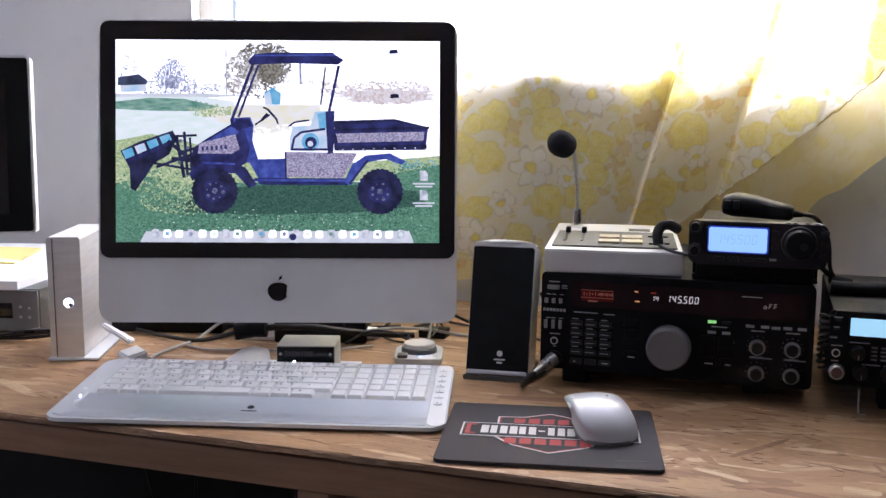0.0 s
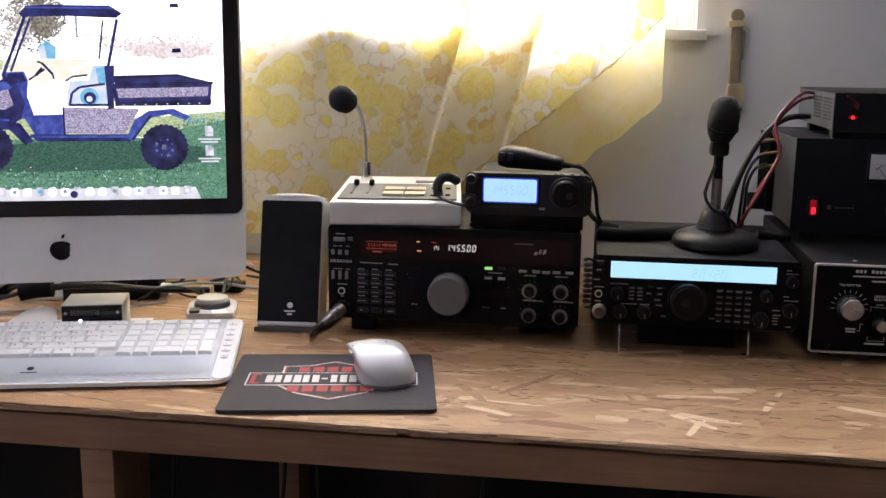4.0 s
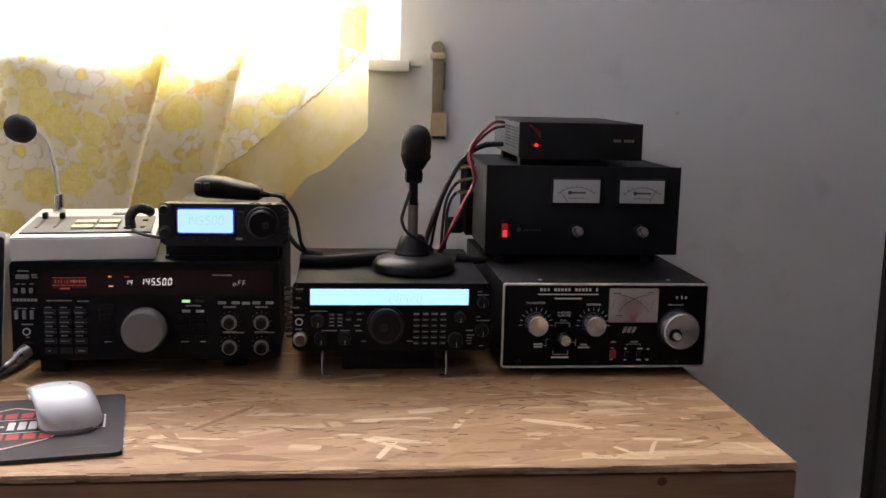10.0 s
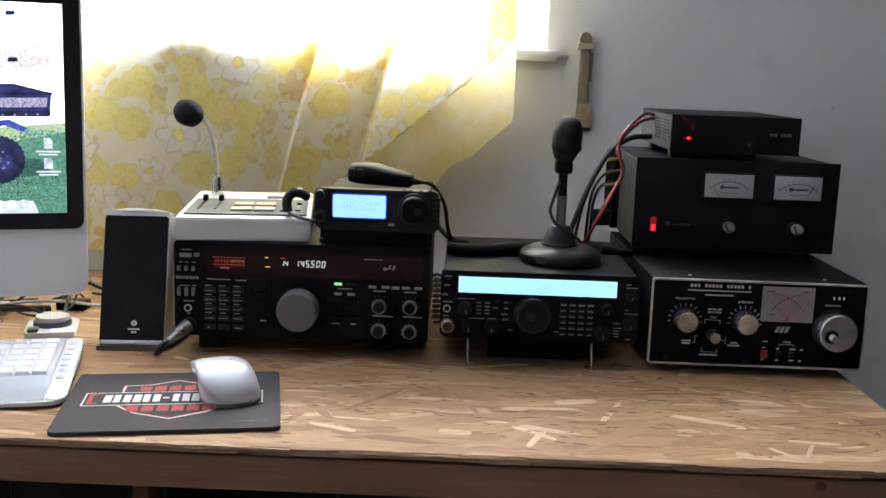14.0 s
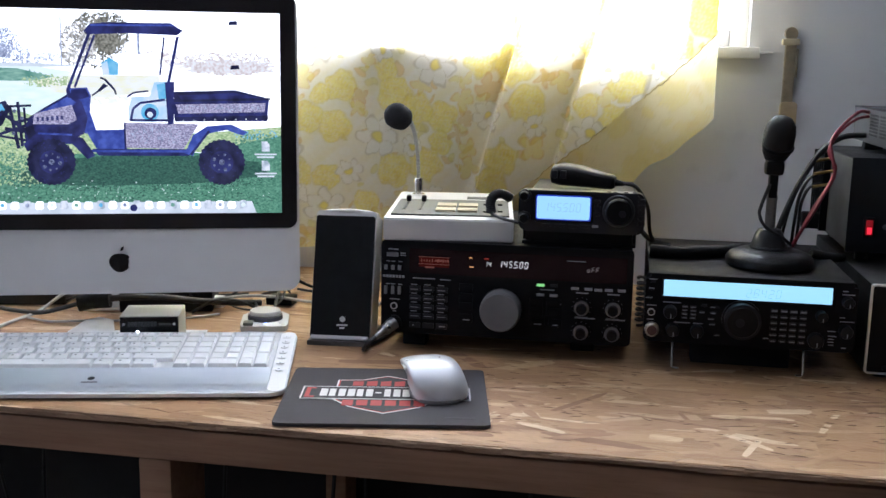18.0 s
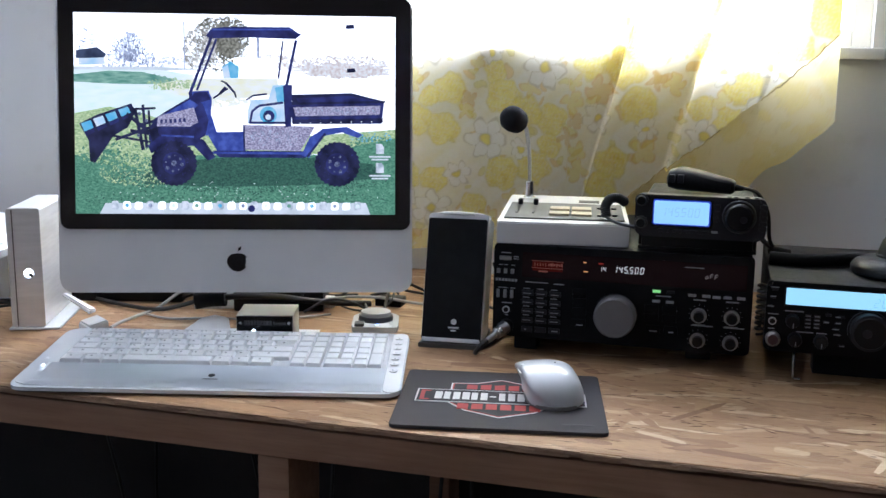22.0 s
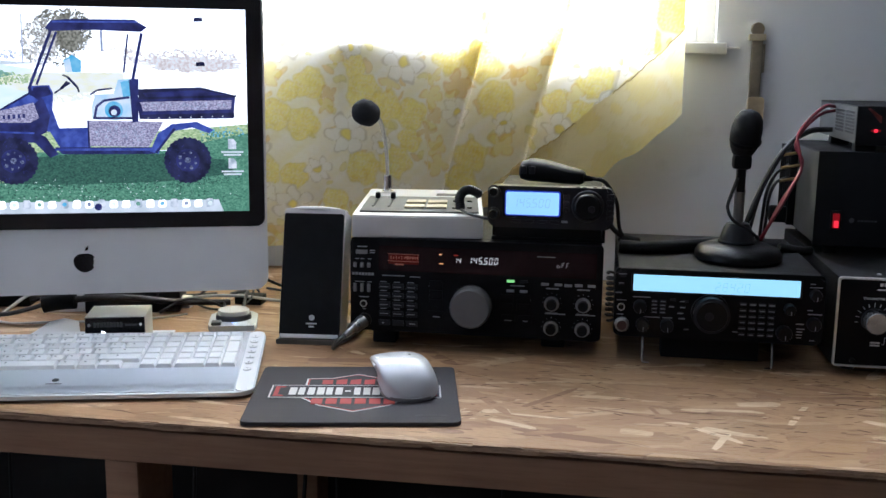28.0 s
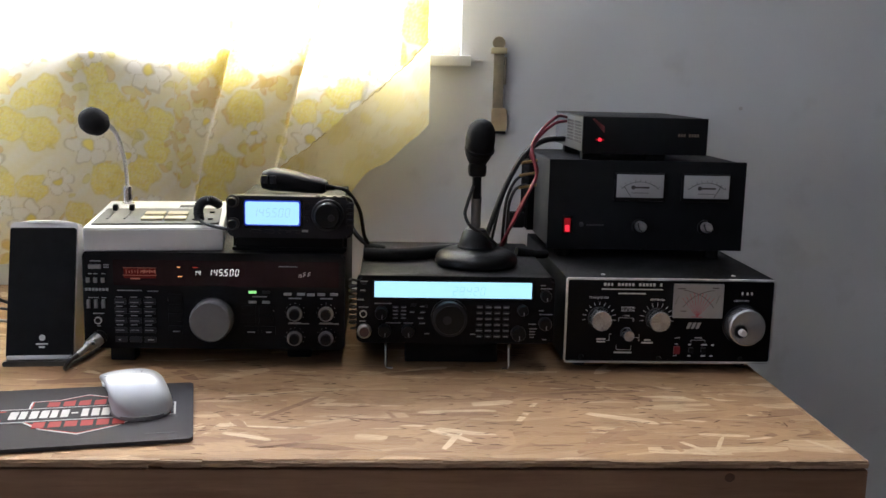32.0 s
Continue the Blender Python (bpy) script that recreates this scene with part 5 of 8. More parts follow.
for a, b, w in ((260, 238, 110), (365, 240, 50), (536, 212, 30), (590, 212, 50), (640, 212, 36), (690, 212, 50), (738, 212, 30), (110, 108, 48), (158, 125, 26), (158, 135, 26), (118, 343, 50), (118, 400, 16)):
    flat(bm, PX(a), PZ(b), w * 0.000278, 0.0013, FY)
for a in (85, 110, 145):
    flat(bm, PX(a), PZ(165), 0.005, 0.001, FY)
    flat(bm, PX(a), PZ(272), 0.006, 0.001, FY)
for r in range(4):
    for c in range(3):
        flat(bm, PX(216 + c * 66), PZ(290 + r * 42), 0.0105, 0.0008, FY - 0.0022)
        flat(bm, PX(212 + c * 66), PZ(268 + r * 42), 0.0085, 0.0010, FY - 0.0001)
for a, b, w in ((468, 258, 36), (462, 280, 60), (462, 323, 58), (450, 366, 32), (470, 420, 32), (850, 260, 66), (788, 323, 22), (885, 323, 60), (795, 365, 36), (868, 365, 22), (810, 420, 36), (892, 420, 24), (1028, 381, 96), (1168, 381, 92), (353, 460, 30), (212, 460, 10)):
    flat(bm, PX(a), PZ(b), w * 0.000278, 0.0014, FY - (0.0021 if 160 < a < 940 and b > 400 else 0))
tagged(part("caption_print", bm, DIMPRINT, tx, "small grey printed captions"), kind="stuff")
key = None
for r in range(5):
    for c in range(3):
        a, b = 218 + c * 66, 288 + r * 43
        part("key", box(PX(a - 27), PX(a + 27), FY - 0.002, FY, PZ(b + 13), PZ(b - 13), bevel=0.0006), KEYGREY, tx)
for a, b in ((466, 270), (466, 315), (466, 358), (466, 412), (800, 318), (880, 318), (800, 360), (880, 360), (810, 412), (890, 412)):
    part("function_key", box(PX(a - 32), PX(a + 32), FY - 0.0016, FY, PZ(b + 18), PZ(b - 18), bevel=0.0006), CHARCOAL, tx)
part("power_button", box(PX(80), PX(136), FY - 0.004, FY, PZ(141), PZ(123), bevel=0.0008), GREYKNOB, tx)
for a in (75, 109, 142):
    part("small_button", box(PX(a - 8), PX(a + 8), FY - 0.003, FY, PZ(204), PZ(182), bevel=0.0006), GREYKNOB, tx)
    part("slide_switch", box(PX(a - 7), PX(a + 7), FY - 0.004, FY, PZ(318), PZ(280), bevel=0.0006), GREYKNOB, tx)
for a, b, mt in ((818, 239, LEDGREEN), (880, 239, KEYGREY), (818, 284, DIMPRINT), (880, 284, DIMPRINT), (978, 246, DIMPRINT), (1040, 246, DIMPRINT), (1085, 248, DIMPRINT), (1133, 246, DIMPRINT), (1192, 246, DIMPRINT)):
    part("indicator_key", box(PX(a - 18), PX(a + 18), FY - 0.0024, FY, PZ(b + 6), PZ(b - 6), bevel=0.0005), mt, tx)
bm = knob(bmesh.new(), 0.2825, FY, 0.8155, 0.0282, 0.004, 48)
part("dial_ring", bm, BLACKPLASTIC, tx)
bm = knob(bmesh.new(), 0.2832, FY - 0.004, 0.8168, 0.0268, 0.022, 64, 0.012, 0.965)
part("tuning_dial", bm, mat("grey_dial_plastic", (0.125, 0.12, 0.122), 0.45, var=0.06, scale=60), tx, "large grey tuning dial")
for a, b in ((1012, 330), (1156, 330), (1012, 442), (1156, 442)):
    part("outer_knob", knob(bmesh.new(), PX(a), FY, PZ(b), 0.0092, 0.008, 30, 0.06), BLACKPLASTIC, tx)
    part("knob_rim", lathe(bmesh.new(), [(0.0094, 0), (0.0098, 0.0012), (0.0093, 0.0024)], 30, Matrix.Translation((PX(a), FY - 0.007, PZ(b))) @ FRONT), mat("dull_silver_rim", (0.28, 0.28, 0.285), 0.4, 0.7), tx, "silver knob rim")
    part("inner_knob", knob(bmesh.new(), PX(a), FY - 0.008, PZ(b), 0.0070, 0.011, 24, 0.06), BLACKPLASTIC, tx)
    bm = bmesh.new()
    for k in range(9):
        q = radians(-30 + k * 30)
        flat(bm, PX(a) + 0.0122 * math.cos(q), PZ(b) + 0.0122 * math.sin(q), 0.0009, 0.0009, FY)
    flat(bm, PX(a), PZ(b) + 0.0185, 0.016, 0.0016, FY)
    part("knob_marks", bm, DIMPRINT, tx)
bm = lathe(bmesh.new(), [(0.0048, 0), (0.0048, 0.0015), (0.0030, 0.0016), (0.0030, 0.0005)], 20, Matrix.Translation((PX(115), FY, PZ(375))) @ FRONT)
part("headphone_socket", bm, STEEL, tx)
part("socket_hole", lathe(bmesh.new(), [(0.0034, 0), (0.0034, 0.0019), (0.001, 0.0018)], 20, Matrix.Translation((PX(115), FY, PZ(375))) @ FRONT), BLACKSOFT, tx)
part("microphone_socket", lathe(bmesh.new(), [(0.0095, 0), (0.0095, 0.004), (0.008, 0.005)], 24, Matrix.Translation((PX(120), FY, PZ(452))) @ FRONT), BLACKPLASTIC, tx)
plug = thing("microphone_plug", "chrome plug and black cable leaving the large radio", "plug", Matrix.Translation((PX(120), FY, PZ(452))))
way = Vector((-0.016, -0.022, -0.012)).normalized()
m = Matrix.Translation((PX(120), FY - 0.005, PZ(452))) @ way.to_track_quat("Z", "Y").to_matrix().to_4x4()
part("shell", lathe(bmesh.new(), [(0.0088, 0), (0.0088, 0.009), (0.0078, 0.010), (0.0078, 0.018), (0.0048, 0.021), (0.0042, 0.036)], 24, m, 0.04, 1), mat("dull_nickel", (0.26, 0.255, 0.25), 0.3, 0.9, var=0.2, scale=60), plug, "knurled nickel shell")
e = Vector((PX(120), FY - 0.005, PZ(452))) + way * 0.036
part("cable", tube(bmesh.new(), [e, e + way * 0.012, (0.104, 0.285, 0.757), (0.102, 0.315, 0.754), (0.112, 0.36, 0.754), (0.114, 0.45, 0.754), (0.08, 0.55, 0.754)], 0.0032, 8), CABLEBLACK, plug)

# ---- gooseneck microphone mixer on the big radio ----
Z0 = 0.9015
mx = thing("microphone_mixer", "pale grey microphone mixer box with gooseneck", "mixer", pose(0.1235, 0.311, Z0, 0, 0, 7.5))
W, D, HT = 0.172, 0.258, 0.031
bm = bmesh.new()
prof = [(0.0, 0.0), (0.0, 0.0285), (0.006, HT), (D, HT + 0.001), (D, 0.0)]
a = [bm.verts.new((0, y, z)) for y, z in prof]
b = [bm.verts.new((W, y, z)) for y, z in prof]
bm.faces.new(a), bm.faces.new(list(reversed(b)))
for i in range(5):
    bm.faces.new((a[i], a[(i + 1) % 5], b[(i + 1) % 5], b[i]))
bmesh.ops.bevel(bm, geom=list(bm.edges), offset=0.0015, segments=2, affect="EDGES")
part("case", bm, PALEGREY, mx, local=True)
part("control_panel", box(0.008, 0.166, 0.016, 0.165, HT - 0.001, HT + 0.0022, bevel=0.0006), OLIVE, mx, "grey-green control panel", local=True)
ZT = HT + 0.0022
for x, y in ((0.022, 0.118), (0.044, 0.118)):
    bm = box(x - 0.0015, x + 0.0015, y - 0.06, y + 0.045, ZT - 0.0005, ZT + 0.0007)
    part("slider_slot", bm, BLACKPLASTIC, mx, local=True)
    bm = box(x - 0.0035, x + 0.0035, y + 0.016, y + 0.030, ZT, ZT + 0.009, bevel=0.0025)
    part("slider_knob", bm, BLACKPLASTIC, mx, local=True)
for k in range(4):
    x0 = 0.066 + (k % 2) * 0.030
    y0 = 0.036 + (k // 2) * 0.045
    part("cream_label", box(x0, x0 + 0.027, y0 + 0.004, y0 + 0.031, ZT - 0.0002, ZT + 0.003, bevel=0.001), CREAM, mx, local=True)
for x, y in ((0.134, 0.045), (0.154, 0.05), (0.134, 0.115), (0.154, 0.115)):
    part("jack", lathe(bmesh.new(), [(0.0035, 0), (0.0035, 0.002), (0.002, 0.0021)], 14, Matrix.Translation((x, y, ZT))), BLACKPLASTIC, mx, local=True)
part("slot_cover", box(0.105, 0.135, 0.185, 0.21, HT, HT + 0.0016, bevel=0.0005), OLIVE, mx, local=True)
gx, gy = 0.030, 0.215
part("neck_socket", lathe(bmesh.new(), [(0.0095, 0), (0.0095, 0.003), (0.0070, 0.004), (0.0068, 0.026), (0.0060, 0.0275), (0.004, 0.0276)], 20, Matrix.Translation((gx, gy, HT + 0.0008))), CHROME, mx, "chrome neck socket", local=True)
B = WORLD[mx] @ Vector((gx, gy, HT + 0.026))
HEAD = Vector((0.1442, 0.303, 1.0645))
TIP = HEAD + Vector((0.006, 0.014, -0.004))
pts = smooth_line([Vector((B.x + (TIP.x - B.x) * k, B.y + (TIP.y - B.y) * k, B.z + (TIP.z - B.z) * h)) for k, h in ((0, 0), (0.08, 0.34), (0.24, 0.60), (0.46, 0.82), (0.75, 0.96), (1, 1))], 14)
bm = bmesh.new()
line = pts
tube(bm, line, 0.0026, 10, raw=True)
neck = part("gooseneck", bm, mat("dull_gooseneck_steel", (0.30, 0.30, 0.29), 0.4, 0.8, var=0.15, scale=60), mx, "ribbed steel gooseneck")
bm = bmesh.new()
for p, q in zip(line, line[1:]):
    seg_len = (q - p).length
    steps = max(1, int(seg_len / 0.0024))
    rot = (q - p).to_track_quat("Z", "Y").to_matrix().to_4x4()
    for k in range(steps):
        lathe(bm, [(0.0025, -0.0007), (0.0031, 0), (0.0025, 0.0007)], 10, Matrix.Translation(p + (q - p) * k / steps) @ rot)
part("neck_ribs", bm, STEEL, neck)
rot = Vector((-0.35, -0.85, 0.30)).to_track_quat("Z", "Y").to_matrix().to_4x4()
prof = [(0.003, -0.021), (0.010, -0.018), (0.0155, -0.010), (0.0168, 0.0), (0.0160, 0.008), (0.012, 0.0145), (0.006, 0.0175), (0.001, 0.018)]
part("windscreen", lathe(bmesh.new(), prof, 28, Matrix.Translation(HEAD) @ rot), mat("black_foam", (0.012, 0.012, 0.014), 0.95, var=0.4, scale=200, grain=900, bump=1.0), mx, "round black foam windscreen")

# ---- mobile radio with detachable face, on its bracket ----
SATINGREY = mat("satin_grey_plastic", (0.030, 0.031, 0.034), 0.38, var=0.15, scale=60)
mb = thing("mobile_radio", "compact black mobile radio with blue-white lit display", "radio", Matrix.Translation((0.38, 0.315, 0.9015)))
MX = lambda a: 0.117 + a * 0.000344
MZ = lambda b: 1.0229 - b * 0.000351
bm = box(0.305, 0.452, 0.335, 0.50, 0.9015, 0.906, bevel=0.001)
bx(bm, 0.305, 0.309, 0.345, 0.49, 0.905, 0.935, bevel=0.001)
bx(bm, 0.448, 0.452, 0.345, 0.49, 0.905, 0.935, bevel=0.001)
bx(bm, 0.310, 0.447, 0.332, 0.50, 0.9062, 0.9195, bevel=0.001)
part("bracket", bm, BLACKPAINT, mb, "black steel mounting bracket")
part("body", box(0.310, 0.447, 0.338, 0.52, 0.920, 0.967, bevel=0.002), BLACKPAINT, mb)
MY = 0.318
bm = plate(bmesh.new(), rounded(MX(535), MX(1000), MZ(290), MZ(138), 0.010, 6), MY, 0.339)
bmesh.ops.bevel(bm, geom=[e for e in bm.edges if e.verts[0].co.y < MY + 1e-5 and e.verts[1].co.y < MY + 1e-5], offset=0.004, segments=3, affect="EDGES")
part("face", bm, mat("blue_black_plastic", (0.009, 0.010, 0.014), 0.36, var=0.2, scale=40, grain=600, bump=0.1, spec=0.3), mb, "rounded black control face")
bm = plate(bmesh.new(), rounded(MX(592), MX(814), MZ(254), MZ(147), 0.004), MY - 0.001, MY)
part("bezel", bm, GLASSBLACK, mb)
bm = plate(bmesh.new(), rounded(MX(604), MX(800), MZ(241), MZ(158), 0.0025), MY - 0.0022, MY - 0.0011)
lcd = part("display", bm, LCDBLUE, mb, "glowing pale blue display")
bm = plate(bmesh.new(), rounded(MX(600), MX(805), MZ(245), MZ(153), 0.003), MY - 0.0016, MY - 0.0009)
part("light_guide", bm, glow("blue_light_guide", (0.05, 0.12, 0.9), 0.22), lcd, "blue lit rim")
digits("display_digits", "145.500", MX(630), MZ(212), 0.0048, 0.0105, 0.0082, MY - 0.0023, LCDINK, lcd)
part("dial_ring", lathe(bmesh.new(), [(0.0205, 0), (0.0205, 0.003), (0.0195, 0.0042), (0.0178, 0.0035)], 40, Matrix.Translation((0.4285, MY, 0.9515)) @ FRONT), SATINGREY, mb, "grey ring round the dial")
part("main_dial", knob(bmesh.new(), 0.4285, MY, 0.9515, 0.0172, 0.014, 40, 0.03), BLACKPLASTIC, mb, "black main dial")
part("dial_dimple", lathe(bmesh.new(), [(0.0045, 0), (0.004, 0.0006), (0.001, 0.0002)], 16, Matrix.Translation((0.4335, MY - 0.014, 0.9495)) @ FRONT), KEYGREY, mb)
for a in (640, 690, 740, 785):
    part("soft_key", box(MX(a - 18), MX(a + 18), MY - 0.0015, MY + 0.001, MZ(272), MZ(260), bevel=0.0006), KEYGREY, mb)
for b in (165, 185, 205, 225, 245):
    part("side_key", box(MX(975), MX(1002), MY - 0.001, MY + 0.006, MZ(b + 8), MZ(b - 7), bevel=0.0012), KEYGREY, mb)
for b in (172, 195, 218):
    part("key", box(MX(815), MX(838), MY - 0.0012, MY + 0.001, MZ(b + 8), MZ(b - 8), bevel=0.0008), KEYGREY, mb)
for b in (158, 240):
    part("knob_ring", lathe(bmesh.new(), [(0.0082, 0), (0.0082, 0.003), (0.0070, 0.0036)], 24, Matrix.Translation((MX(558), MY + 0.001, MZ(b))) @ FRONT), SATINGREY, mb)
    part("corner_knob", knob(bmesh.new(), MX(558), MY, MZ(b), 0.0062, 0.012, 18, 0.05), BLACKPLASTIC, mb)
for a in (868, 890, 930, 962):
    part("top_button", box(MX(a - 8), MX(a + 8), MY + 0.004, MY + 0.012, 0.9735, 0.9758, bevel=0.0008), SATINGREY, mb)
part("badge", flat(bmesh.new(), MX(822), MZ(263), 0.008, 0.003, MY, 0.0008), DIMPRINT, mb)
part("dial_lamp", flat(bmesh.new(), MX(905), MZ(147), 0.006, 0.002, MY - 0.0005), DIMPRINT, mb)

mic = thing("handheld_microphone", "black handheld microphone lying on the mobile radio", "microphone", pose(0.3785, 0.40, 0.967, 0, 0.5, -6) @ Matrix.Scale(0.95, 4))
bm = bmesh.new()
rows = []
for k, (x, w, h0, h1) in enumerate(((-0.045, 0.016, 0.010, 0.022), (-0.042, 0.024, 0.005, 0.030), (-0.030, 0.028, 0.0025, 0.034), (-0.005, 0.028, 0.002, 0.031), (0.020, 0.024, 0.001, 0.025), (0.042, 0.020, 0.0005, 0.020), (0.046, 0.014, 0.003, 0.017))):
    ring = []
    for i in range(16):
        q = 2 * math.pi * i / 16
        c, s = math.cos(q), math.sin(q)
        ring.append(bm.verts.new((x, w * math.copysign(abs(c) ** 0.6, c), (h0 + h1) / 2 + (h1 - h0) / 2 * math.copysign(abs(s) ** 0.6, s))))
    rows.append(ring)
for a, b in zip(rows, rows[1:]):
    for i in range(16):
        bm.faces.new((a[i], a[(i + 1) % 16], b[(i + 1) % 16], b[i]))
bm.faces.new(rows[0]), bm.faces.new(list(reversed(rows[-1])))
bm.transform(Matrix.Translation((0, 0, 0.0035)))
part("body", bm, BLACKPLASTIC, mic, local=True)
for x in (-0.036, -0.024):
    part("side_button", box(x - 0.004, x + 0.004, -0.0305, -0.0255, 0.018, 0.029, bevel=0.001), KEYGREY, mic, local=True)
bm = tube(bmesh.new(), [(0.045, 0, 0.013), (0.058, 0, 0.012)], 0.005, 10, n=2, r_end=0.003)
part("strain_relief", bm, BLACKSOFT, mic, local=True)
cord = thing("hand_microphone_cable", "black cord running down behind the radios", "cord", Matrix.Translation((0.46, 0.42, 0.95)))
part("cord", tube(bmesh.new(), [(0.432, 0.394, 0.979), (0.450, 0.398, 0.973), (0.466, 0.42, 0.945), (0.472, 0.45, 0.905), (0.482, 0.47, 0.880), (0.478, 0.50, 0.84), (0.47, 0.52, 0.76)], 0.0026, 8), CABLEBLACK, cord)
part("plug", tube(bmesh.new(), [(0.474, 0.462, 0.888), (0.500, 0.47, 0.882)], 0.0065, 10, n=2), BLACKSOFT, cord)
part("lower_cord", tube(bmesh.new(), [(0.452, 0.47, 0.915), (0.466, 0.46, 0.899), (0.484, 0.465, 0.885)], 0.0035, 8), CABLEBLACK, cord)
curl = thing("curly_cord", "black curly cord from the mobile radio face", "cord", Matrix.Translation((0.29, 0.37, 0.95)))
arc = smooth_line([(0.262, 0.345, 0.940), (0.260, 0.350, 0.952), (0.265, 0.356, 0.961), (0.275, 0.362, 0.962), (0.286, 0.368, 0.955)], 5)
bm = bmesh.new()
tube(bm, arc, 0.0042, 8, raw=True)
for p, q in zip(arc, arc[1:]):
    rot = (q - p).to_track_quat("Z", "Y").to_matrix().to_4x4()
    lathe(bm, [(0.0040, -0.0012), (0.0066, -0.0006), (0.0066, 0.0006), (0.0040, 0.0012)], 12, Matrix.Translation(p) @ rot)
part("coil", bm, CABLEBLACK, curl)
part("lead", tube(bmesh.new(), [(0.262, 0.345, 0.940), (0.268, 0.336, 0.937), (0.282, 0.325, 0.934), (0.302, 0.320, 0.931)], 0.0022, 8), CABLEBLACK, curl)

# ---- second transceiver ----
t2 = thing("desktop_transceiver", "black desktop radio with wide cyan lit display", "radio", Matrix.Translation((0.594, 0.30, DESK)))
QX = lambda a: 0.4524 + a * 0.000244
QZ = lambda b: 0.8984 - b * 0.0002485
TY = 0.300
part("case", box(0.470, 0.718, TY + 0.014, 0.575, 0.792, 0.877, bevel=0.003), BLACKPAINT, t2, "black painted steel case")
bm = plate(bmesh.new(), rounded(0.4665, 0.7205, 0.7895, 0.8775, 0.007), TY, TY + 0.016)
bmesh.ops.bevel(bm, geom=[e for e in bm.edges if e.verts[0].co.y < TY + 1e-5 and e.verts[1].co.y < TY + 1e-5], offset=0.004, segments=3, affect="EDGES")
part("front_panel", bm, CHARCOAL, t2)
bm = plate(bmesh.new(), rounded(0.4860, 0.6935, 0.8475, 0.8725, 0.002), TY - 0.001, TY)
part("bezel", bm, GLASSBLACK, t2)
bm = plate(bmesh.new(), rounded(0.4890, 0.6905, 0.8498, 0.8705, 0.001), TY - 0.0022, TY - 0.0011)
lcd = part("display", bm, LCDWIDE, t2, "wide glowing cyan display")
digits("display_digits", "28.420", QX(560), QZ(180), 0.0050, 0.0105, 0.0088, TY - 0.0023, LCDINK, lcd)
part("dial_ring", knob(bmesh.new(), 0.5852, TY, 0.8250, 0.0238, 0.005, 48), BLACKPLASTIC, t2)
part("tuning_dial", knob(bmesh.new(), 0.5845, TY - 0.005, 0.8262, 0.0208, 0.021, 56, 0.015, 0.93), BLACKPLASTIC, t2, "black tuning dial")
part("dial_rim", lathe(bmesh.new(), [(0.0218, 0), (0.0222, 0.0012), (0.0205, 0.002)], 56, Matrix.Translation((0.5845, TY - 0.0225, 0.8262)) @ FRONT), KEYGREY, t2)
part("dial_dimple", lathe(bmesh.new(), [(0.0055, 0), (0.005, 0.0005), (0.001, 0.0001)], 16, Matrix.Translation((0.5812, TY - 0.026, 0.8262)) @ FRONT), KEYGREY, t2)
for a, b, r in ((188, 275, 0.0085), (205, 368, 0.0085), (328, 368, 0.0085), (930, 255, 0.0072), (910, 378, 0.0098), (1050, 178, 0.0072), (1050, 325, 0.0085)):
    part("knob", knob(bmesh.new(), QX(a), TY, QZ(b), r, 0.012, 26, 0.05), BLACKPLASTIC, t2)
    part("pointer", flat(bmesh.new(), QX(a) + 0.0008, QZ(b) - r * 0.45, 0.0009, r * 0.6, TY - 0.0121), DIMPRINT, t2)
for r in range(6):
    for c in range(4):
        a, b = 704 + c * 47, 243 + r * 31
        part("key", box(QX(a - 17), QX(a + 17), TY - 0.0016, TY, QZ(b + 9), QZ(b - 9), bevel=0.0005), KEYGREY, t2)
for r in range(4):
    for c in range(2):
        part("key", box(QX(262 + c * 42 - 15), QX(262 + c * 42 + 15), TY - 0.0016, TY, QZ(254 + r * 19), QZ(240 + r * 19), bevel=0.0005), KEYGREY, t2)
for a, b in ((418, 242), (404, 273), (394, 304), (402, 331), (428, 386), (348, 272), (356, 236), (96, 125), (90, 165), (80, 210)):
    part("key", box(QX(a - 14), QX(a + 14), TY - 0.0014, TY, QZ(b + 7), QZ(b - 7), bevel=0.0005), KEYGREY, t2)
bm = bmesh.new()
for r in range(6):
    for c in range(4):
        a, b = 704 + c * 47, 243 + r * 31
        flat(bm, QX(a), QZ(b), rnd.uniform(22, 34) * 0.000244, 0.0011 if r else 0.002, TY - 0.0016)
for r in range(4):
    for c in range(2):
        flat(bm, QX(262 + c * 42), QZ(247 + r * 19), 0.006, 0.0012, TY - 0.0016)
for a, b, w in ((95, 113, 40), (90, 160, 26), (78, 210, 34), (95, 248, 50), (90, 322, 34), (195, 228, 90), (250, 330, 80), (330, 330, 50), (1035, 125, 26), (1052, 142, 60), (1030, 258, 26), (1055, 278, 70), (985, 330, 40), (990, 355, 40), (985, 370, 30), (984, 385, 30), (985, 400, 24), (1050, 412, 24), (670, 386, 28), (400, 242, 24), (404, 273, 24), (394, 304, 30), (402, 331, 32), (428, 386, 24), (348, 272, 24)):
    flat(bm, QX(a), QZ(b), w * 0.000244, 0.0012, TY - 0.0015)
tagged(part("caption_print", bm, DIMPRINT, t2, "small grey printed captions"), kind="stuff")
bm = lathe(bmesh.new(), [(0.0048, 0), (0.0048, 0.0015), (0.0030, 0.0016), (0.0030, 0.0005)], 20, Matrix.Translation((QX(93), TY, QZ(285))) @ FRONT)
part("headphone_socket", bm, STEEL, t2)
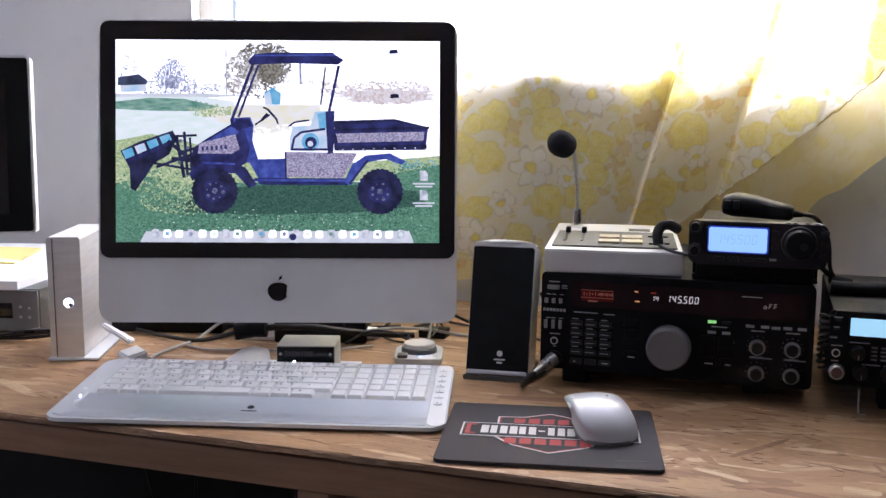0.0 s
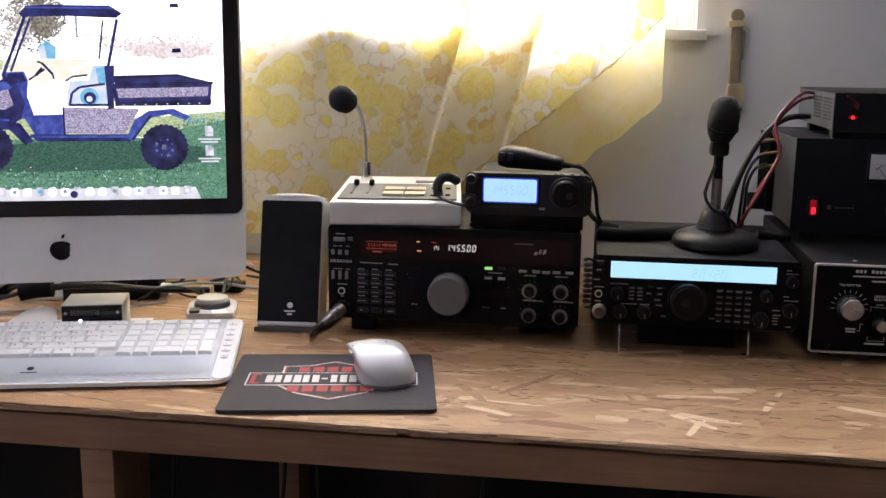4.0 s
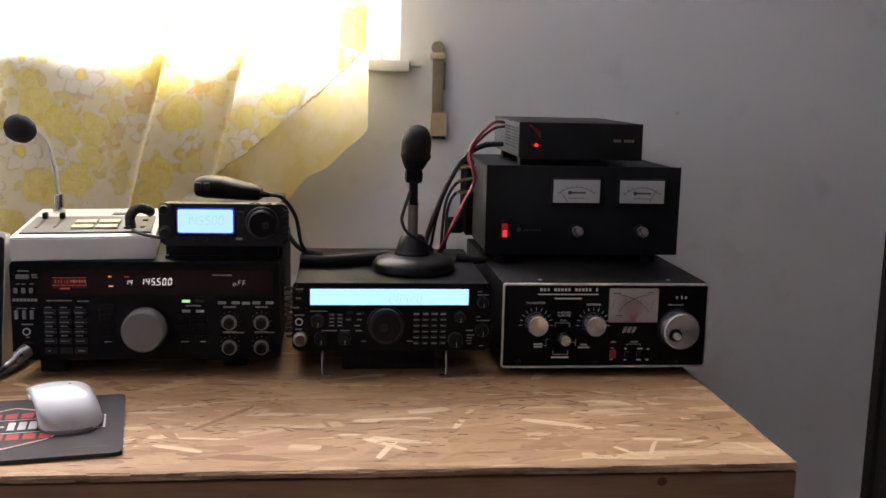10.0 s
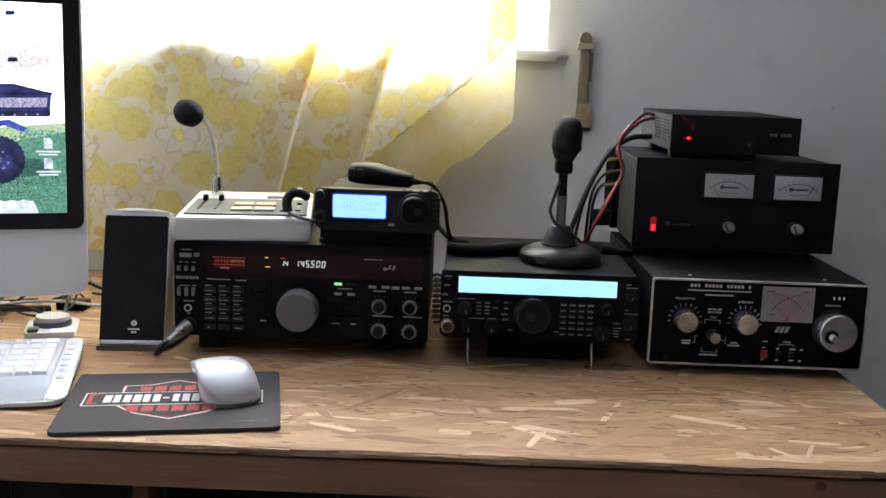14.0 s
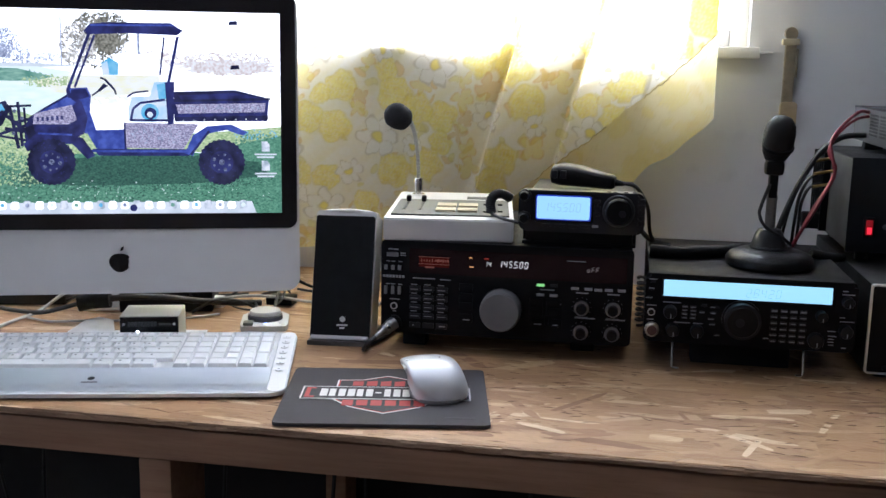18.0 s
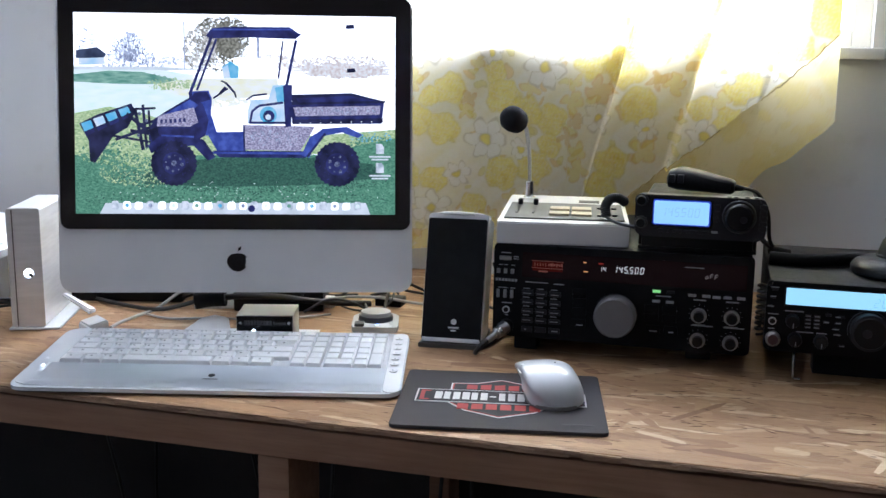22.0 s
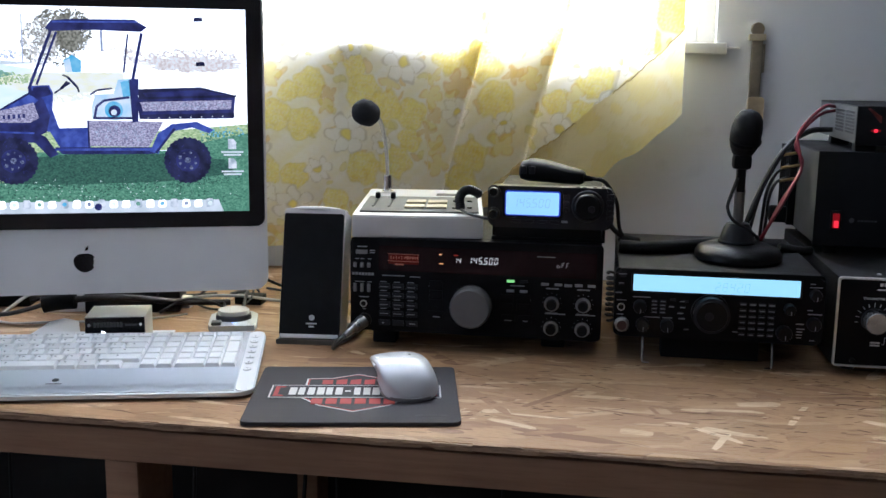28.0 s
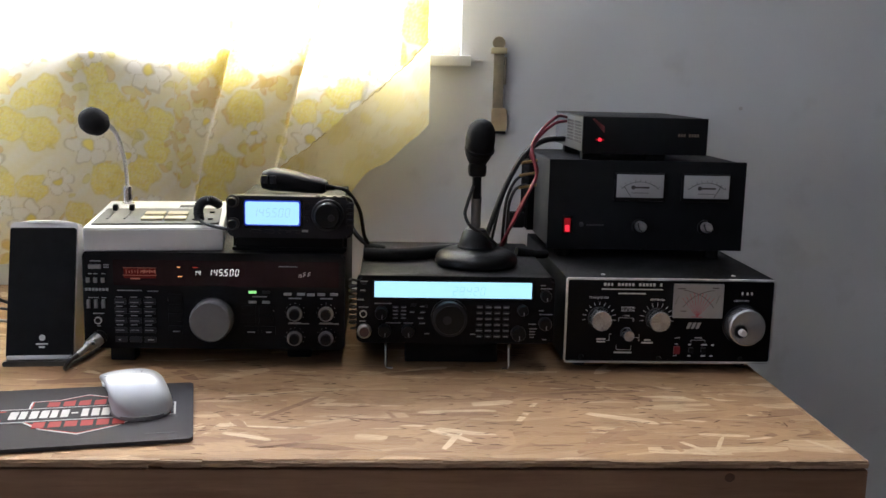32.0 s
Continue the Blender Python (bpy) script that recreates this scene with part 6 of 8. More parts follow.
part("socket_hole", lathe(bmesh.new(), [(0.0034, 0), (0.0034, 0.0019), (0.001, 0.0018)], 20, Matrix.Translation((QX(93), TY, QZ(285))) @ FRONT), BLACKSOFT, t2)
part("plug_core", lathe(bmesh.new(), [(0.0062, 0), (0.0062, 0.0112), (0.001, 0.0108)], 20, Matrix.Translation((QX(100), TY, QZ(372))) @ FRONT), mat("dark_plug_core", (0.05, 0.02, 0.02), 0.5), t2)
part("microphone_plug", lathe(bmesh.new(), [(0.0092, 0), (0.0092, 0.008), (0.0075, 0.010), (0.004, 0.0105)], 24, Matrix.Translation((QX(100), TY, QZ(372))) @ FRONT, 0.05, 1), mat("dull_nickel", (0.30, 0.29, 0.27), 0.35, 0.8, var=0.2, scale=150), t2, "nickel microphone plug")
for s, x in ((1, 0.5045), (-1, 0.6655)):
    bm = tube(bmesh.new(), [(x, TY + 0.022, 0.791), (x, TY + 0.016, 0.775), (x, TY + 0.012, 0.7560), (x + 0.001 * s, TY + 0.012, 0.7530), (x + 0.004 * s, TY + 0.012, 0.7525), (x + 0.009 * s, TY + 0.012, 0.7525)], 0.0017, 8, n=5)
    part("bail_leg", bm, CHROME, t2, "bent chrome wire front leg")
for x in (0.49, 0.69):
    part("rear_foot", box(x - 0.01, x + 0.01, 0.54, 0.56, DESK, 0.793, bevel=0.003), BLACKSOFT, t2)
part("front_foot", box(0.53, 0.655, TY + 0.05, TY + 0.08, DESK, 0.793, bevel=0.003), BLACKSOFT, t2)
roll = solo("foam_roll", tube(bmesh.new(), [(0.4725, 0.415, 0.8855), (0.52, 0.413, 0.8855), (0.60, 0.455, 0.8855)], 0.0085, 14), BLACKSOFT, "black padded roll lying on the radio", "roll")
bm = bmesh.new()
tube(bm, coil((0.4625, 0.318, 0.868), (0.4625, 0.335, 0.802), 0.0058, 9), 0.0018, 6, n=2)
cc = solo("coiled_microphone_cable", bm, CABLEBLACK, "black coiled cable between the two radios", "cable")

# ---- desk microphone on the second radio ----
dm = thing("desk_microphone", "black desk microphone on a weighted round base", "microphone", Matrix.Translation((0.6262, 0.392, 0.877)))
m = Matrix.Translation((0.6262, 0.392, 0.877)) @ Matrix.Diagonal((1.05, 1.12, 1, 1))
part("base", lathe(bmesh.new(), [(0.050, 0), (0.0535, 0.004), (0.0535, 0.010), (0.049, 0.0165), (0.040, 0.0205), (0.028, 0.022), (0.01, 0.0225)], 32, m), mat("worn_black_enamel", (0.005, 0.005, 0.005), 0.36, var=0.4, scale=45, grain=300, bump=0.4, spec=0.20), dm, "glossy worn black base")
m = Matrix.Translation((0.6245, 0.398, 0.899))
part("pedestal", lathe(bmesh.new(), [(0.024, 0), (0.0225, 0.006), (0.018, 0.020), (0.014, 0.026), (0.0085, 0.027)], 24, m), mat("grey_black_enamel", (0.014, 0.014, 0.015), 0.35, var=0.3, scale=70, spec=0.3), dm)
part("pedestal_ring", lathe(bmesh.new(), [(0.0235, 0.0), (0.0245, 0.002), (0.0235, 0.004)], 24, m), KEYGREY, dm)
part("stem", lathe(bmesh.new(), [(0.0068, 0.025), (0.0068, 0.064), (0.0074, 0.065), (0.0074, 0.070), (0.005, 0.071)], 20, m), mat("dull_grey_metal", (0.20, 0.20, 0.20), 0.35, 0.5), dm, "grey metal stem")
bm = box(0.6188, 0.6302, 0.390, 0.406, 0.966, 1.004, bevel=0.003)
bx(bm, 0.6125, 0.6365, 0.386, 0.410, 0.996, 1.016, bevel=0.006)
part("swivel_clamp", bm, BLACKPLASTIC, dm)
rot = Vector((0.06, -0.45, 1.0)).to_track_quat("Z", "Y").to_matrix().to_4x4()
part("head", lathe(bmesh.new(), [(0.009, -0.028), (0.013, -0.025), (0.0175, -0.015), (0.0198, 0.0), (0.0198, 0.012), (0.0178, 0.024), (0.013, 0.032), (0.006, 0.036), (0.001, 0.0365)], 28, Matrix.Translation((0.6262, 0.392, 1.0395)) @ rot), mat("black_mesh", (0.007, 0.007, 0.0075), 0.6, var=0.4, scale=300, grain=1400, bump=0.9, spec=0.3), dm, "black mesh microphone head")
part("head_band", lathe(bmesh.new(), [(0.0199, 0.0), (0.0205, 0.002), (0.0199, 0.004)], 28, Matrix.Translation((0.6262, 0.392, 1.032)) @ rot), BLACKPLASTIC, dm)
part("stem_cable", tube(bmesh.new(), [(0.619, 0.386, 0.985), (0.611, 0.388, 0.958), (0.609, 0.386, 0.945), (0.617, 0.382, 0.930), (0.638, 0.386, 0.917), (0.652, 0.40, 0.905), (0.655, 0.43, 0.898)], 0.0022, 8), CABLEBLACK, dm)

# ---- antenna tuner ----
tu = thing("antenna_tuner", "black antenna tuner with silver knobs and meter", "tuner", Matrix.Translation((0.877, 0.312, DESK)))
UX = lambda a: 0.7116 + a * 0.0002567
UZ = lambda b: 0.899 - b * 0.000258
AY = 0.312
part("cover", box(0.7375, 1.0145, AY + 0.004, 0.69, 0.762, 0.8755, bevel=0.002), BLACKPAINT, tu, "black painted wraparound cover")
part("front_panel", box(0.740, 1.012, AY, AY + 0.006, 0.7655, 0.8725, bevel=0.001), mat("black_tuner_panel", (0.004, 0.004, 0.0043), 0.5, var=0.2, scale=20, grain=500, spec=0.1), tu, "black front panel")
outer, inner = rounded(0.7375, 1.0145, 0.7625, 0.8755, 0.004), rounded(0.7395, 1.0125, 0.7645, 0.8735, 0.003)
bm = bmesh.new()
ring = [[bm.verts.new((x, y, z)) for x, z in o] for o, y in ((outer, AY + 0.004), (outer, AY - 0.0025), (inner, AY - 0.0025), (inner, AY + 0.001))]
for a, b in zip(ring, ring[1:]):
    for i in range(len(a)):
        bm.faces.new((a[i], a[(i + 1) % len(a)], b[(i + 1) % len(a)], b[i]))
part("trim", bm, mat("worn_silver_trim", (0.55, 0.55, 0.54), 0.4, 0.6, var=0.25, scale=60), tu, "worn silver edge trim")
for x in (0.765, 0.985):
    for y in (0.35, 0.64):
        part("foot", lathe(bmesh.new(), [(0.009, 0), (0.010, 0.0115), (0.005, 0.012)], 16, Matrix.Translation((x, y, DESK))), BLACKSOFT, tu)
for a, b in ((190, 497), (592, 505), (1018, 505)):
    part("screw", lathe(bmesh.new(), [(0.0035, 0), (0.003, 0.0015), (0.001, 0.0017)], 12, Matrix.Translation((UX(a), AY - 0.002, UZ(b))) @ FRONT), BLACKPLASTIC, tu)
for x in (0.79, 0.965):
    part("screw", lathe(bmesh.new(), [(0.003, 0), (0.0026, 0.0014), (0.001, 0.0016)], 12, Matrix.Translation((x, 0.335, 0.8753))), STEEL, tu)
for x, z, r, dp in ((0.7822, 0.8225, 0.0140, 0.016), (0.8588, 0.8220, 0.0140, 0.016), (0.8192, 0.8025, 0.0075, 0.014), (0.9732, 0.8155, 0.0250, 0.018)):
    part("knob_skirt", knob(bmesh.new(), x, AY, z, r * 1.06, 0.004, 40), BLACKPLASTIC, tu)
    recentre(part("knob", knob(bmesh.new(), x, AY - 0.004, z, r, dp, 48, 0.012, 0.96), TURNED, tu, "spun aluminium knob"), x, AY, z)
part("crank_hole", lathe(bmesh.new(), [(0.0088, 0), (0.0085, 0.0006), (0.001, 0.0006)], 20, Matrix.Translation((0.9640, AY - 0.0222, 0.8112)) @ FRONT), BLACKPLASTIC, tu)
part("crank_pin", knob(bmesh.new(), 0.9648, AY - 0.022, 0.8108, 0.0045, 0.010, 20), STEEL, tu, "small crank pin")
# crossed-needle meter
bm = plate(bmesh.new(), rounded(0.879, 0.945, 0.824, 0.8695, 0.001), AY - 0.003, AY)
mt = part("meter", bm, METERFACE, tu, "white crossed-needle meter")
bm = bmesh.new()
for s in (1, -1):
    cx = UX(780) + s * 0.030
    tube(bm, [(cx + 0.055 * math.cos(q), AY - 0.0031, UZ(298) + 0.040 * math.sin(q)) for q in (radians(90 + s * (10 + k * 8)) for k in range(8))], 0.0004, 5, n=3)
for a in (672, 880):
    for k in range(6):
        flat(bm, UX(a + (k - 3) * 3), UZ(215 - k * 8), 0.002, 0.0004, AY - 0.003)
flat(bm, UX(690), UZ(138), 0.010, 0.0012, AY - 0.003)
flat(bm, UX(865), UZ(134), 0.008, 0.0012, AY - 0.003)
flat(bm, UX(705), UZ(254), 0.008, 0.001, AY - 0.003)
part("meter_scale", bm, METERINK, mt)
bm = bmesh.new()
for k in range(9):
    q = radians(50 + k * 10)
    tube(bm, [(UX(778), AY - 0.0031, UZ(285)), (UX(778) + 0.033 * math.cos(q), AY - 0.0031, UZ(285) + 0.033 * math.sin(q))], 0.0004, 4, n=1)
flat(bm, UX(775), UZ(284), 0.014, 0.0012, AY - 0.003)
part("meter_fan", bm, PINKINK, mt)
for words, a, b, size in (("TRANSMITTER", 270, 192, 0.0040), ("ANTENNA", 572, 200, 0.0040), ("ANTENNA", 421, 242, 0.0038), ("SELECTOR", 421, 257, 0.0038), ("COAX", 416, 283, 0.0030), ("LAMP", 686, 397, 0.0030), ("ON", 682, 429, 0.0028), ("OFF", 678, 490, 0.0028), ("POWER", 795, 396, 0.0030), ("INDUCTANCE", 1006, 201, 0.0032)):
    text("caption", words, size, upright(UX(a), AY - 0.0004, UZ(b)), PRINT, tu)
bm = bmesh.new()
for k, w in enumerate((14, 12, 9, 0, 13, 12, 13, 12, 12, 0, 12, 12, 12, 12, 12, 0, 10)):
    if w:
        flat(bm, UX(298 + k * 18), UZ(123), w * 0.0002567, 0.0038, AY)
flat(bm, UX(438), UZ(147), 0.081, 0.0014, AY)
flat(bm, UX(438), UZ(169), 0.036, 0.0016, AY)
for a, b, w in ((290, 407, 46), (290, 420, 44), (530, 410, 34), (530, 424, 60), (406, 476, 92), (752, 432, 14), (828, 432, 30), (872, 434, 14), (752, 491, 14), (825, 491, 24), (868, 491, 16)):
    flat(bm, UX(a), UZ(b), w * 0.0002567, 0.0020, AY)
for cx, cz, r0, n in ((0.7822, 0.8215, 0.0180, 11), (0.8588, 0.8210, 0.0180, 11)):
    for k in range(n):
        q = radians(-5 + k * 19)
        c, s = math.cos(q), math.sin(q)
        tube(bm, [(cx + r0 * c, AY - 0.0003, cz + r0 * s), (cx + (r0 + 0.0045) * c, AY - 0.0003, cz + (r0 + 0.0045) * s)], 0.00035, 4, n=1)
for a0, b0, a1, b1 in ((376, 294, 452, 297), (376, 294, 376, 316), (452, 297, 452, 316), (332, 380, 345, 380), (332, 380, 332, 414), (318, 414, 332, 414), (370, 461, 447, 462), (370, 440, 370, 461), (447, 440, 447, 462), (466, 398, 486, 398), (486, 380, 486, 416), (757, 408, 830, 408), (757, 408, 757, 418), (830, 408, 830, 418)):
    tube(bm, [(UX(a0), AY - 0.0003, UZ(b0)), (UX(a1), AY - 0.0003, UZ(b1))], 0.0003, 4, n=1)
for a in (1008, 1034, 1056):
    flat(bm, UX(a), UZ(162), 0.0022, 0.0036, AY - 0.0012)
tagged(part("panel_print", bm, PRINT, tu, "white printed lines and bars"), kind="stuff")
bm = bmesh.new()
for k in range(3):
    plate(bm, [(UX(728 + k * 24), UZ(348)), (UX(744 + k * 24), UZ(348)), (UX(758 + k * 24), UZ(316)), (UX(740 + k * 24), UZ(316))], AY - 0.0006, AY)
part("maker_mark", bm, METERFACE, tu, "slanted silver maker's mark")
part("counter_window", box(UX(990), UX(1075), AY - 0.001, AY, UZ(176), UZ(148)), GLASSBLACK, tu)
for a, b in ((684, 460), ):
    part("lamp_switch", box(UX(a - 16), UX(a + 16), AY - 0.004, AY, UZ(b + 20), UZ(b - 20), bevel=0.001), mat("red_switch", (0.24, 0.02, 0.025), 0.35), tu, "dark red rocker switch")
for a in (758, 822):
    part("push_switch", box(UX(a - 12), UX(a + 12), AY - 0.005, AY, UZ(472), UZ(446), bevel=0.001), BLACKPLASTIC, tu)

# ---- bench power supply ----
ps = thing("bench_power_supply", "black bench power supply with two meters", "power supply", Matrix.Translation((0.875, 0.458, 0.876)))
VX = lambda a: 0.547 + a * 0.000483
VZ = lambda b: 1.215 - b * 0.000483
SY = 0.458
part("case", box(0.737, 1.014, SY + 0.004, 0.70, 0.8895, 1.0155, bevel=0.002), BLACKPAINT, ps, "black painted steel case")
part("front_panel", box(0.733, 1.0175, SY, SY + 0.005, 0.889, 1.0175, bevel=0.001), BLACKPANEL, ps)
for k in range(6):
    part("heat_sink_fin", box(0.7245, 0.738, SY + 0.152 + k * 0.016, SY + 0.155 + k * 0.016, 0.893, 1.010), BLACKPAINT, ps, smooth=False)
part("side_panel", box(0.7345, 0.7372, SY + 0.006, SY + 0.15, 0.892, 1.014, bevel=0.0005), mat("dark_grey_side", (0.030, 0.0295, 0.029), 0.6, spec=0.3), ps, "dark grey side panel")
for x in (0.76, 0.98):
    for y in (SY + 0.02, 0.67):
        part("foot", lathe(bmesh.new(), [(0.010, 0), (0.010, 0.0125), (0.006, 0.013)], 16, Matrix.Translation((x, y, 0.8765))), BLACKSOFT, ps)
for a0, a1 in ((584, 724), (785, 921)):
    ob = part("meter_bezel", box(VX(a0 - 6), VX(a1 + 6), SY - 0.005, SY, VZ(528), VZ(445), bevel=0.0015), BLACKPLASTIC, ps)
    mt = part("meter", box(VX(a0), VX(a1), SY - 0.0062, SY - 0.004, VZ(517), VZ(449), bevel=0.0004), METERCARD, ps, "white dial meter")
    c, z0 = VX((a0 + a1) / 2), VZ(553)
    bm = bmesh.new()
    tube(bm, [(c + 0.040 * math.cos(q), SY - 0.0064, z0 + 0.040 * math.sin(q)) for q in (radians(48 + k * 7) for k in range(13))], 0.0004, 5, n=2)
    for k in range(9):
        q = radians(50 + k * 10)
        tube(bm, [(c + 0.040 * math.cos(q), SY - 0.0064, z0 + 0.040 * math.sin(q)), (c + 0.0435 * math.cos(q), SY - 0.0064, z0 + 0.0435 * math.sin(q))], 0.00035, 4, n=1)
    flat(bm, c + 0.003, VZ(487), 0.020, 0.0024, SY - 0.0062)
    lathe(bm, [(0.003, 0), (0.003, 0.0004), (0.001, 0.0004)], 14, Matrix.Translation((c - 0.010, SY - 0.0062, VZ(487))) @ FRONT)
    flat(bm, c, VZ(503), 0.024, 0.0008, SY - 0.0062)
    part("scale", bm, METERINK, mt)
    q = radians(125 if a0 < 700 else 60)
    part("needle", tube(bmesh.new(), [(c + 0.022 * math.cos(q), SY - 0.0066, z0 + 0.022 * math.sin(q)), (c + 0.041 * math.cos(q), SY - 0.0066, z0 + 0.041 * math.sin(q))], 0.0004, 5, n=1), METERINK, mt)
for a in (660, 858):
    part("knob_skirt", knob(bmesh.new(), VX(a), SY, VZ(604), 0.0108, 0.004, 30), BLACKPLASTIC, ps)
    recentre(part("knob", knob(bmesh.new(), VX(a), SY - 0.004, VZ(602), 0.0076, 0.014, 30, 0.05), mat("bright_turned_metal", (0.62, 0.62, 0.63), 0.3, 0.85, var=0.2, scale=120), ps, "small silver knob"), VX(a), SY, VZ(602))
part("switch_bezel", box(VX(428), VX(458), SY - 0.002, SY, VZ(630), VZ(574), bevel=0.0008), BLACKPLASTIC, ps)
part("power_switch", box(VX(434), VX(452), SY - 0.005, SY - 0.001, VZ(624), VZ(582), bevel=0.001), REDDIM, ps, "glowing red rocker switch")
part("switch_lens", box(VX(437), VX(449), SY - 0.0056, SY - 0.0045, VZ(621), VZ(602), bevel=0.001), REDLAMP, ps, "bright red lens")
bm = bmesh.new()
for k in range(6):
    flat(bm, VX(505 + k * 9), VZ(602), 0.003, 0.0024, SY)
lathe(bm, [(0.0036, 0), (0.003, 0.0004), (0.001, 0.0004)], 12, Matrix.Translation((VX(486), SY, VZ(601))) @ FRONT)
part("maker_letters", bm, mat("faint_grey_print", (0.05, 0.05, 0.052), 0.6), ps)
sw = thing("switching_power_supply", "slim black switching power supply with red lamp", "power supply", Matrix.Translation((0.868, 0.46, 1.016)))
OX = lambda a: 0.5452 + a * 0.00048
OZ = lambda b: 1.213 - b * 0.00048
ZY = 0.460
part("case", box(0.780, 0.956, ZY + 0.004, 0.70, 1.0275, 1.077, bevel=0.0015), mat("light_grey_steel", (0.066, 0.067, 0.068), 0.55, 0.2, spec=0.3), sw, "grey steel case")
part("front_panel", box(0.778, 0.9582, ZY, ZY + 0.006, 1.0262, 1.0785, bevel=0.0015), BLACKPANEL, sw)
part("top_cover", box(0.7795, 0.9565, ZY + 0.006, 0.7005, 1.0765, 1.0783, bevel=0.0005), BLACKPAINT, sw)
bm = bmesh.new()
for y0 in (ZY + 0.022, ZY + 0.082):
    for k in range(11):
        for j in range(7):
            bx(bm, 0.7796, 0.7802, y0 + k * 0.0046, y0 + 0.0030 + k * 0.0046, 1.0395 + j * 0.0046, 1.0425 + j * 0.0046)
tagged(part("vents", bm, mat("dark_vent_hole", (0.028, 0.028, 0.029), 0.7), sw, "two patches of small vent holes", smooth=False), kind="stuff")
for x in (0.795, 0.888):
    for y in (ZY + 0.012, 0.62):
        part("foot", box(x - 0.014, x + 0.014, y, y + 0.018, 1.0165, 1.0278, bevel=0.003), BLACKSOFT, sw)
bm = bmesh.new()
for k in range(4):
    plate(bm, [(OX(512 + k * 5), OZ(288 + k * 5)), (OX(518 + k * 5), OZ(286 + k * 5)), (OX(551), OZ(310 + k * 5)), (OX(548), OZ(315 + k * 4))], ZY - 0.0005, ZY)
part("emblem", bm, mat("dull_red_print", (0.22, 0.05, 0.05), 0.6), sw, "dull red emblem")
part("lamp", lathe(bmesh.new(), [(0.0026, 0), (0.0024, 0.002), (0.001, 0.003)], 14, Matrix.Translation((OX(537), ZY, OZ(348))) @ FRONT), REDLAMP, sw, "glowing red lamp")
# the lamp's red spill on the panel, painted as a thin glowing bar
part("painted_lamp_glow", flat(bmesh.new(), OX(537), OZ(348), 0.012, 0.002, ZY), REDDIM, sw)
bm = bmesh.new()
for k in range(8):
    if k != 3:
        flat(bm, OX(774 + k * 8), OZ(331), 0.003, 0.0042, ZY)
part("model_letters", bm, mat("tan_print", (0.13, 0.10, 0.075), 0.6), sw)

# cables behind the power supplies
red = thing("red_power_lead", "twisted red power lead beside the power supply", "cable", Matrix.Translation((0.72, 0.55, 1.0)))
part("lead", tube(bmesh.new(), [(0.779, 0.60, 1.072), (0.760, 0.575, 1.073), (0.735, 0.55, 1.055), (0.719, 0.54, 1.032), (0.722, 0.53, 1.005), (0.724, 0.525, 0.985), (0.712, 0.52, 0.960), (0.698, 0.52, 0.930), (0.682, 0.53, 0.895), (0.674, 0.55, 0.868), (0.668, 0.62, 0.80), (0.67, 0.66, 0.755)], 0.0024, 8), CABLERED, red)
part("second_lead", tube(bmesh.new(), [(0.779, 0.60, 1.066), (0.756, 0.575, 1.062), (0.729, 0.55, 1.042), (0.717, 0.54, 1.018), (0.727, 0.535, 0.995), (0.718, 0.53, 0.970), (0.700, 0.53, 0.936), (0.686, 0.535, 0.900), (0.678, 0.56, 0.865), (0.674, 0.64, 0.79), (0.68, 0.67, 0.755)], 0.0023, 8), CABLERED, red)
blk = thing("black_power_leads", "black power leads with brass lugs beside the supply", "cable", Matrix.Translation((0.69, 0.56, 0.97)))
for pts, r in (([(0.779, 0.61, 1.038), (0.745, 0.59, 1.036), (0.715, 0.575, 1.018), (0.694, 0.57, 0.986), (0.678, 0.57, 0.950), (0.664, 0.57, 0.910), (0.655, 0.58, 0.870), (0.65, 0.62, 0.80), (0.65, 0.65, 0.755)], 0.0042),
               ([(0.722, 0.60, 1.004), (0.704, 0.585, 0.998), (0.690, 0.58, 0.972), (0.676, 0.58, 0.930), (0.668, 0.59, 0.880), (0.66, 0.63, 0.80), (0.66, 0.66, 0.755)], 0.0024),
               ([(0.720, 0.60, 0.985), (0.700, 0.585, 0.972), (0.688, 0.58, 0.945), (0.684, 0.58, 0.905), (0.684, 0.60, 0.86), (0.68, 0.64, 0.78)], 0.0024),
               ([(0.720, 0.60, 0.966), (0.702, 0.585, 0.960), (0.692, 0.58, 0.938), (0.690, 0.58, 0.905), (0.690, 0.60, 0.86), (0.69, 0.64, 0.78)], 0.0024)):
    part("lead", tube(bmesh.new(), pts, r, 8), CABLEBLACK, blk)
for z in (1.004, 0.985, 0.966):
    part("lug", tube(bmesh.new(), [(0.706, 0.578, z - 0.003), (0.735, 0.590, z + 0.001)], 0.0022, 8, n=1), BRASS, blk, "brass terminal lug")
part("inline_plug", box(0.688, 0.712, 0.54, 0.556, 0.906, 0.930, bevel=0.004), BLACKSOFT, blk)
part("lower_connector", tube(bmesh.new(), [(0.690, 0.46, 0.884), (0.722, 0.47, 0.878), (0.736, 0.48, 0.877)], 0.006, 10, n=3), BLACKSOFT, blk)
stripbox = thing("power_strip", "black power strip standing on the desk by the wall", "power strip", Matrix.Translation((0.67, 0.66, DESK)))
part("body", box(0.62, 0.72, 0.63, 0.69, DESK, DESK + 0.04, bevel=0.004), BLACKPLASTIC, stripbox)

# ---- loudspeaker ----
lsp = thing("computer_loudspeaker", "slim black computer loudspeaker with silver sides", "loudspeaker", pose(0.060, 0.318, DESK, 0, 0, 5))
bm = plate(bmesh.new(), rounded(-0.044, 0.043, 0.0, 0.0065, 0.002), -0.002, 0.095)
part("base_plate", bm, GREYMETAL, lsp, "grey metal base plate", local=True)
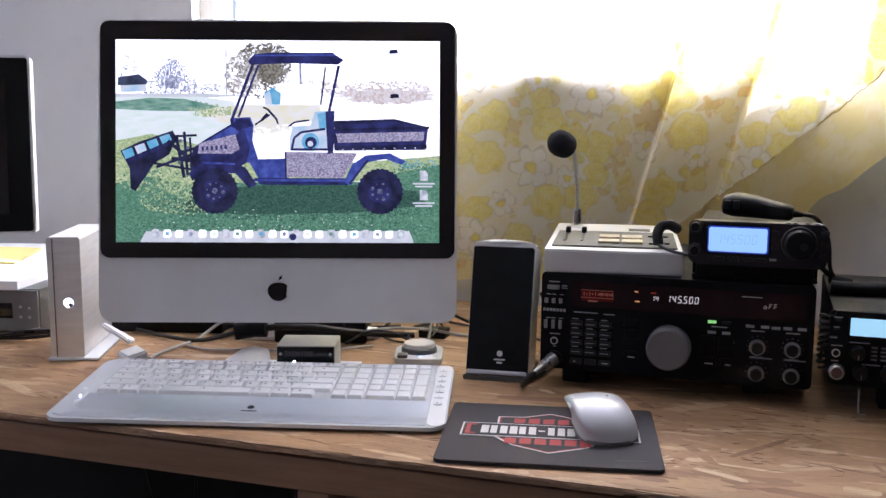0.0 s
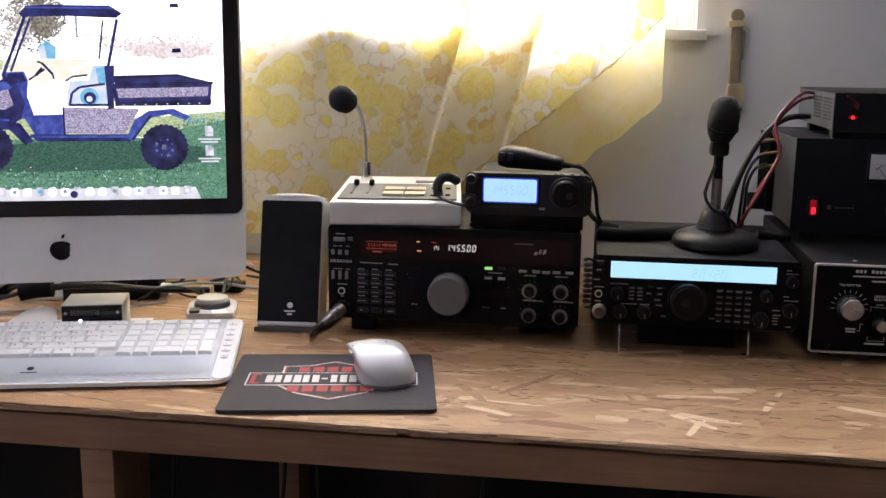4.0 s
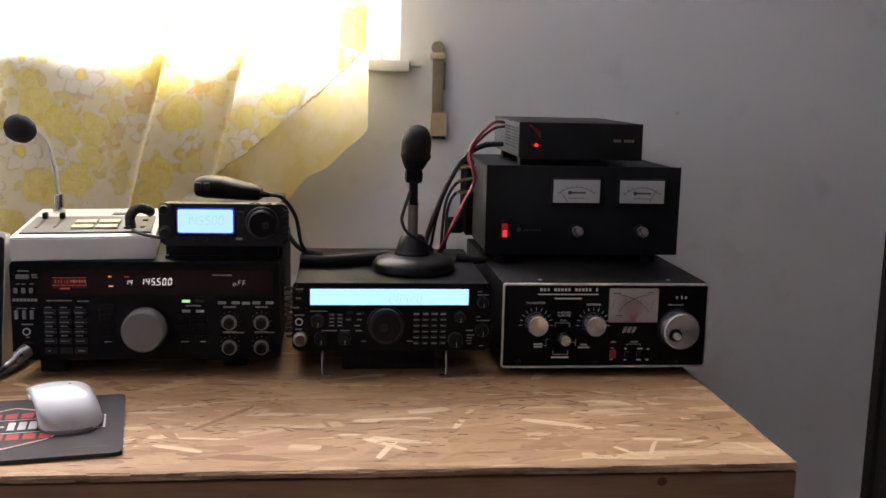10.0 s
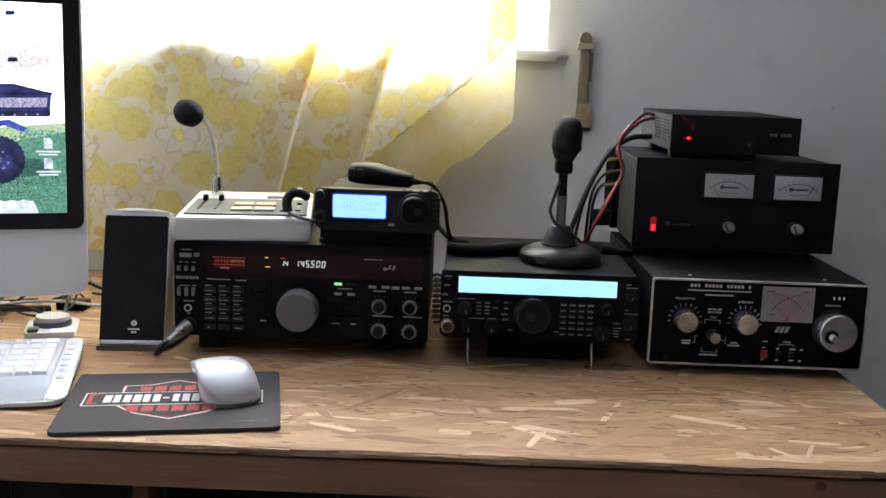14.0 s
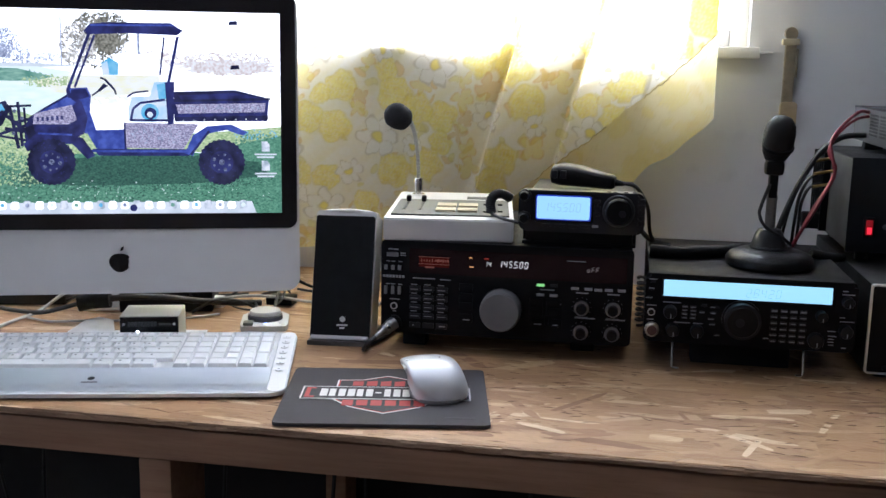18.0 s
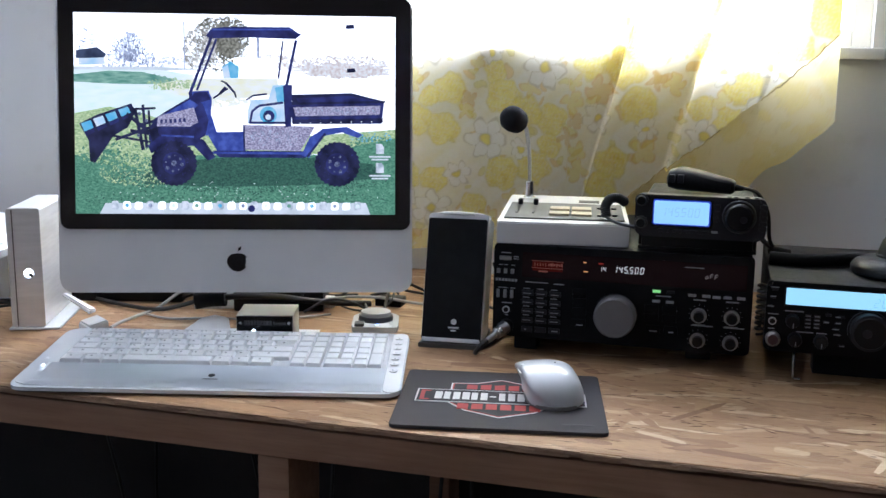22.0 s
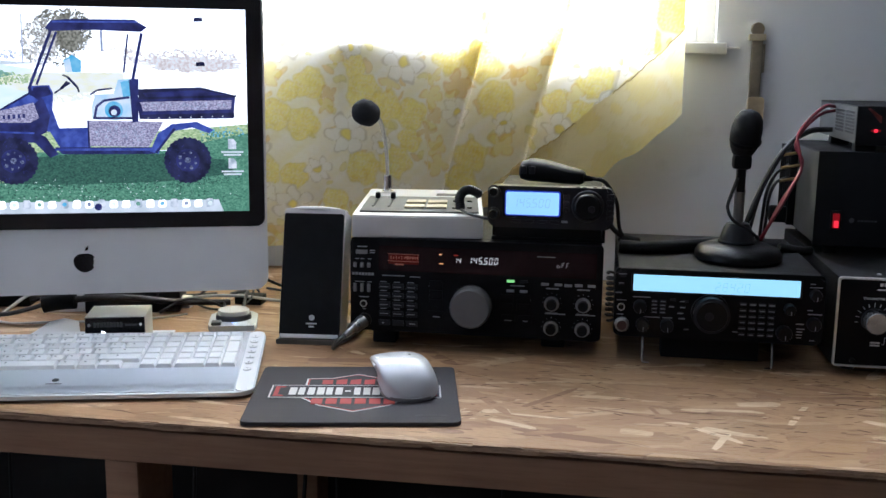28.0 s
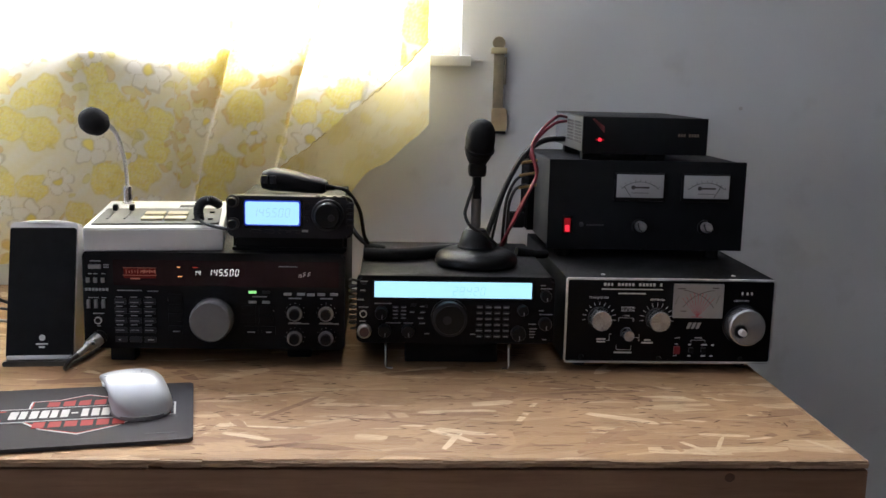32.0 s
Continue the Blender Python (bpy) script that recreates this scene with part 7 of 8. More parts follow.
T = Matrix.Translation((0, 0.004, 0.0068)) @ Matrix.Rotation(radians(-17), 4, "X")
bm = plate(bmesh.new(), rounded(-0.0425, 0.0425, 0.004, 0.180, 0.006), 0.004, 0.060)
bm.transform(T)
part("cabinet", bm, ALUSATIN, lsp, "silver cabinet shell", local=True)
bm = plate(bmesh.new(), rounded(-0.041, 0.041, 0.003, 0.172, 0.003), -0.002, 0.0042)
bm.transform(T)
part("grille", bm, CLOTHBLACK, lsp, "black cloth grille", local=True)
bm = lathe(bmesh.new(), [(0.0425, 0), (0.0415, 0.003), (0.034, 0.0052), (0.015, 0.0062), (0.002, 0.0065)], 32, T @ Matrix.Translation((0, 0.030, 0.178)) @ Matrix.Diagonal((1.0, 0.72, 1, 1)))
part("top_cap", bm, PALEGREY, lsp, "rounded pale top cap", local=True)
bm = box(-0.040, 0.040, -0.003, 0.004, 0.0004, 0.006, bevel=0.001)
bm.transform(T)
part("lower_trim", bm, SILVERPLASTIC, lsp, "silver lower strip", local=True)
bm = lathe(bmesh.new(), [(0.0040, 0), (0.0036, 0.0004), (0.0018, 0.0004)], 16, T @ Matrix.Translation((0.003, -0.002, 0.0285)) @ FRONT)
for z, w in ((0.0205, 0.015), (0.0165, 0.007)):
    bb = box(0.003 - w / 2, 0.003 + w / 2, -0.0025, -0.0019, z - 0.0011, z + 0.0011)
    me = bpy.data.meshes.new("tmp")
    bb.transform(T)
    bb.to_mesh(me)
    bm.from_mesh(me)
    bpy.data.meshes.remove(me)
    bb.free()
part("maker_mark", bm, PRINT, lsp, "white maker's mark", local=True)
spc = solo("loudspeaker_cable", tube(bmesh.new(), [(0.105, 0.38, 0.86), (0.115, 0.40, 0.82), (0.118, 0.42, 0.78), (0.112, 0.48, 0.757), (0.05, 0.56, 0.754), (-0.10, 0.62, 0.754)], 0.0022, 8), CABLEBLACK, "black loudspeaker cable on the desk", "cable")

# ---- keyboard ----
KW, KD = 0.461, 0.203
kb = thing("computer_keyboard", "white wireless keyboard with silver palm rest", "keyboard", pose(-0.384, -0.0235, DESK + 0.0008, 0, 0, 14.2))


def kz(y):
    return 0.0085 + 0.0125 * max(0.0, min(1.0, (y - 0.005) / KD)) + 0.004 * max(0.0, min(1.0, (y - 0.05) / 0.02))


def slab(bm, outline, top, bottom):
    """A plan outline of (x, y) rows between bottom and top(y)."""
    up = [bm.verts.new((x, y, top(y))) for x, y in outline]
    dn = [bm.verts.new((x, y, bottom(y))) for x, y in outline]
    bm.faces.new(up), bm.faces.new(list(reversed(dn)))
    for i in range(len(up)):
        j = (i + 1) % len(up)
        bm.faces.new((up[j], up[i], dn[i], dn[j]))
    return bm


def oval(x0, x1, y0, y1, r, n=5):
    return rounded(x0, x1, y0, y1, r, n)


part("base", slab(bmesh.new(), oval(0.003, KW - 0.003, 0.003, KD - 0.002, 0.018), lambda y: kz(y) - 0.006, lambda y: max(0.0, kz(y) - 0.018) if y > 0.1 else 0.0), GREYMETAL, kb, local=True)
part("clear_rim", slab(bmesh.new(), oval(0.0, KW, 0.0, KD, 0.02), lambda y: kz(y) - 0.0015, lambda y: kz(y) - 0.006), CLEAR, kb, "frosted clear plastic rim", local=True)
part("deck", slab(bmesh.new(), oval(0.034, KW - 0.0225, 0.066, KD - 0.003, 0.006), kz, lambda y: kz(y) - 0.0016), mat("grey_key_deck", (0.58, 0.59, 0.61), 0.5), kb, "pale grey key deck", local=True)
bm = bmesh.new()
n = 14
rows = []
for j in range(n + 1):
    y = 0.006 + 0.058 * j / n
    rows.append([bm.verts.new((x, y, 0.0080 + 0.0012 * math.sin(math.pi * min(1.0, 3 * j / n)) + 0.0100 * (j / n) ** 2.0)) for x in (0.030 - 0.012 * (1 - j / n), KW - 0.0225)])
for a, b in zip(rows, rows[1:]):
    bm.faces.new((a[0], a[1], b[1], b[0]))
low = [[bm.verts.new((v.co.x, v.co.y, v.co.z - 0.003)) for v in r] for r in rows]
for a, b in zip(low, low[1:]):
    bm.faces.new((a[0], b[0], b[1], a[1]))
for k in (0, 1):
    for a, b, c, d in zip(rows, rows[1:], low, low[1:]):
        bm.faces.new((a[k], b[k], d[k], c[k]))
bm.faces.new((rows[0][0], rows[0][1], low[0][1], low[0][0])), bm.faces.new((rows[-1][0], rows[-1][1], low[-1][1], low[-1][0]))
part("palm_rest", bm, mat("silver_palm_plastic", (0.62, 0.645, 0.69), 0.34, 0.75, var=0.04, scale=15, grain=700, bump=0.03), kb, "curved silver palm rest", local=True)
part("right_wing", slab(bmesh.new(), oval(KW - 0.0215, KW - 0.002, 0.003, KD - 0.003, 0.010), lambda y: kz(y) - 0.0002, lambda y: kz(y) - 0.0016), WHITEPLASTIC, kb, local=True)
part("left_wing", slab(bmesh.new(), oval(0.004, 0.032, 0.010, KD - 0.006, 0.012), lambda y: kz(y) - 0.0004, lambda y: kz(y) - 0.0016), CLEAR, kb, local=True)
CAPS = {}


def keycap(x, y, w, d):
    """One key, its mesh shared by keys of its size."""
    size = (round(w, 4), round(d, 4))
    if size not in CAPS:
        bm = bmesh.new()
        t = 0.0017
        up = [bm.verts.new(p) for p in ((-w / 2 + t, -d / 2 + t, 0.0048), (w / 2 - t, -d / 2 + t, 0.0048), (w / 2 - t, d / 2 - t, 0.0048), (-w / 2 + t, d / 2 - t, 0.0048))]
        dn = [bm.verts.new(p) for p in ((-w / 2, -d / 2, 0), (w / 2, -d / 2, 0), (w / 2, d / 2, 0), (-w / 2, d / 2, 0))]
        bm.faces.new(up)
        for i in range(4):
            bm.faces.new((up[(i + 1) % 4], up[i], dn[i], dn[(i + 1) % 4]))
        bmesh.ops.bevel(bm, geom=[e for e in bm.edges if e.verts[0].co.z > 0.004 and e.verts[1].co.z > 0.004], offset=0.0006, segments=1, affect="EDGES")
        me = to_mesh("key", bm, False)
        me.materials.append(KEYWHITE)
        CAPS[size] = me
    ob = new("key", CAPS[size])
    ob.parent = kb
    ob.matrix_local = Matrix.Translation((x, y, kz(y) - 0.0002)) @ Matrix.Rotation(radians(4.4), 4, "X")
    return ob


U = 0.0188
KX0, KY0 = 0.036, 0.0795
RP = 0.0203
legend = bmesh.new()
LAY = (((1.5, 1.25, 1.25, 6.0, 1.25, 1.25, 1.5), KY0), ((2.25,) + (1,) * 10 + (2.75,), KY0 + RP), ((1.75,) + (1,) * 11 + (2.25,), KY0 + 2 * RP), ((1.5,) + (1,) * 12 + (1.5,), KY0 + 3 * RP), ((1,) * 13 + (2.0,), KY0 + 4 * RP), ((1.0, 0.7) + (1.02,) * 13, KY0 + 5 * RP - 0.001))
for widths, y in LAY:
    x = KX0
    for w in widths:
        d = RP if y < KY0 + 4.5 * RP else RP * 0.8
        keycap(x + w * U / 2, y, w * U - 0.0009, d - 0.0009)
        lx, ly = x + w * U / 2 - 0.003, y + 0.002
        bx(legend, lx - 0.0011, lx + 0.0011, ly - 0.0011, ly + 0.0011, kz(ly) + 0.0046, kz(ly) + 0.0050)
        x += w * U
NX, NU = KX0 + 15.1 * U, 0.0196
for c in range(2):
    for r in range(6):
        keycap(NX + NU * (c + 0.5), KY0 + r * RP - (0.001 if r == 5 else 0), NU - 0.0009, (RP if r < 5 else RP * 0.8) - 0.0009)
PX0, PU = NX + 2 * NU + 0.002, 0.0182
for c in range(4):
    for r in range(6):
        if (c == 3 and r in (1, 3)) or (c == 1 and r == 0):
            continue
        tall, wide = c == 3 and r in (0, 2), c == 0 and r == 0
        keycap(PX0 + PU * (c + (1.0 if wide else 0.5)), KY0 + (r + (0.5 if tall else 0)) * RP - (0.001 if r == 5 else 0), PU * (2 if wide else 1) - 0.0009, (RP * 2 if tall else RP * 0.8 if r == 5 else RP) - 0.0009)
for k in range(7):
    part("media_button", slab(bmesh.new(), oval(KW - 0.018, KW - 0.008, 0.062 + k * 0.019, 0.070 + k * 0.019, 0.0035, 4), lambda y: kz(y) + 0.0001, lambda y: kz(y) - 0.001), WHITEPLASTIC, kb, local=True)
    bx(legend, KW - 0.0142, KW - 0.0122, 0.0652 + k * 0.019, 0.0664 + k * 0.019, kz(0.066 + k * 0.019), kz(0.066 + k * 0.019) + 0.0004)
tagged(part("legends", legend, DIMPRINT, kb, "grey key legends", smooth=False, local=True), kind="stuff")
bm = lathe(bmesh.new(), [(0.0042, 0), (0.0038, 0.0003), (0.001, 0.0003)], 14, Matrix.Translation((0.232, 0.042, 0.0121)) @ Matrix.Rotation(radians(12), 4, "X"))
bx(bm, 0.223, 0.241, 0.0325, 0.0338, 0.0094, 0.0107)
part("maker_mark", bm, KEYGREY, kb, local=True)
part("status_lamp", lathe(bmesh.new(), [(0.0015, 0), (0.0012, 0.001), (0.0005, 0.0012)], 12, Matrix.Translation((0.020, 0.062, kz(0.062)))), LEDWHITE, kb, "small lit status lamp", local=True)
st = thing("plastic_stand", "translucent white plastic clip behind the keyboard", "stand", Matrix.Translation((-0.45, 0.22, DESK)))
m = Matrix.Translation((-0.427, 0.214, 0.766)) @ Matrix.Rotation(radians(-35), 4, "Z")
bm = slab(bmesh.new(), [(-0.022, -0.014), (0.018, -0.014), (0.020, 0.014), (-0.020, 0.014)], lambda y: 0.006 + 0.22 * (y + 0.014), lambda y: -0.0155)
bmesh.ops.bevel(bm, geom=list(bm.edges), offset=0.0025, segments=2, affect="EDGES")
bm.transform(m)
part("clip_body", bm, CLEAR, st, "frosted clip body")
bm = bmesh.new()
bmesh.ops.create_cube(bm, size=1, matrix=Matrix.Diagonal((0.056, 0.013, 0.0075, 1)))
for v in bm.verts:
    if v.co.x < 0:
        v.co.y *= 0.7
        v.co.z *= 0.7
bmesh.ops.bevel(bm, geom=list(bm.edges), offset=0.002, segments=2, affect="EDGES")
bm.transform(Matrix.Translation((-0.4625, 0.2310, 0.7935)) @ Matrix.Rotation(radians(-8), 4, "Z") @ Matrix.Rotation(radians(21), 4, "Y"))
part("arm", bm, WHITEPLASTIC, st, "white swing arm")

# ---- mouse pad and mouse ----
PADM = pose(0.1742, 0.1212, DESK + 0.0004, 0, 0, 10.6)
pad = thing("mouse_pad", "dark cloth mouse pad with orange and white emblem", "mouse pad", PADM)
part("pad", slab(bmesh.new(), oval(-0.117, 0.117, -0.0985, 0.0985, 0.008), lambda y: 0.004, lambda y: 0.0), PADCLOTH, pad, local=True)


def emblem(name, material, h, *pts):
    return part(name, slab(bmesh.new(), pts, lambda y: 0.004 + h, lambda y: 0.0038), material, pad, smooth=False, local=True)


shield = [(-0.060, 0.050), (-0.030, 0.052), (0.0, 0.068), (0.030, 0.052), (0.060, 0.050), (0.060, 0.012), (0.062, -0.018), (0.040, -0.045), (0.0, -0.066), (-0.040, -0.045), (-0.062, -0.018), (-0.060, 0.012)]
emblem("shield_outline", PADWHITE, 0.0002, *shield)
emblem("shield_border", ORANGE, 0.00035, *[(x * 0.965, y * 0.965) for x, y in shield])
emblem("shield_field", PADCLOTH, 0.0005, *[(x * 0.935, y * 0.935) for x, y in shield])
emblem("banner_outline", PADWHITE, 0.00065, (-0.098, 0.024), (0.098, 0.024), (0.098, -0.020), (-0.098, -0.020))
emblem("banner_field", PADCLOTH, 0.0008, (-0.096, 0.022), (0.096, 0.022), (0.096, -0.018), (-0.096, -0.018))
for s in (1, -1):
    emblem("banner_end", ORANGE, 0.00095, (s * 0.093, 0.019), (s * 0.082, 0.019), (s * 0.082, 0.015), (s * 0.088, 0.015), (s * 0.088, -0.011), (s * 0.082, -0.011), (s * 0.082, -0.015), (s * 0.093, -0.015))
for k in range(15):
    x = -0.076 + k * 0.0106
    if k == 6:
        emblem("banner_bar", PADWHITE, 0.00095, (x, 0.004), (x + 0.007, 0.004), (x + 0.007, 0.000), (x, 0.000))
    else:
        w = (0.0085, 0.0072, 0.0080)[k % 3]
        emblem("banner_bar", PADWHITE, 0.00095, (x, 0.0145), (x + w, 0.0145), (x + w, -0.0105), (x, -0.0105))
for k in range(5):
    x = -0.041 + k * 0.0165
    emblem("upper_bar", ORANGE, 0.00065, (x, 0.044), (x + 0.0125, 0.044 + (0.003 if k in (1, 2, 3) else 0)), (x + 0.0125, 0.028), (x, 0.028))
for k in range(6):
    x = -0.048 + k * 0.0162
    emblem("lower_bar", ORANGE, 0.00065, (x, -0.023), (x + 0.0125, -0.023), (x + 0.0125, -0.041), (x, -0.041))
part("small_print", slab(bmesh.new(), [(0.068, -0.078), (0.102, -0.078), (0.102, -0.075), (0.068, -0.075)], lambda y: 0.0042, lambda y: 0.0038), mat("faint_pad_print", (0.06, 0.055, 0.055), 0.8), pad, smooth=False, local=True)

ms = thing("computer_mouse", "silver-white wireless mouse on the mouse pad", "mouse", pose(0.2325, 0.1385, DESK + 0.0055, 0, 0, 20) @ Matrix.Scale(0.84, 4))


def mouse_ring(s):
    """One cross-section of the mouse; s runs 0 to 1 from the palm end to the buttons. The thumb side leans out to a ledge, the other slopes off."""
    e = max(0.03, 1 - (1 - min(1.0, s / 0.34)) ** 2.8) ** 0.45 * (1.0 if s < 0.8 else max(0.05, 1 - ((s - 0.8) / 0.2) ** 2.5) ** 0.5)
    h = max(0.02, 1 - (1 - min(1.0, s / 0.55)) ** 2.0) ** 0.5 * (1.0 if s < 0.7 else 1 - 0.28 * ((s - 0.7) / 0.3) ** 2)
    if s > 0.995:
        h *= 0.75
    out, sect = [], ((0.0375, 0.0), (0.0380, 0.005), (0.0385, 0.0135), (0.0360, 0.0255), (0.0305, 0.0360), (0.0210, 0.0430), (0.0070, 0.0468), (-0.0100, 0.0475), (-0.0250, 0.0462), (-0.0370, 0.0430), (-0.0405, 0.0385), (-0.0385, 0.029), (-0.0360, 0.017), (-0.0375, 0.006), (-0.0405, 0.0))
    for x, z in sect:
        wing = 0.010 * s * max(0.0, -x / 0.04) * (z / 0.034) ** 1.5
        out.append((x * e - wing, -0.048 + 0.100 * s, z * h))
    return out


bm = bmesh.new()
rings = [[bm.verts.new(p) for p in mouse_ring(0.5 - 0.5 * math.cos(math.pi * i / 30))] for i in range(31)]
for a, b in zip(rings, rings[1:]):
    for i in range(14):
        bm.faces.new((a[i], a[i + 1], b[i + 1], b[i]))
    bm.faces.new((a[14], a[0], b[0], b[14]))
bm.faces.new(rings[0]), bm.faces.new(list(reversed(rings[-1])))
part("shell", bm, mat("pearl_silver_plastic", (0.55, 0.565, 0.59), 0.34, 0.3, var=0.03, scale=20, bump=0.02, coat=0.3), ms, "pearl silver shell", local=True).modifiers.new("smooth", "SUBSURF").levels = 1
bm = bmesh.new()
out = [(-0.0012 + 0.0385 * math.copysign(abs(math.cos(q)) ** 0.8, math.cos(q)), 0.0515 * math.copysign(abs(math.sin(q)) ** 0.85, math.sin(q))) for q in (2 * math.pi * k / 32 for k in range(32))]
part("sole", slab(bm, out, lambda y: 0.004, lambda y: -0.0006), GREYKNOB, ms, "grey base", local=True)
part("thumb_button", box(-0.0478, -0.038, 0.000, 0.022, 0.0335, 0.0372, bevel=0.0018), WHITEPLASTIC, ms, local=True)
part("top_button", box(-0.044, -0.038, 0.012, 0.018, 0.0405, 0.0445, bevel=0.0018), WHITEPLASTIC, ms, local=True)
part("scroll_wheel", lathe(bmesh.new(), [(0.0075, -0.003), (0.009, -0.0015), (0.009, 0.0015), (0.0075, 0.003)], 20, Matrix.Translation((-0.008, 0.034, 0.034)) @ Matrix.Rotation(radians(90), 4, "Y")), GREYKNOB, ms, local=True)
part("indicator_dot", lathe(bmesh.new(), [(0.0014, 0), (0.0012, 0.0005), (0.0004, 0.0006)], 10, Matrix.Translation((0.003, 0.010, 0.0474))), BLACKPLASTIC, ms, local=True)

# ---- small things behind the keyboard ----
sl = thing("sound_card_interface", "small beige interface box with black front", "interface box", pose(-0.2215, 0.2395, DESK + 0.0022, 0, 0, 17))
part("case", box(0, 0.078, 0.002, 0.066, 0, 0.0405, bevel=0.0015), mat("beige_enamel", (0.60, 0.59, 0.52), 0.45, 0.1, var=0.06, scale=30), sl, "pale beige metal case", local=True)
part("front_panel", box(0.001, 0.077, -0.0015, 0.002, 0.001, 0.0395, bevel=0.0006), GLASSBLACK, sl, local=True)
bm = bmesh.new()
for k in range(9):
    bx(bm, 0.012 + k * 0.0042, 0.0152 + k * 0.0042, -0.0019, -0.0014, 0.027, 0.0335)
bx(bm, 0.052, 0.068, -0.0019, -0.0014, 0.0285, 0.031)
part("maker_letters", bm, mat("worn_grey_print", (0.07, 0.07, 0.072), 0.6), sl, local=True)
part("lamp", lathe(bmesh.new(), [(0.0021, 0), (0.0019, 0.001), (0.0008, 0.0015)], 12, Matrix.Translation((0.024, -0.0015, 0.0195)) @ FRONT), LEDWHITE, sl, "bright white lamp", local=True)
for x in (0.006, 0.072):
    part("screw", lathe(bmesh.new(), [(0.002, 0), (0.0018, 0.0008), (0.0005, 0.0009)], 10, Matrix.Translation((x, -0.0015, 0.030)) @ FRONT), STEEL, sl, local=True)
solo("paper_sheet", slab(bmesh.new(), [(-0.245, 0.215), (-0.115, 0.250), (-0.142, 0.345), (-0.272, 0.310)], lambda y: DESK + 0.0022, lambda y: DESK + 0.0012), PAPER, "white paper sheet under the interface box", "paper")
wp = bmesh.new()
rows = [[wp.verts.new((-0.326 + 0.075 * u * (1 - 0.5 * v) - 0.006 * v, 0.268 + 0.014 * u + 0.075 * v, DESK + 0.0015 + 0.008 * v * (1 - abs(u * 2 - 1) * 0.6))) for u in (0, 0.25, 0.5, 0.75, 1)] for v in (0, 0.35, 0.7, 1)]
for a, b in zip(rows, rows[1:]):
    for i in range(4):
        wp.faces.new((a[i], a[i + 1], b[i + 1], b[i]))
ret = bmesh.ops.solidify(wp, geom=list(wp.faces), thickness=0.0006)
solo("folded_leaflet", wp, PAPER, "bright white folded leaflet on the desk", "paper")
pl = thing("cable_plug", "thick black plug lying on the leaflet", "plug", Matrix.Translation((-0.32, 0.36, DESK)))
part("body", tube(bmesh.new(), [(-0.345, 0.350, 0.778), (-0.325, 0.357, 0.782), (-0.302, 0.364, 0.784)], 0.0125, 14, r_end=0.0135), BLACKSOFT, pl)
part("cable", tube(bmesh.new(), [(-0.304, 0.364, 0.784), (-0.28, 0.375, 0.785), (-0.24, 0.40, 0.782), (-0.20, 0.43, 0.772), (-0.16, 0.47, 0.762), (-0.12, 0.50, 0.757)], 0.0048, 10), CABLEBLACK, pl)
part("tail", tube(bmesh.new(), [(-0.344, 0.350, 0.778), (-0.37, 0.345, 0.770), (-0.41, 0.35, 0.760), (-0.47, 0.37, 0.756), (-0.55, 0.40, 0.755)], 0.0034, 8), CABLEBLACK, pl)
ad = thing("power_adapter", "flat black power adapter under the computer", "adapter", pose(-0.27, 0.455, DESK, 0, 0, 17))
part("body", box(-0.055, 0.085, -0.03, 0.06, 0.0, 0.036, bevel=0.004), BLACKPLASTIC, ad, local=True)
for k in range(3):
    part("seam", box(-0.03 + k * 0.04, -0.026 + k * 0.04, -0.031, 0.061, 0.026, 0.0365), CABLEBLACK, ad, local=True)
hd = thing("black_case", "black plastic case behind the keyboard", "case", pose(-0.50, 0.415, DESK, 0, 0, 14))
part("case_body", box(-0.11, 0.085, 0, 0.09, 0, 0.044, bevel=0.004), BLACKPLASTIC, hd, local=True)
part("lid", box(-0.108, 0.083, 0.002, 0.088, 0.0442, 0.048, bevel=0.0015), GLASSBLACK, hd, local=True)
solo("white_cable", tube(bmesh.new(), [(-0.415, 0.235, 0.760), (-0.432, 0.285, 0.754), (-0.430, 0.33, 0.754), (-0.42, 0.36, 0.757), (-0.415, 0.385, 0.764), (-0.405, 0.41, 0.775), (-0.40, 0.45, 0.775), (-0.36, 0.55, 0.755)], 0.0026, 8), CABLEGREY, "white cable curving over the desk", "cable")
solo("grey_cable", tube(bmesh.new(), [(-0.43, 0.345, 0.7535), (-0.38, 0.33, 0.7535), (-0.33, 0.345, 0.754), (-0.28, 0.36, 0.7535), (-0.22, 0.38, 0.7535), (-0.16, 0.43, 0.7535)], 0.0018, 8), CABLEGREY, "thin grey cable lying on the desk", "cable")
solo("audio_cable", tube(bmesh.new(), [(-0.24, 0.43, 0.757), (-0.20, 0.46, 0.764), (-0.15, 0.485, 0.769), (-0.10, 0.50, 0.768), (-0.05, 0.515, 0.760), (0.0, 0.53, 0.755), (0.06, 0.55, 0.754)], 0.0024, 8), CABLEGREY, "grey audio cable lying on the desk", "cable")
solo("usb_cable", tube(bmesh.new(), [(-0.235, 0.475, 0.757), (-0.19, 0.50, 0.757), (-0.15, 0.47, 0.755), (-0.12, 0.46, 0.755), (-0.095, 0.47, 0.756), (-0.085, 0.50, 0.765), (-0.09, 0.53, 0.775), (-0.10, 0.58, 0.757)], 0.0018, 8), CABLEBLACK, "thin black cable loop on the desk", "cable")
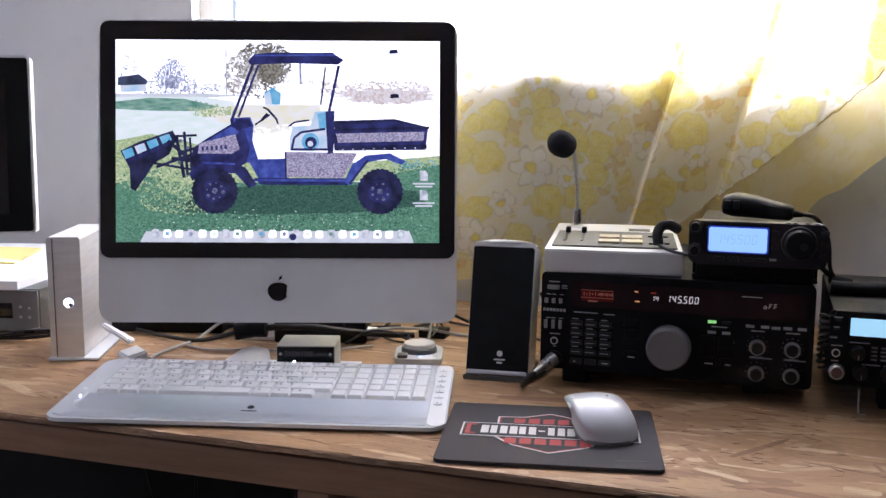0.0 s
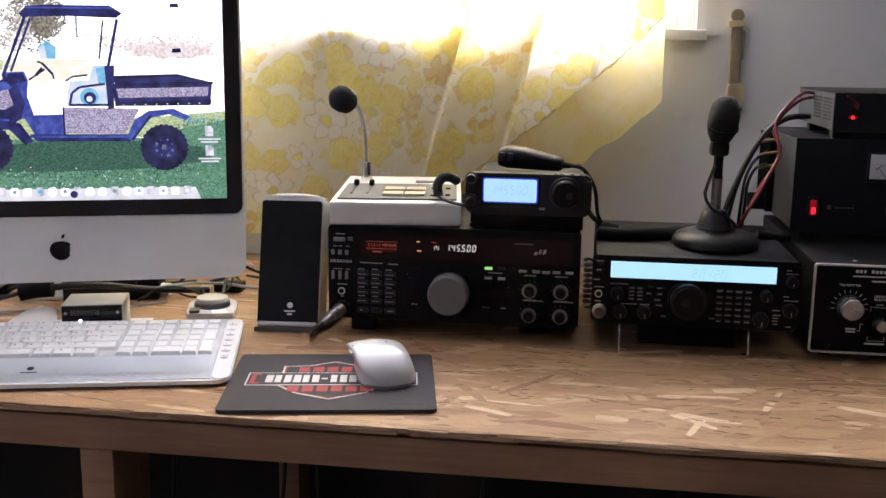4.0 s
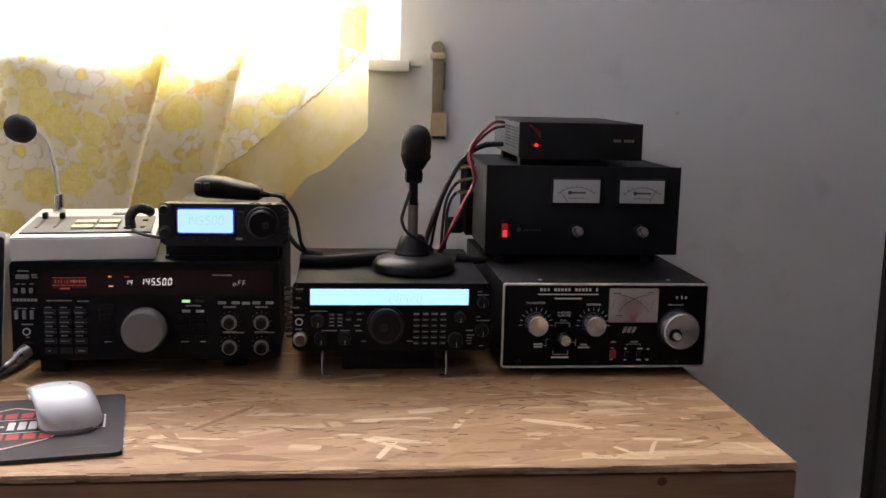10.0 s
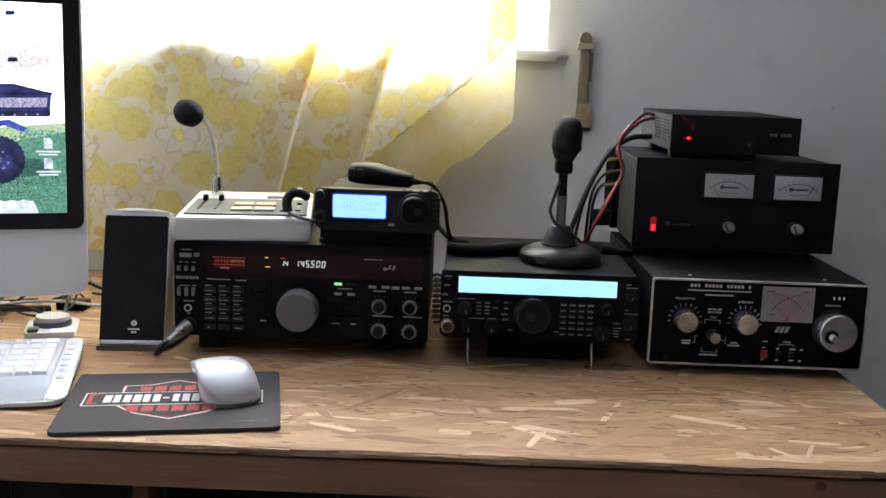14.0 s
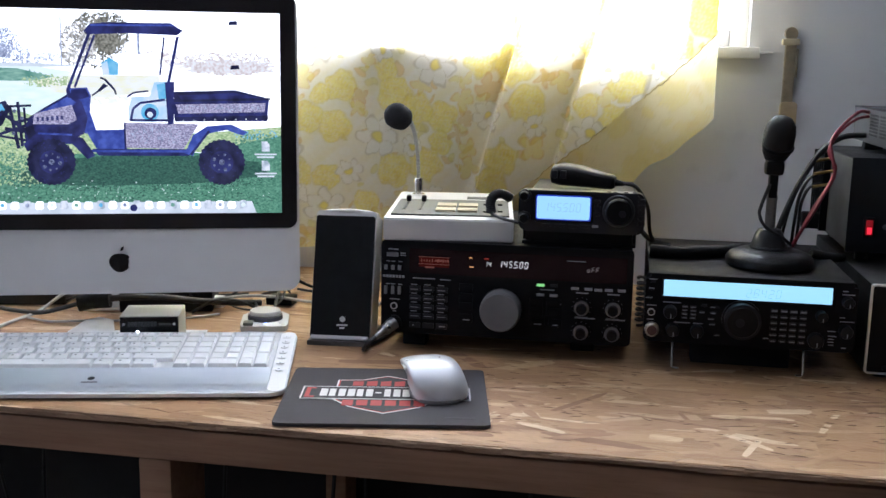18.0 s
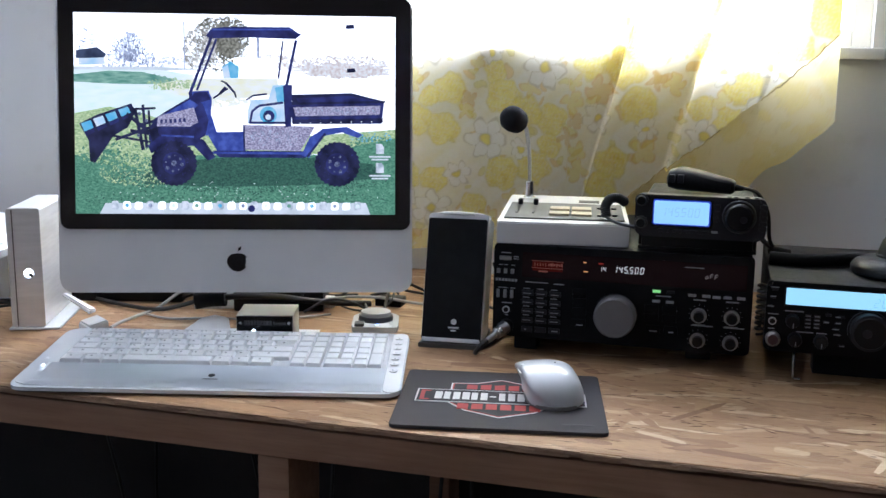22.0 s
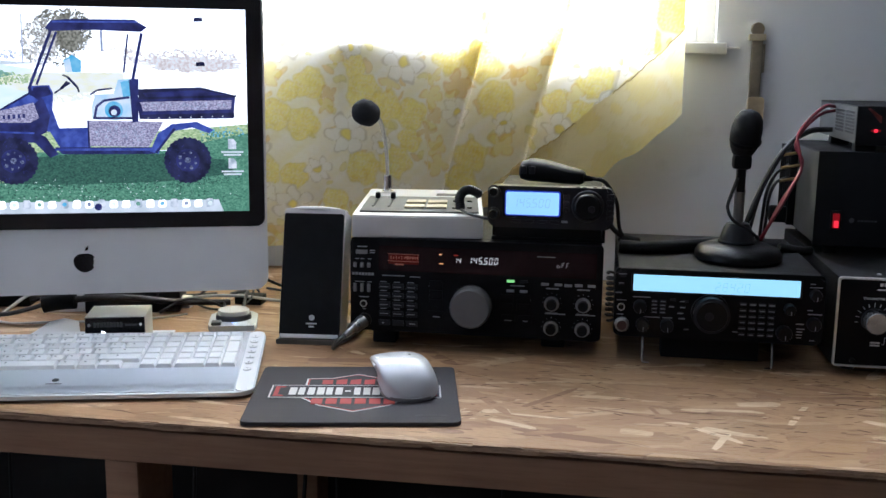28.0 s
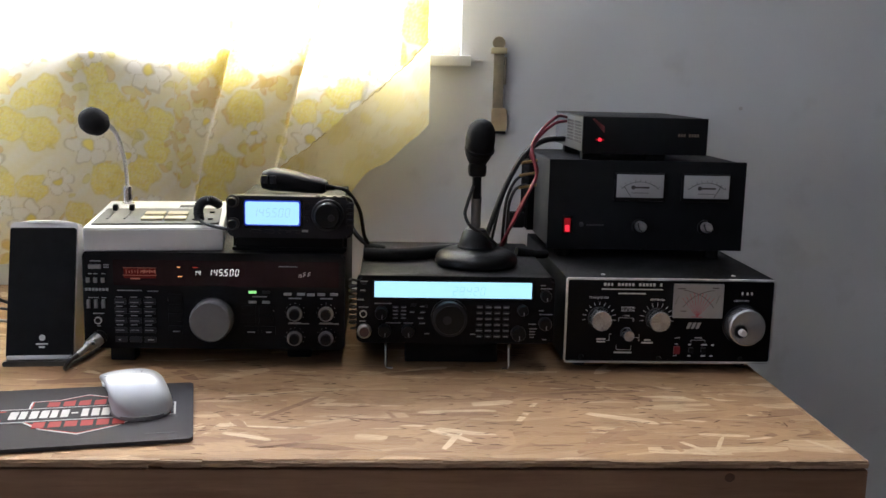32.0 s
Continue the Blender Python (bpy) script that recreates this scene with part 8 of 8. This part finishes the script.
for pts, r in (([(-0.46, 0.50, 0.756), (-0.40, 0.47, 0.766), (-0.34, 0.49, 0.772), (-0.28, 0.53, 0.762), (-0.22, 0.52, 0.758), (-0.16, 0.55, 0.757)], 0.0030),
               ([(-0.42, 0.44, 0.757), (-0.37, 0.42, 0.775), (-0.33, 0.44, 0.780), (-0.31, 0.48, 0.765), (-0.35, 0.52, 0.756)], 0.0024),
               ([(-0.20, 0.42, 0.756), (-0.17, 0.44, 0.772), (-0.13, 0.43, 0.776), (-0.11, 0.45, 0.762), (-0.13, 0.50, 0.757)], 0.0022),
               ([(-0.18, 0.50, 0.757), (-0.14, 0.53, 0.790), (-0.10, 0.55, 0.792), (-0.07, 0.57, 0.775), (-0.05, 0.60, 0.757)], 0.0024)):
    solo("tangled_cable", tube(bmesh.new(), pts, r, 8), CABLEBLACK, "black cable tangled on the desk under the computer", "cable", "tangled cables under the computer")
solo("small_black_box", box(-0.118, -0.075, 0.515, 0.545, DESK, DESK + 0.014, bevel=0.002), BLACKPLASTIC, "small black junction box on the desk", "box")
solo("white_connector", box(-0.205, -0.175, 0.475, 0.492, DESK, DESK + 0.018, bevel=0.003), WHITEPLASTIC, "white cable connector on the desk", "connector")
solo("blue_grey_plug", tube(bmesh.new(), [(-0.245, 0.455, 0.765), (-0.212, 0.466, 0.763)], 0.010, 12, n=2), mat("blue_grey_plastic", (0.07, 0.08, 0.12), 0.4), "dark blue-grey plug beside the adapter", "plug")
pk = thing("volume_control", "silver volume control pod with a round dial", "volume control", pose(-0.077, 0.402, DESK, 0, 0, 17) @ Matrix.Scale(0.92, 4))
part("base", slab(bmesh.new(), [(-0.034, -0.046), (0.034, -0.046), (0.037, -0.03), (0.037, 0.03), (0.026, 0.048), (-0.026, 0.048), (-0.037, 0.03), (-0.037, -0.03)], lambda y: 0.0085, lambda y: 0.0), CLEAR, pk, "frosted base", local=True)
part("collar", lathe(bmesh.new(), [(0.028, 0), (0.0275, 0.007), (0.024, 0.008)], 32, Matrix.Translation((0, 0.005, 0.0084))), GREYMETAL, pk, local=True)
part("dial", lathe(bmesh.new(), [(0.0245, 0), (0.0245, 0.005), (0.0235, 0.0065), (0.005, 0.0068)], 36, Matrix.Translation((0, 0.005, 0.0162))), PALEGREY, pk, "pale round dial", local=True)
part("jack_block", box(-0.032, -0.016, -0.044, -0.026, 0.0084, 0.0145, bevel=0.003), GREYMETAL, pk, local=True)
part("lamp", lathe(bmesh.new(), [(0.0025, 0), (0.002, 0.001), (0.0005, 0.0012)], 12, Matrix.Translation((0.003, -0.030, 0.0085))), LEDBLUE, pk, "blue lamp", local=True)
solo("volume_control_cable", tube(bmesh.new(), [(-0.08, 0.452, 0.758), (-0.085, 0.47, 0.765), (-0.088, 0.49, 0.775), (-0.10, 0.52, 0.772), (-0.14, 0.56, 0.756)], 0.0026, 8), CABLEBLACK, "black cable from the volume control", "cable")

# ---- external drive ----
dr = thing("external_drive", "silver aluminium external drive standing upright", "external drive", pose(-0.560, 0.212, DESK, 0, 0, 22))
part("foot_plate", box(-0.004, 0.066, -0.003, 0.155, 0.0006, 0.004, bevel=0.001), CLEAR, dr, "clear foot plate", local=True)
bm = plate(bmesh.new(), rounded(0.0, 0.046, 0.0045, 0.176, 0.004), 0.0, 0.150)
part("housing", bm, ALUSATIN, dr, "brushed aluminium housing", local=True)
part("front_seam", box(0.0075, 0.009, -0.0004, 0.001, 0.006, 0.174), GREYMETAL, dr, local=True)
part("lit_button", lathe(bmesh.new(), [(0.0065, 0), (0.006, 0.001), (0.002, 0.0014)], 24, Matrix.Translation((0.027, 0, 0.083)) @ FRONT), LEDWHITE, dr, "round lit button", local=True)
part("button_shade", lathe(bmesh.new(), [(0.0035, 0.0013), (0.003, 0.0018), (0.001, 0.0018)], 12, Matrix.Translation((0.030, 0, 0.0805)) @ FRONT), GREYMETAL, dr, local=True)

# ---- second monitor on a receiver ----
mo = thing("flat_monitor", "flat monitor with silver frame, switched off", "monitor", pose(-0.795, 0.317, DESK, 0, 0, 32))
T = Matrix.Rotation(radians(-5), 4, "X")
bm = plate(bmesh.new(), rounded(-0.40, 0.100, 0.155, 0.435, 0.006), 0.0, 0.03)
bm.transform(T)
part("shell", bm, ALUSATIN, mo, "silver shell", local=True)
bm = plate(bmesh.new(), rounded(-0.396, 0.096, 0.158, 0.431, 0.004), -0.003, 0.0)
bm.transform(T)
part("bezel", bm, CHARCOAL, mo, "dark grey bezel", local=True)
bm = box(-0.36, 0.062, -0.0045, -0.0028, 0.185, 0.405)
bm.transform(T)
part("dark_screen", bm, GLASSBLACK, mo, "dark switched-off screen", local=True)
bm = box(-0.20, -0.10, 0.031, 0.05, 0.105, 0.30, bevel=0.004)
part("stand_neck", bm, BLACKPLASTIC, mo, local=True)
part("stand_foot", box(-0.27, -0.03, 0.0, 0.14, 0.0885, 0.106, bevel=0.003), BLACKPLASTIC, mo, local=True)
rc = thing("grey_receiver", "grey metal receiver box under the monitor", "receiver", pose(-0.79, 0.30, DESK, 0, 0, 14))
part("case", box(-0.30, 0.118, 0.004, 0.24, 0.006, 0.074, bevel=0.003), GREYMETAL, rc, local=True)
part("front_panel", box(-0.298, 0.116, 0, 0.005, 0.008, 0.072, bevel=0.001), mat("mid_grey_panel", (0.20, 0.20, 0.20), 0.5, 0.2), rc, local=True)
part("display", box(0.01, 0.075, -0.001, 0, 0.028, 0.052, bevel=0.0004), GLASSBLACK, rc, local=True)
part("lamp", lathe(bmesh.new(), [(0.0025, 0), (0.002, 0.001), (0.0005, 0.0012)], 10, Matrix.Translation((0.052, -0.001, 0.036)) @ FRONT), LEDWHITE, rc, local=True)
for x, z in ((0.088, 0.046), (0.102, 0.044), (0.088, 0.030), (0.102, 0.030)):
    part("button", lathe(bmesh.new(), [(0.0022, 0), (0.002, 0.0014), (0.0006, 0.0015)], 10, Matrix.Translation((x, 0, z)) @ FRONT), PALEGREY, rc, local=True)
for x in (-0.28, 0.09):
    for y in (0.02, 0.21):
        part("foot", lathe(bmesh.new(), [(0.008, 0), (0.008, 0.006), (0.003, 0.0065)], 12, Matrix.Translation((x, y, 0))), BLACKSOFT, rc, local=True)
solo("paper_pad", slab(bmesh.new(), [(-1.05, 0.225), (-0.70, 0.312), (-0.79, 0.70), (-1.15, 0.61)], lambda y: DESK + 0.088, lambda y: DESK + 0.0745), PAPER, "thick white paper pad lying on the receiver", "paper pad")
solo("yellow_notepad", slab(bmesh.new(), [(-0.99, 0.425), (-0.815, 0.440), (-0.885, 0.590), (-1.06, 0.565)], lambda y: DESK + 0.0925, lambda y: DESK + 0.0885), YELLOWPAPER, "yellow notepad lying on the papers", "notepad")
for k in range(3):
    solo("desk_cable", tube(bmesh.new(), [(-0.75, 0.27 - k * 0.008, 0.754), (-0.70, 0.285 - k * 0.006, 0.755 + k * 0.004), (-0.66, 0.30, 0.756 + k * 0.006), (-0.62, 0.36, 0.757), (-0.60, 0.45, 0.755)], 0.0026, 6), CABLEBLACK, "black cable lying beside the external drive", "cable", "cables beside the drive")
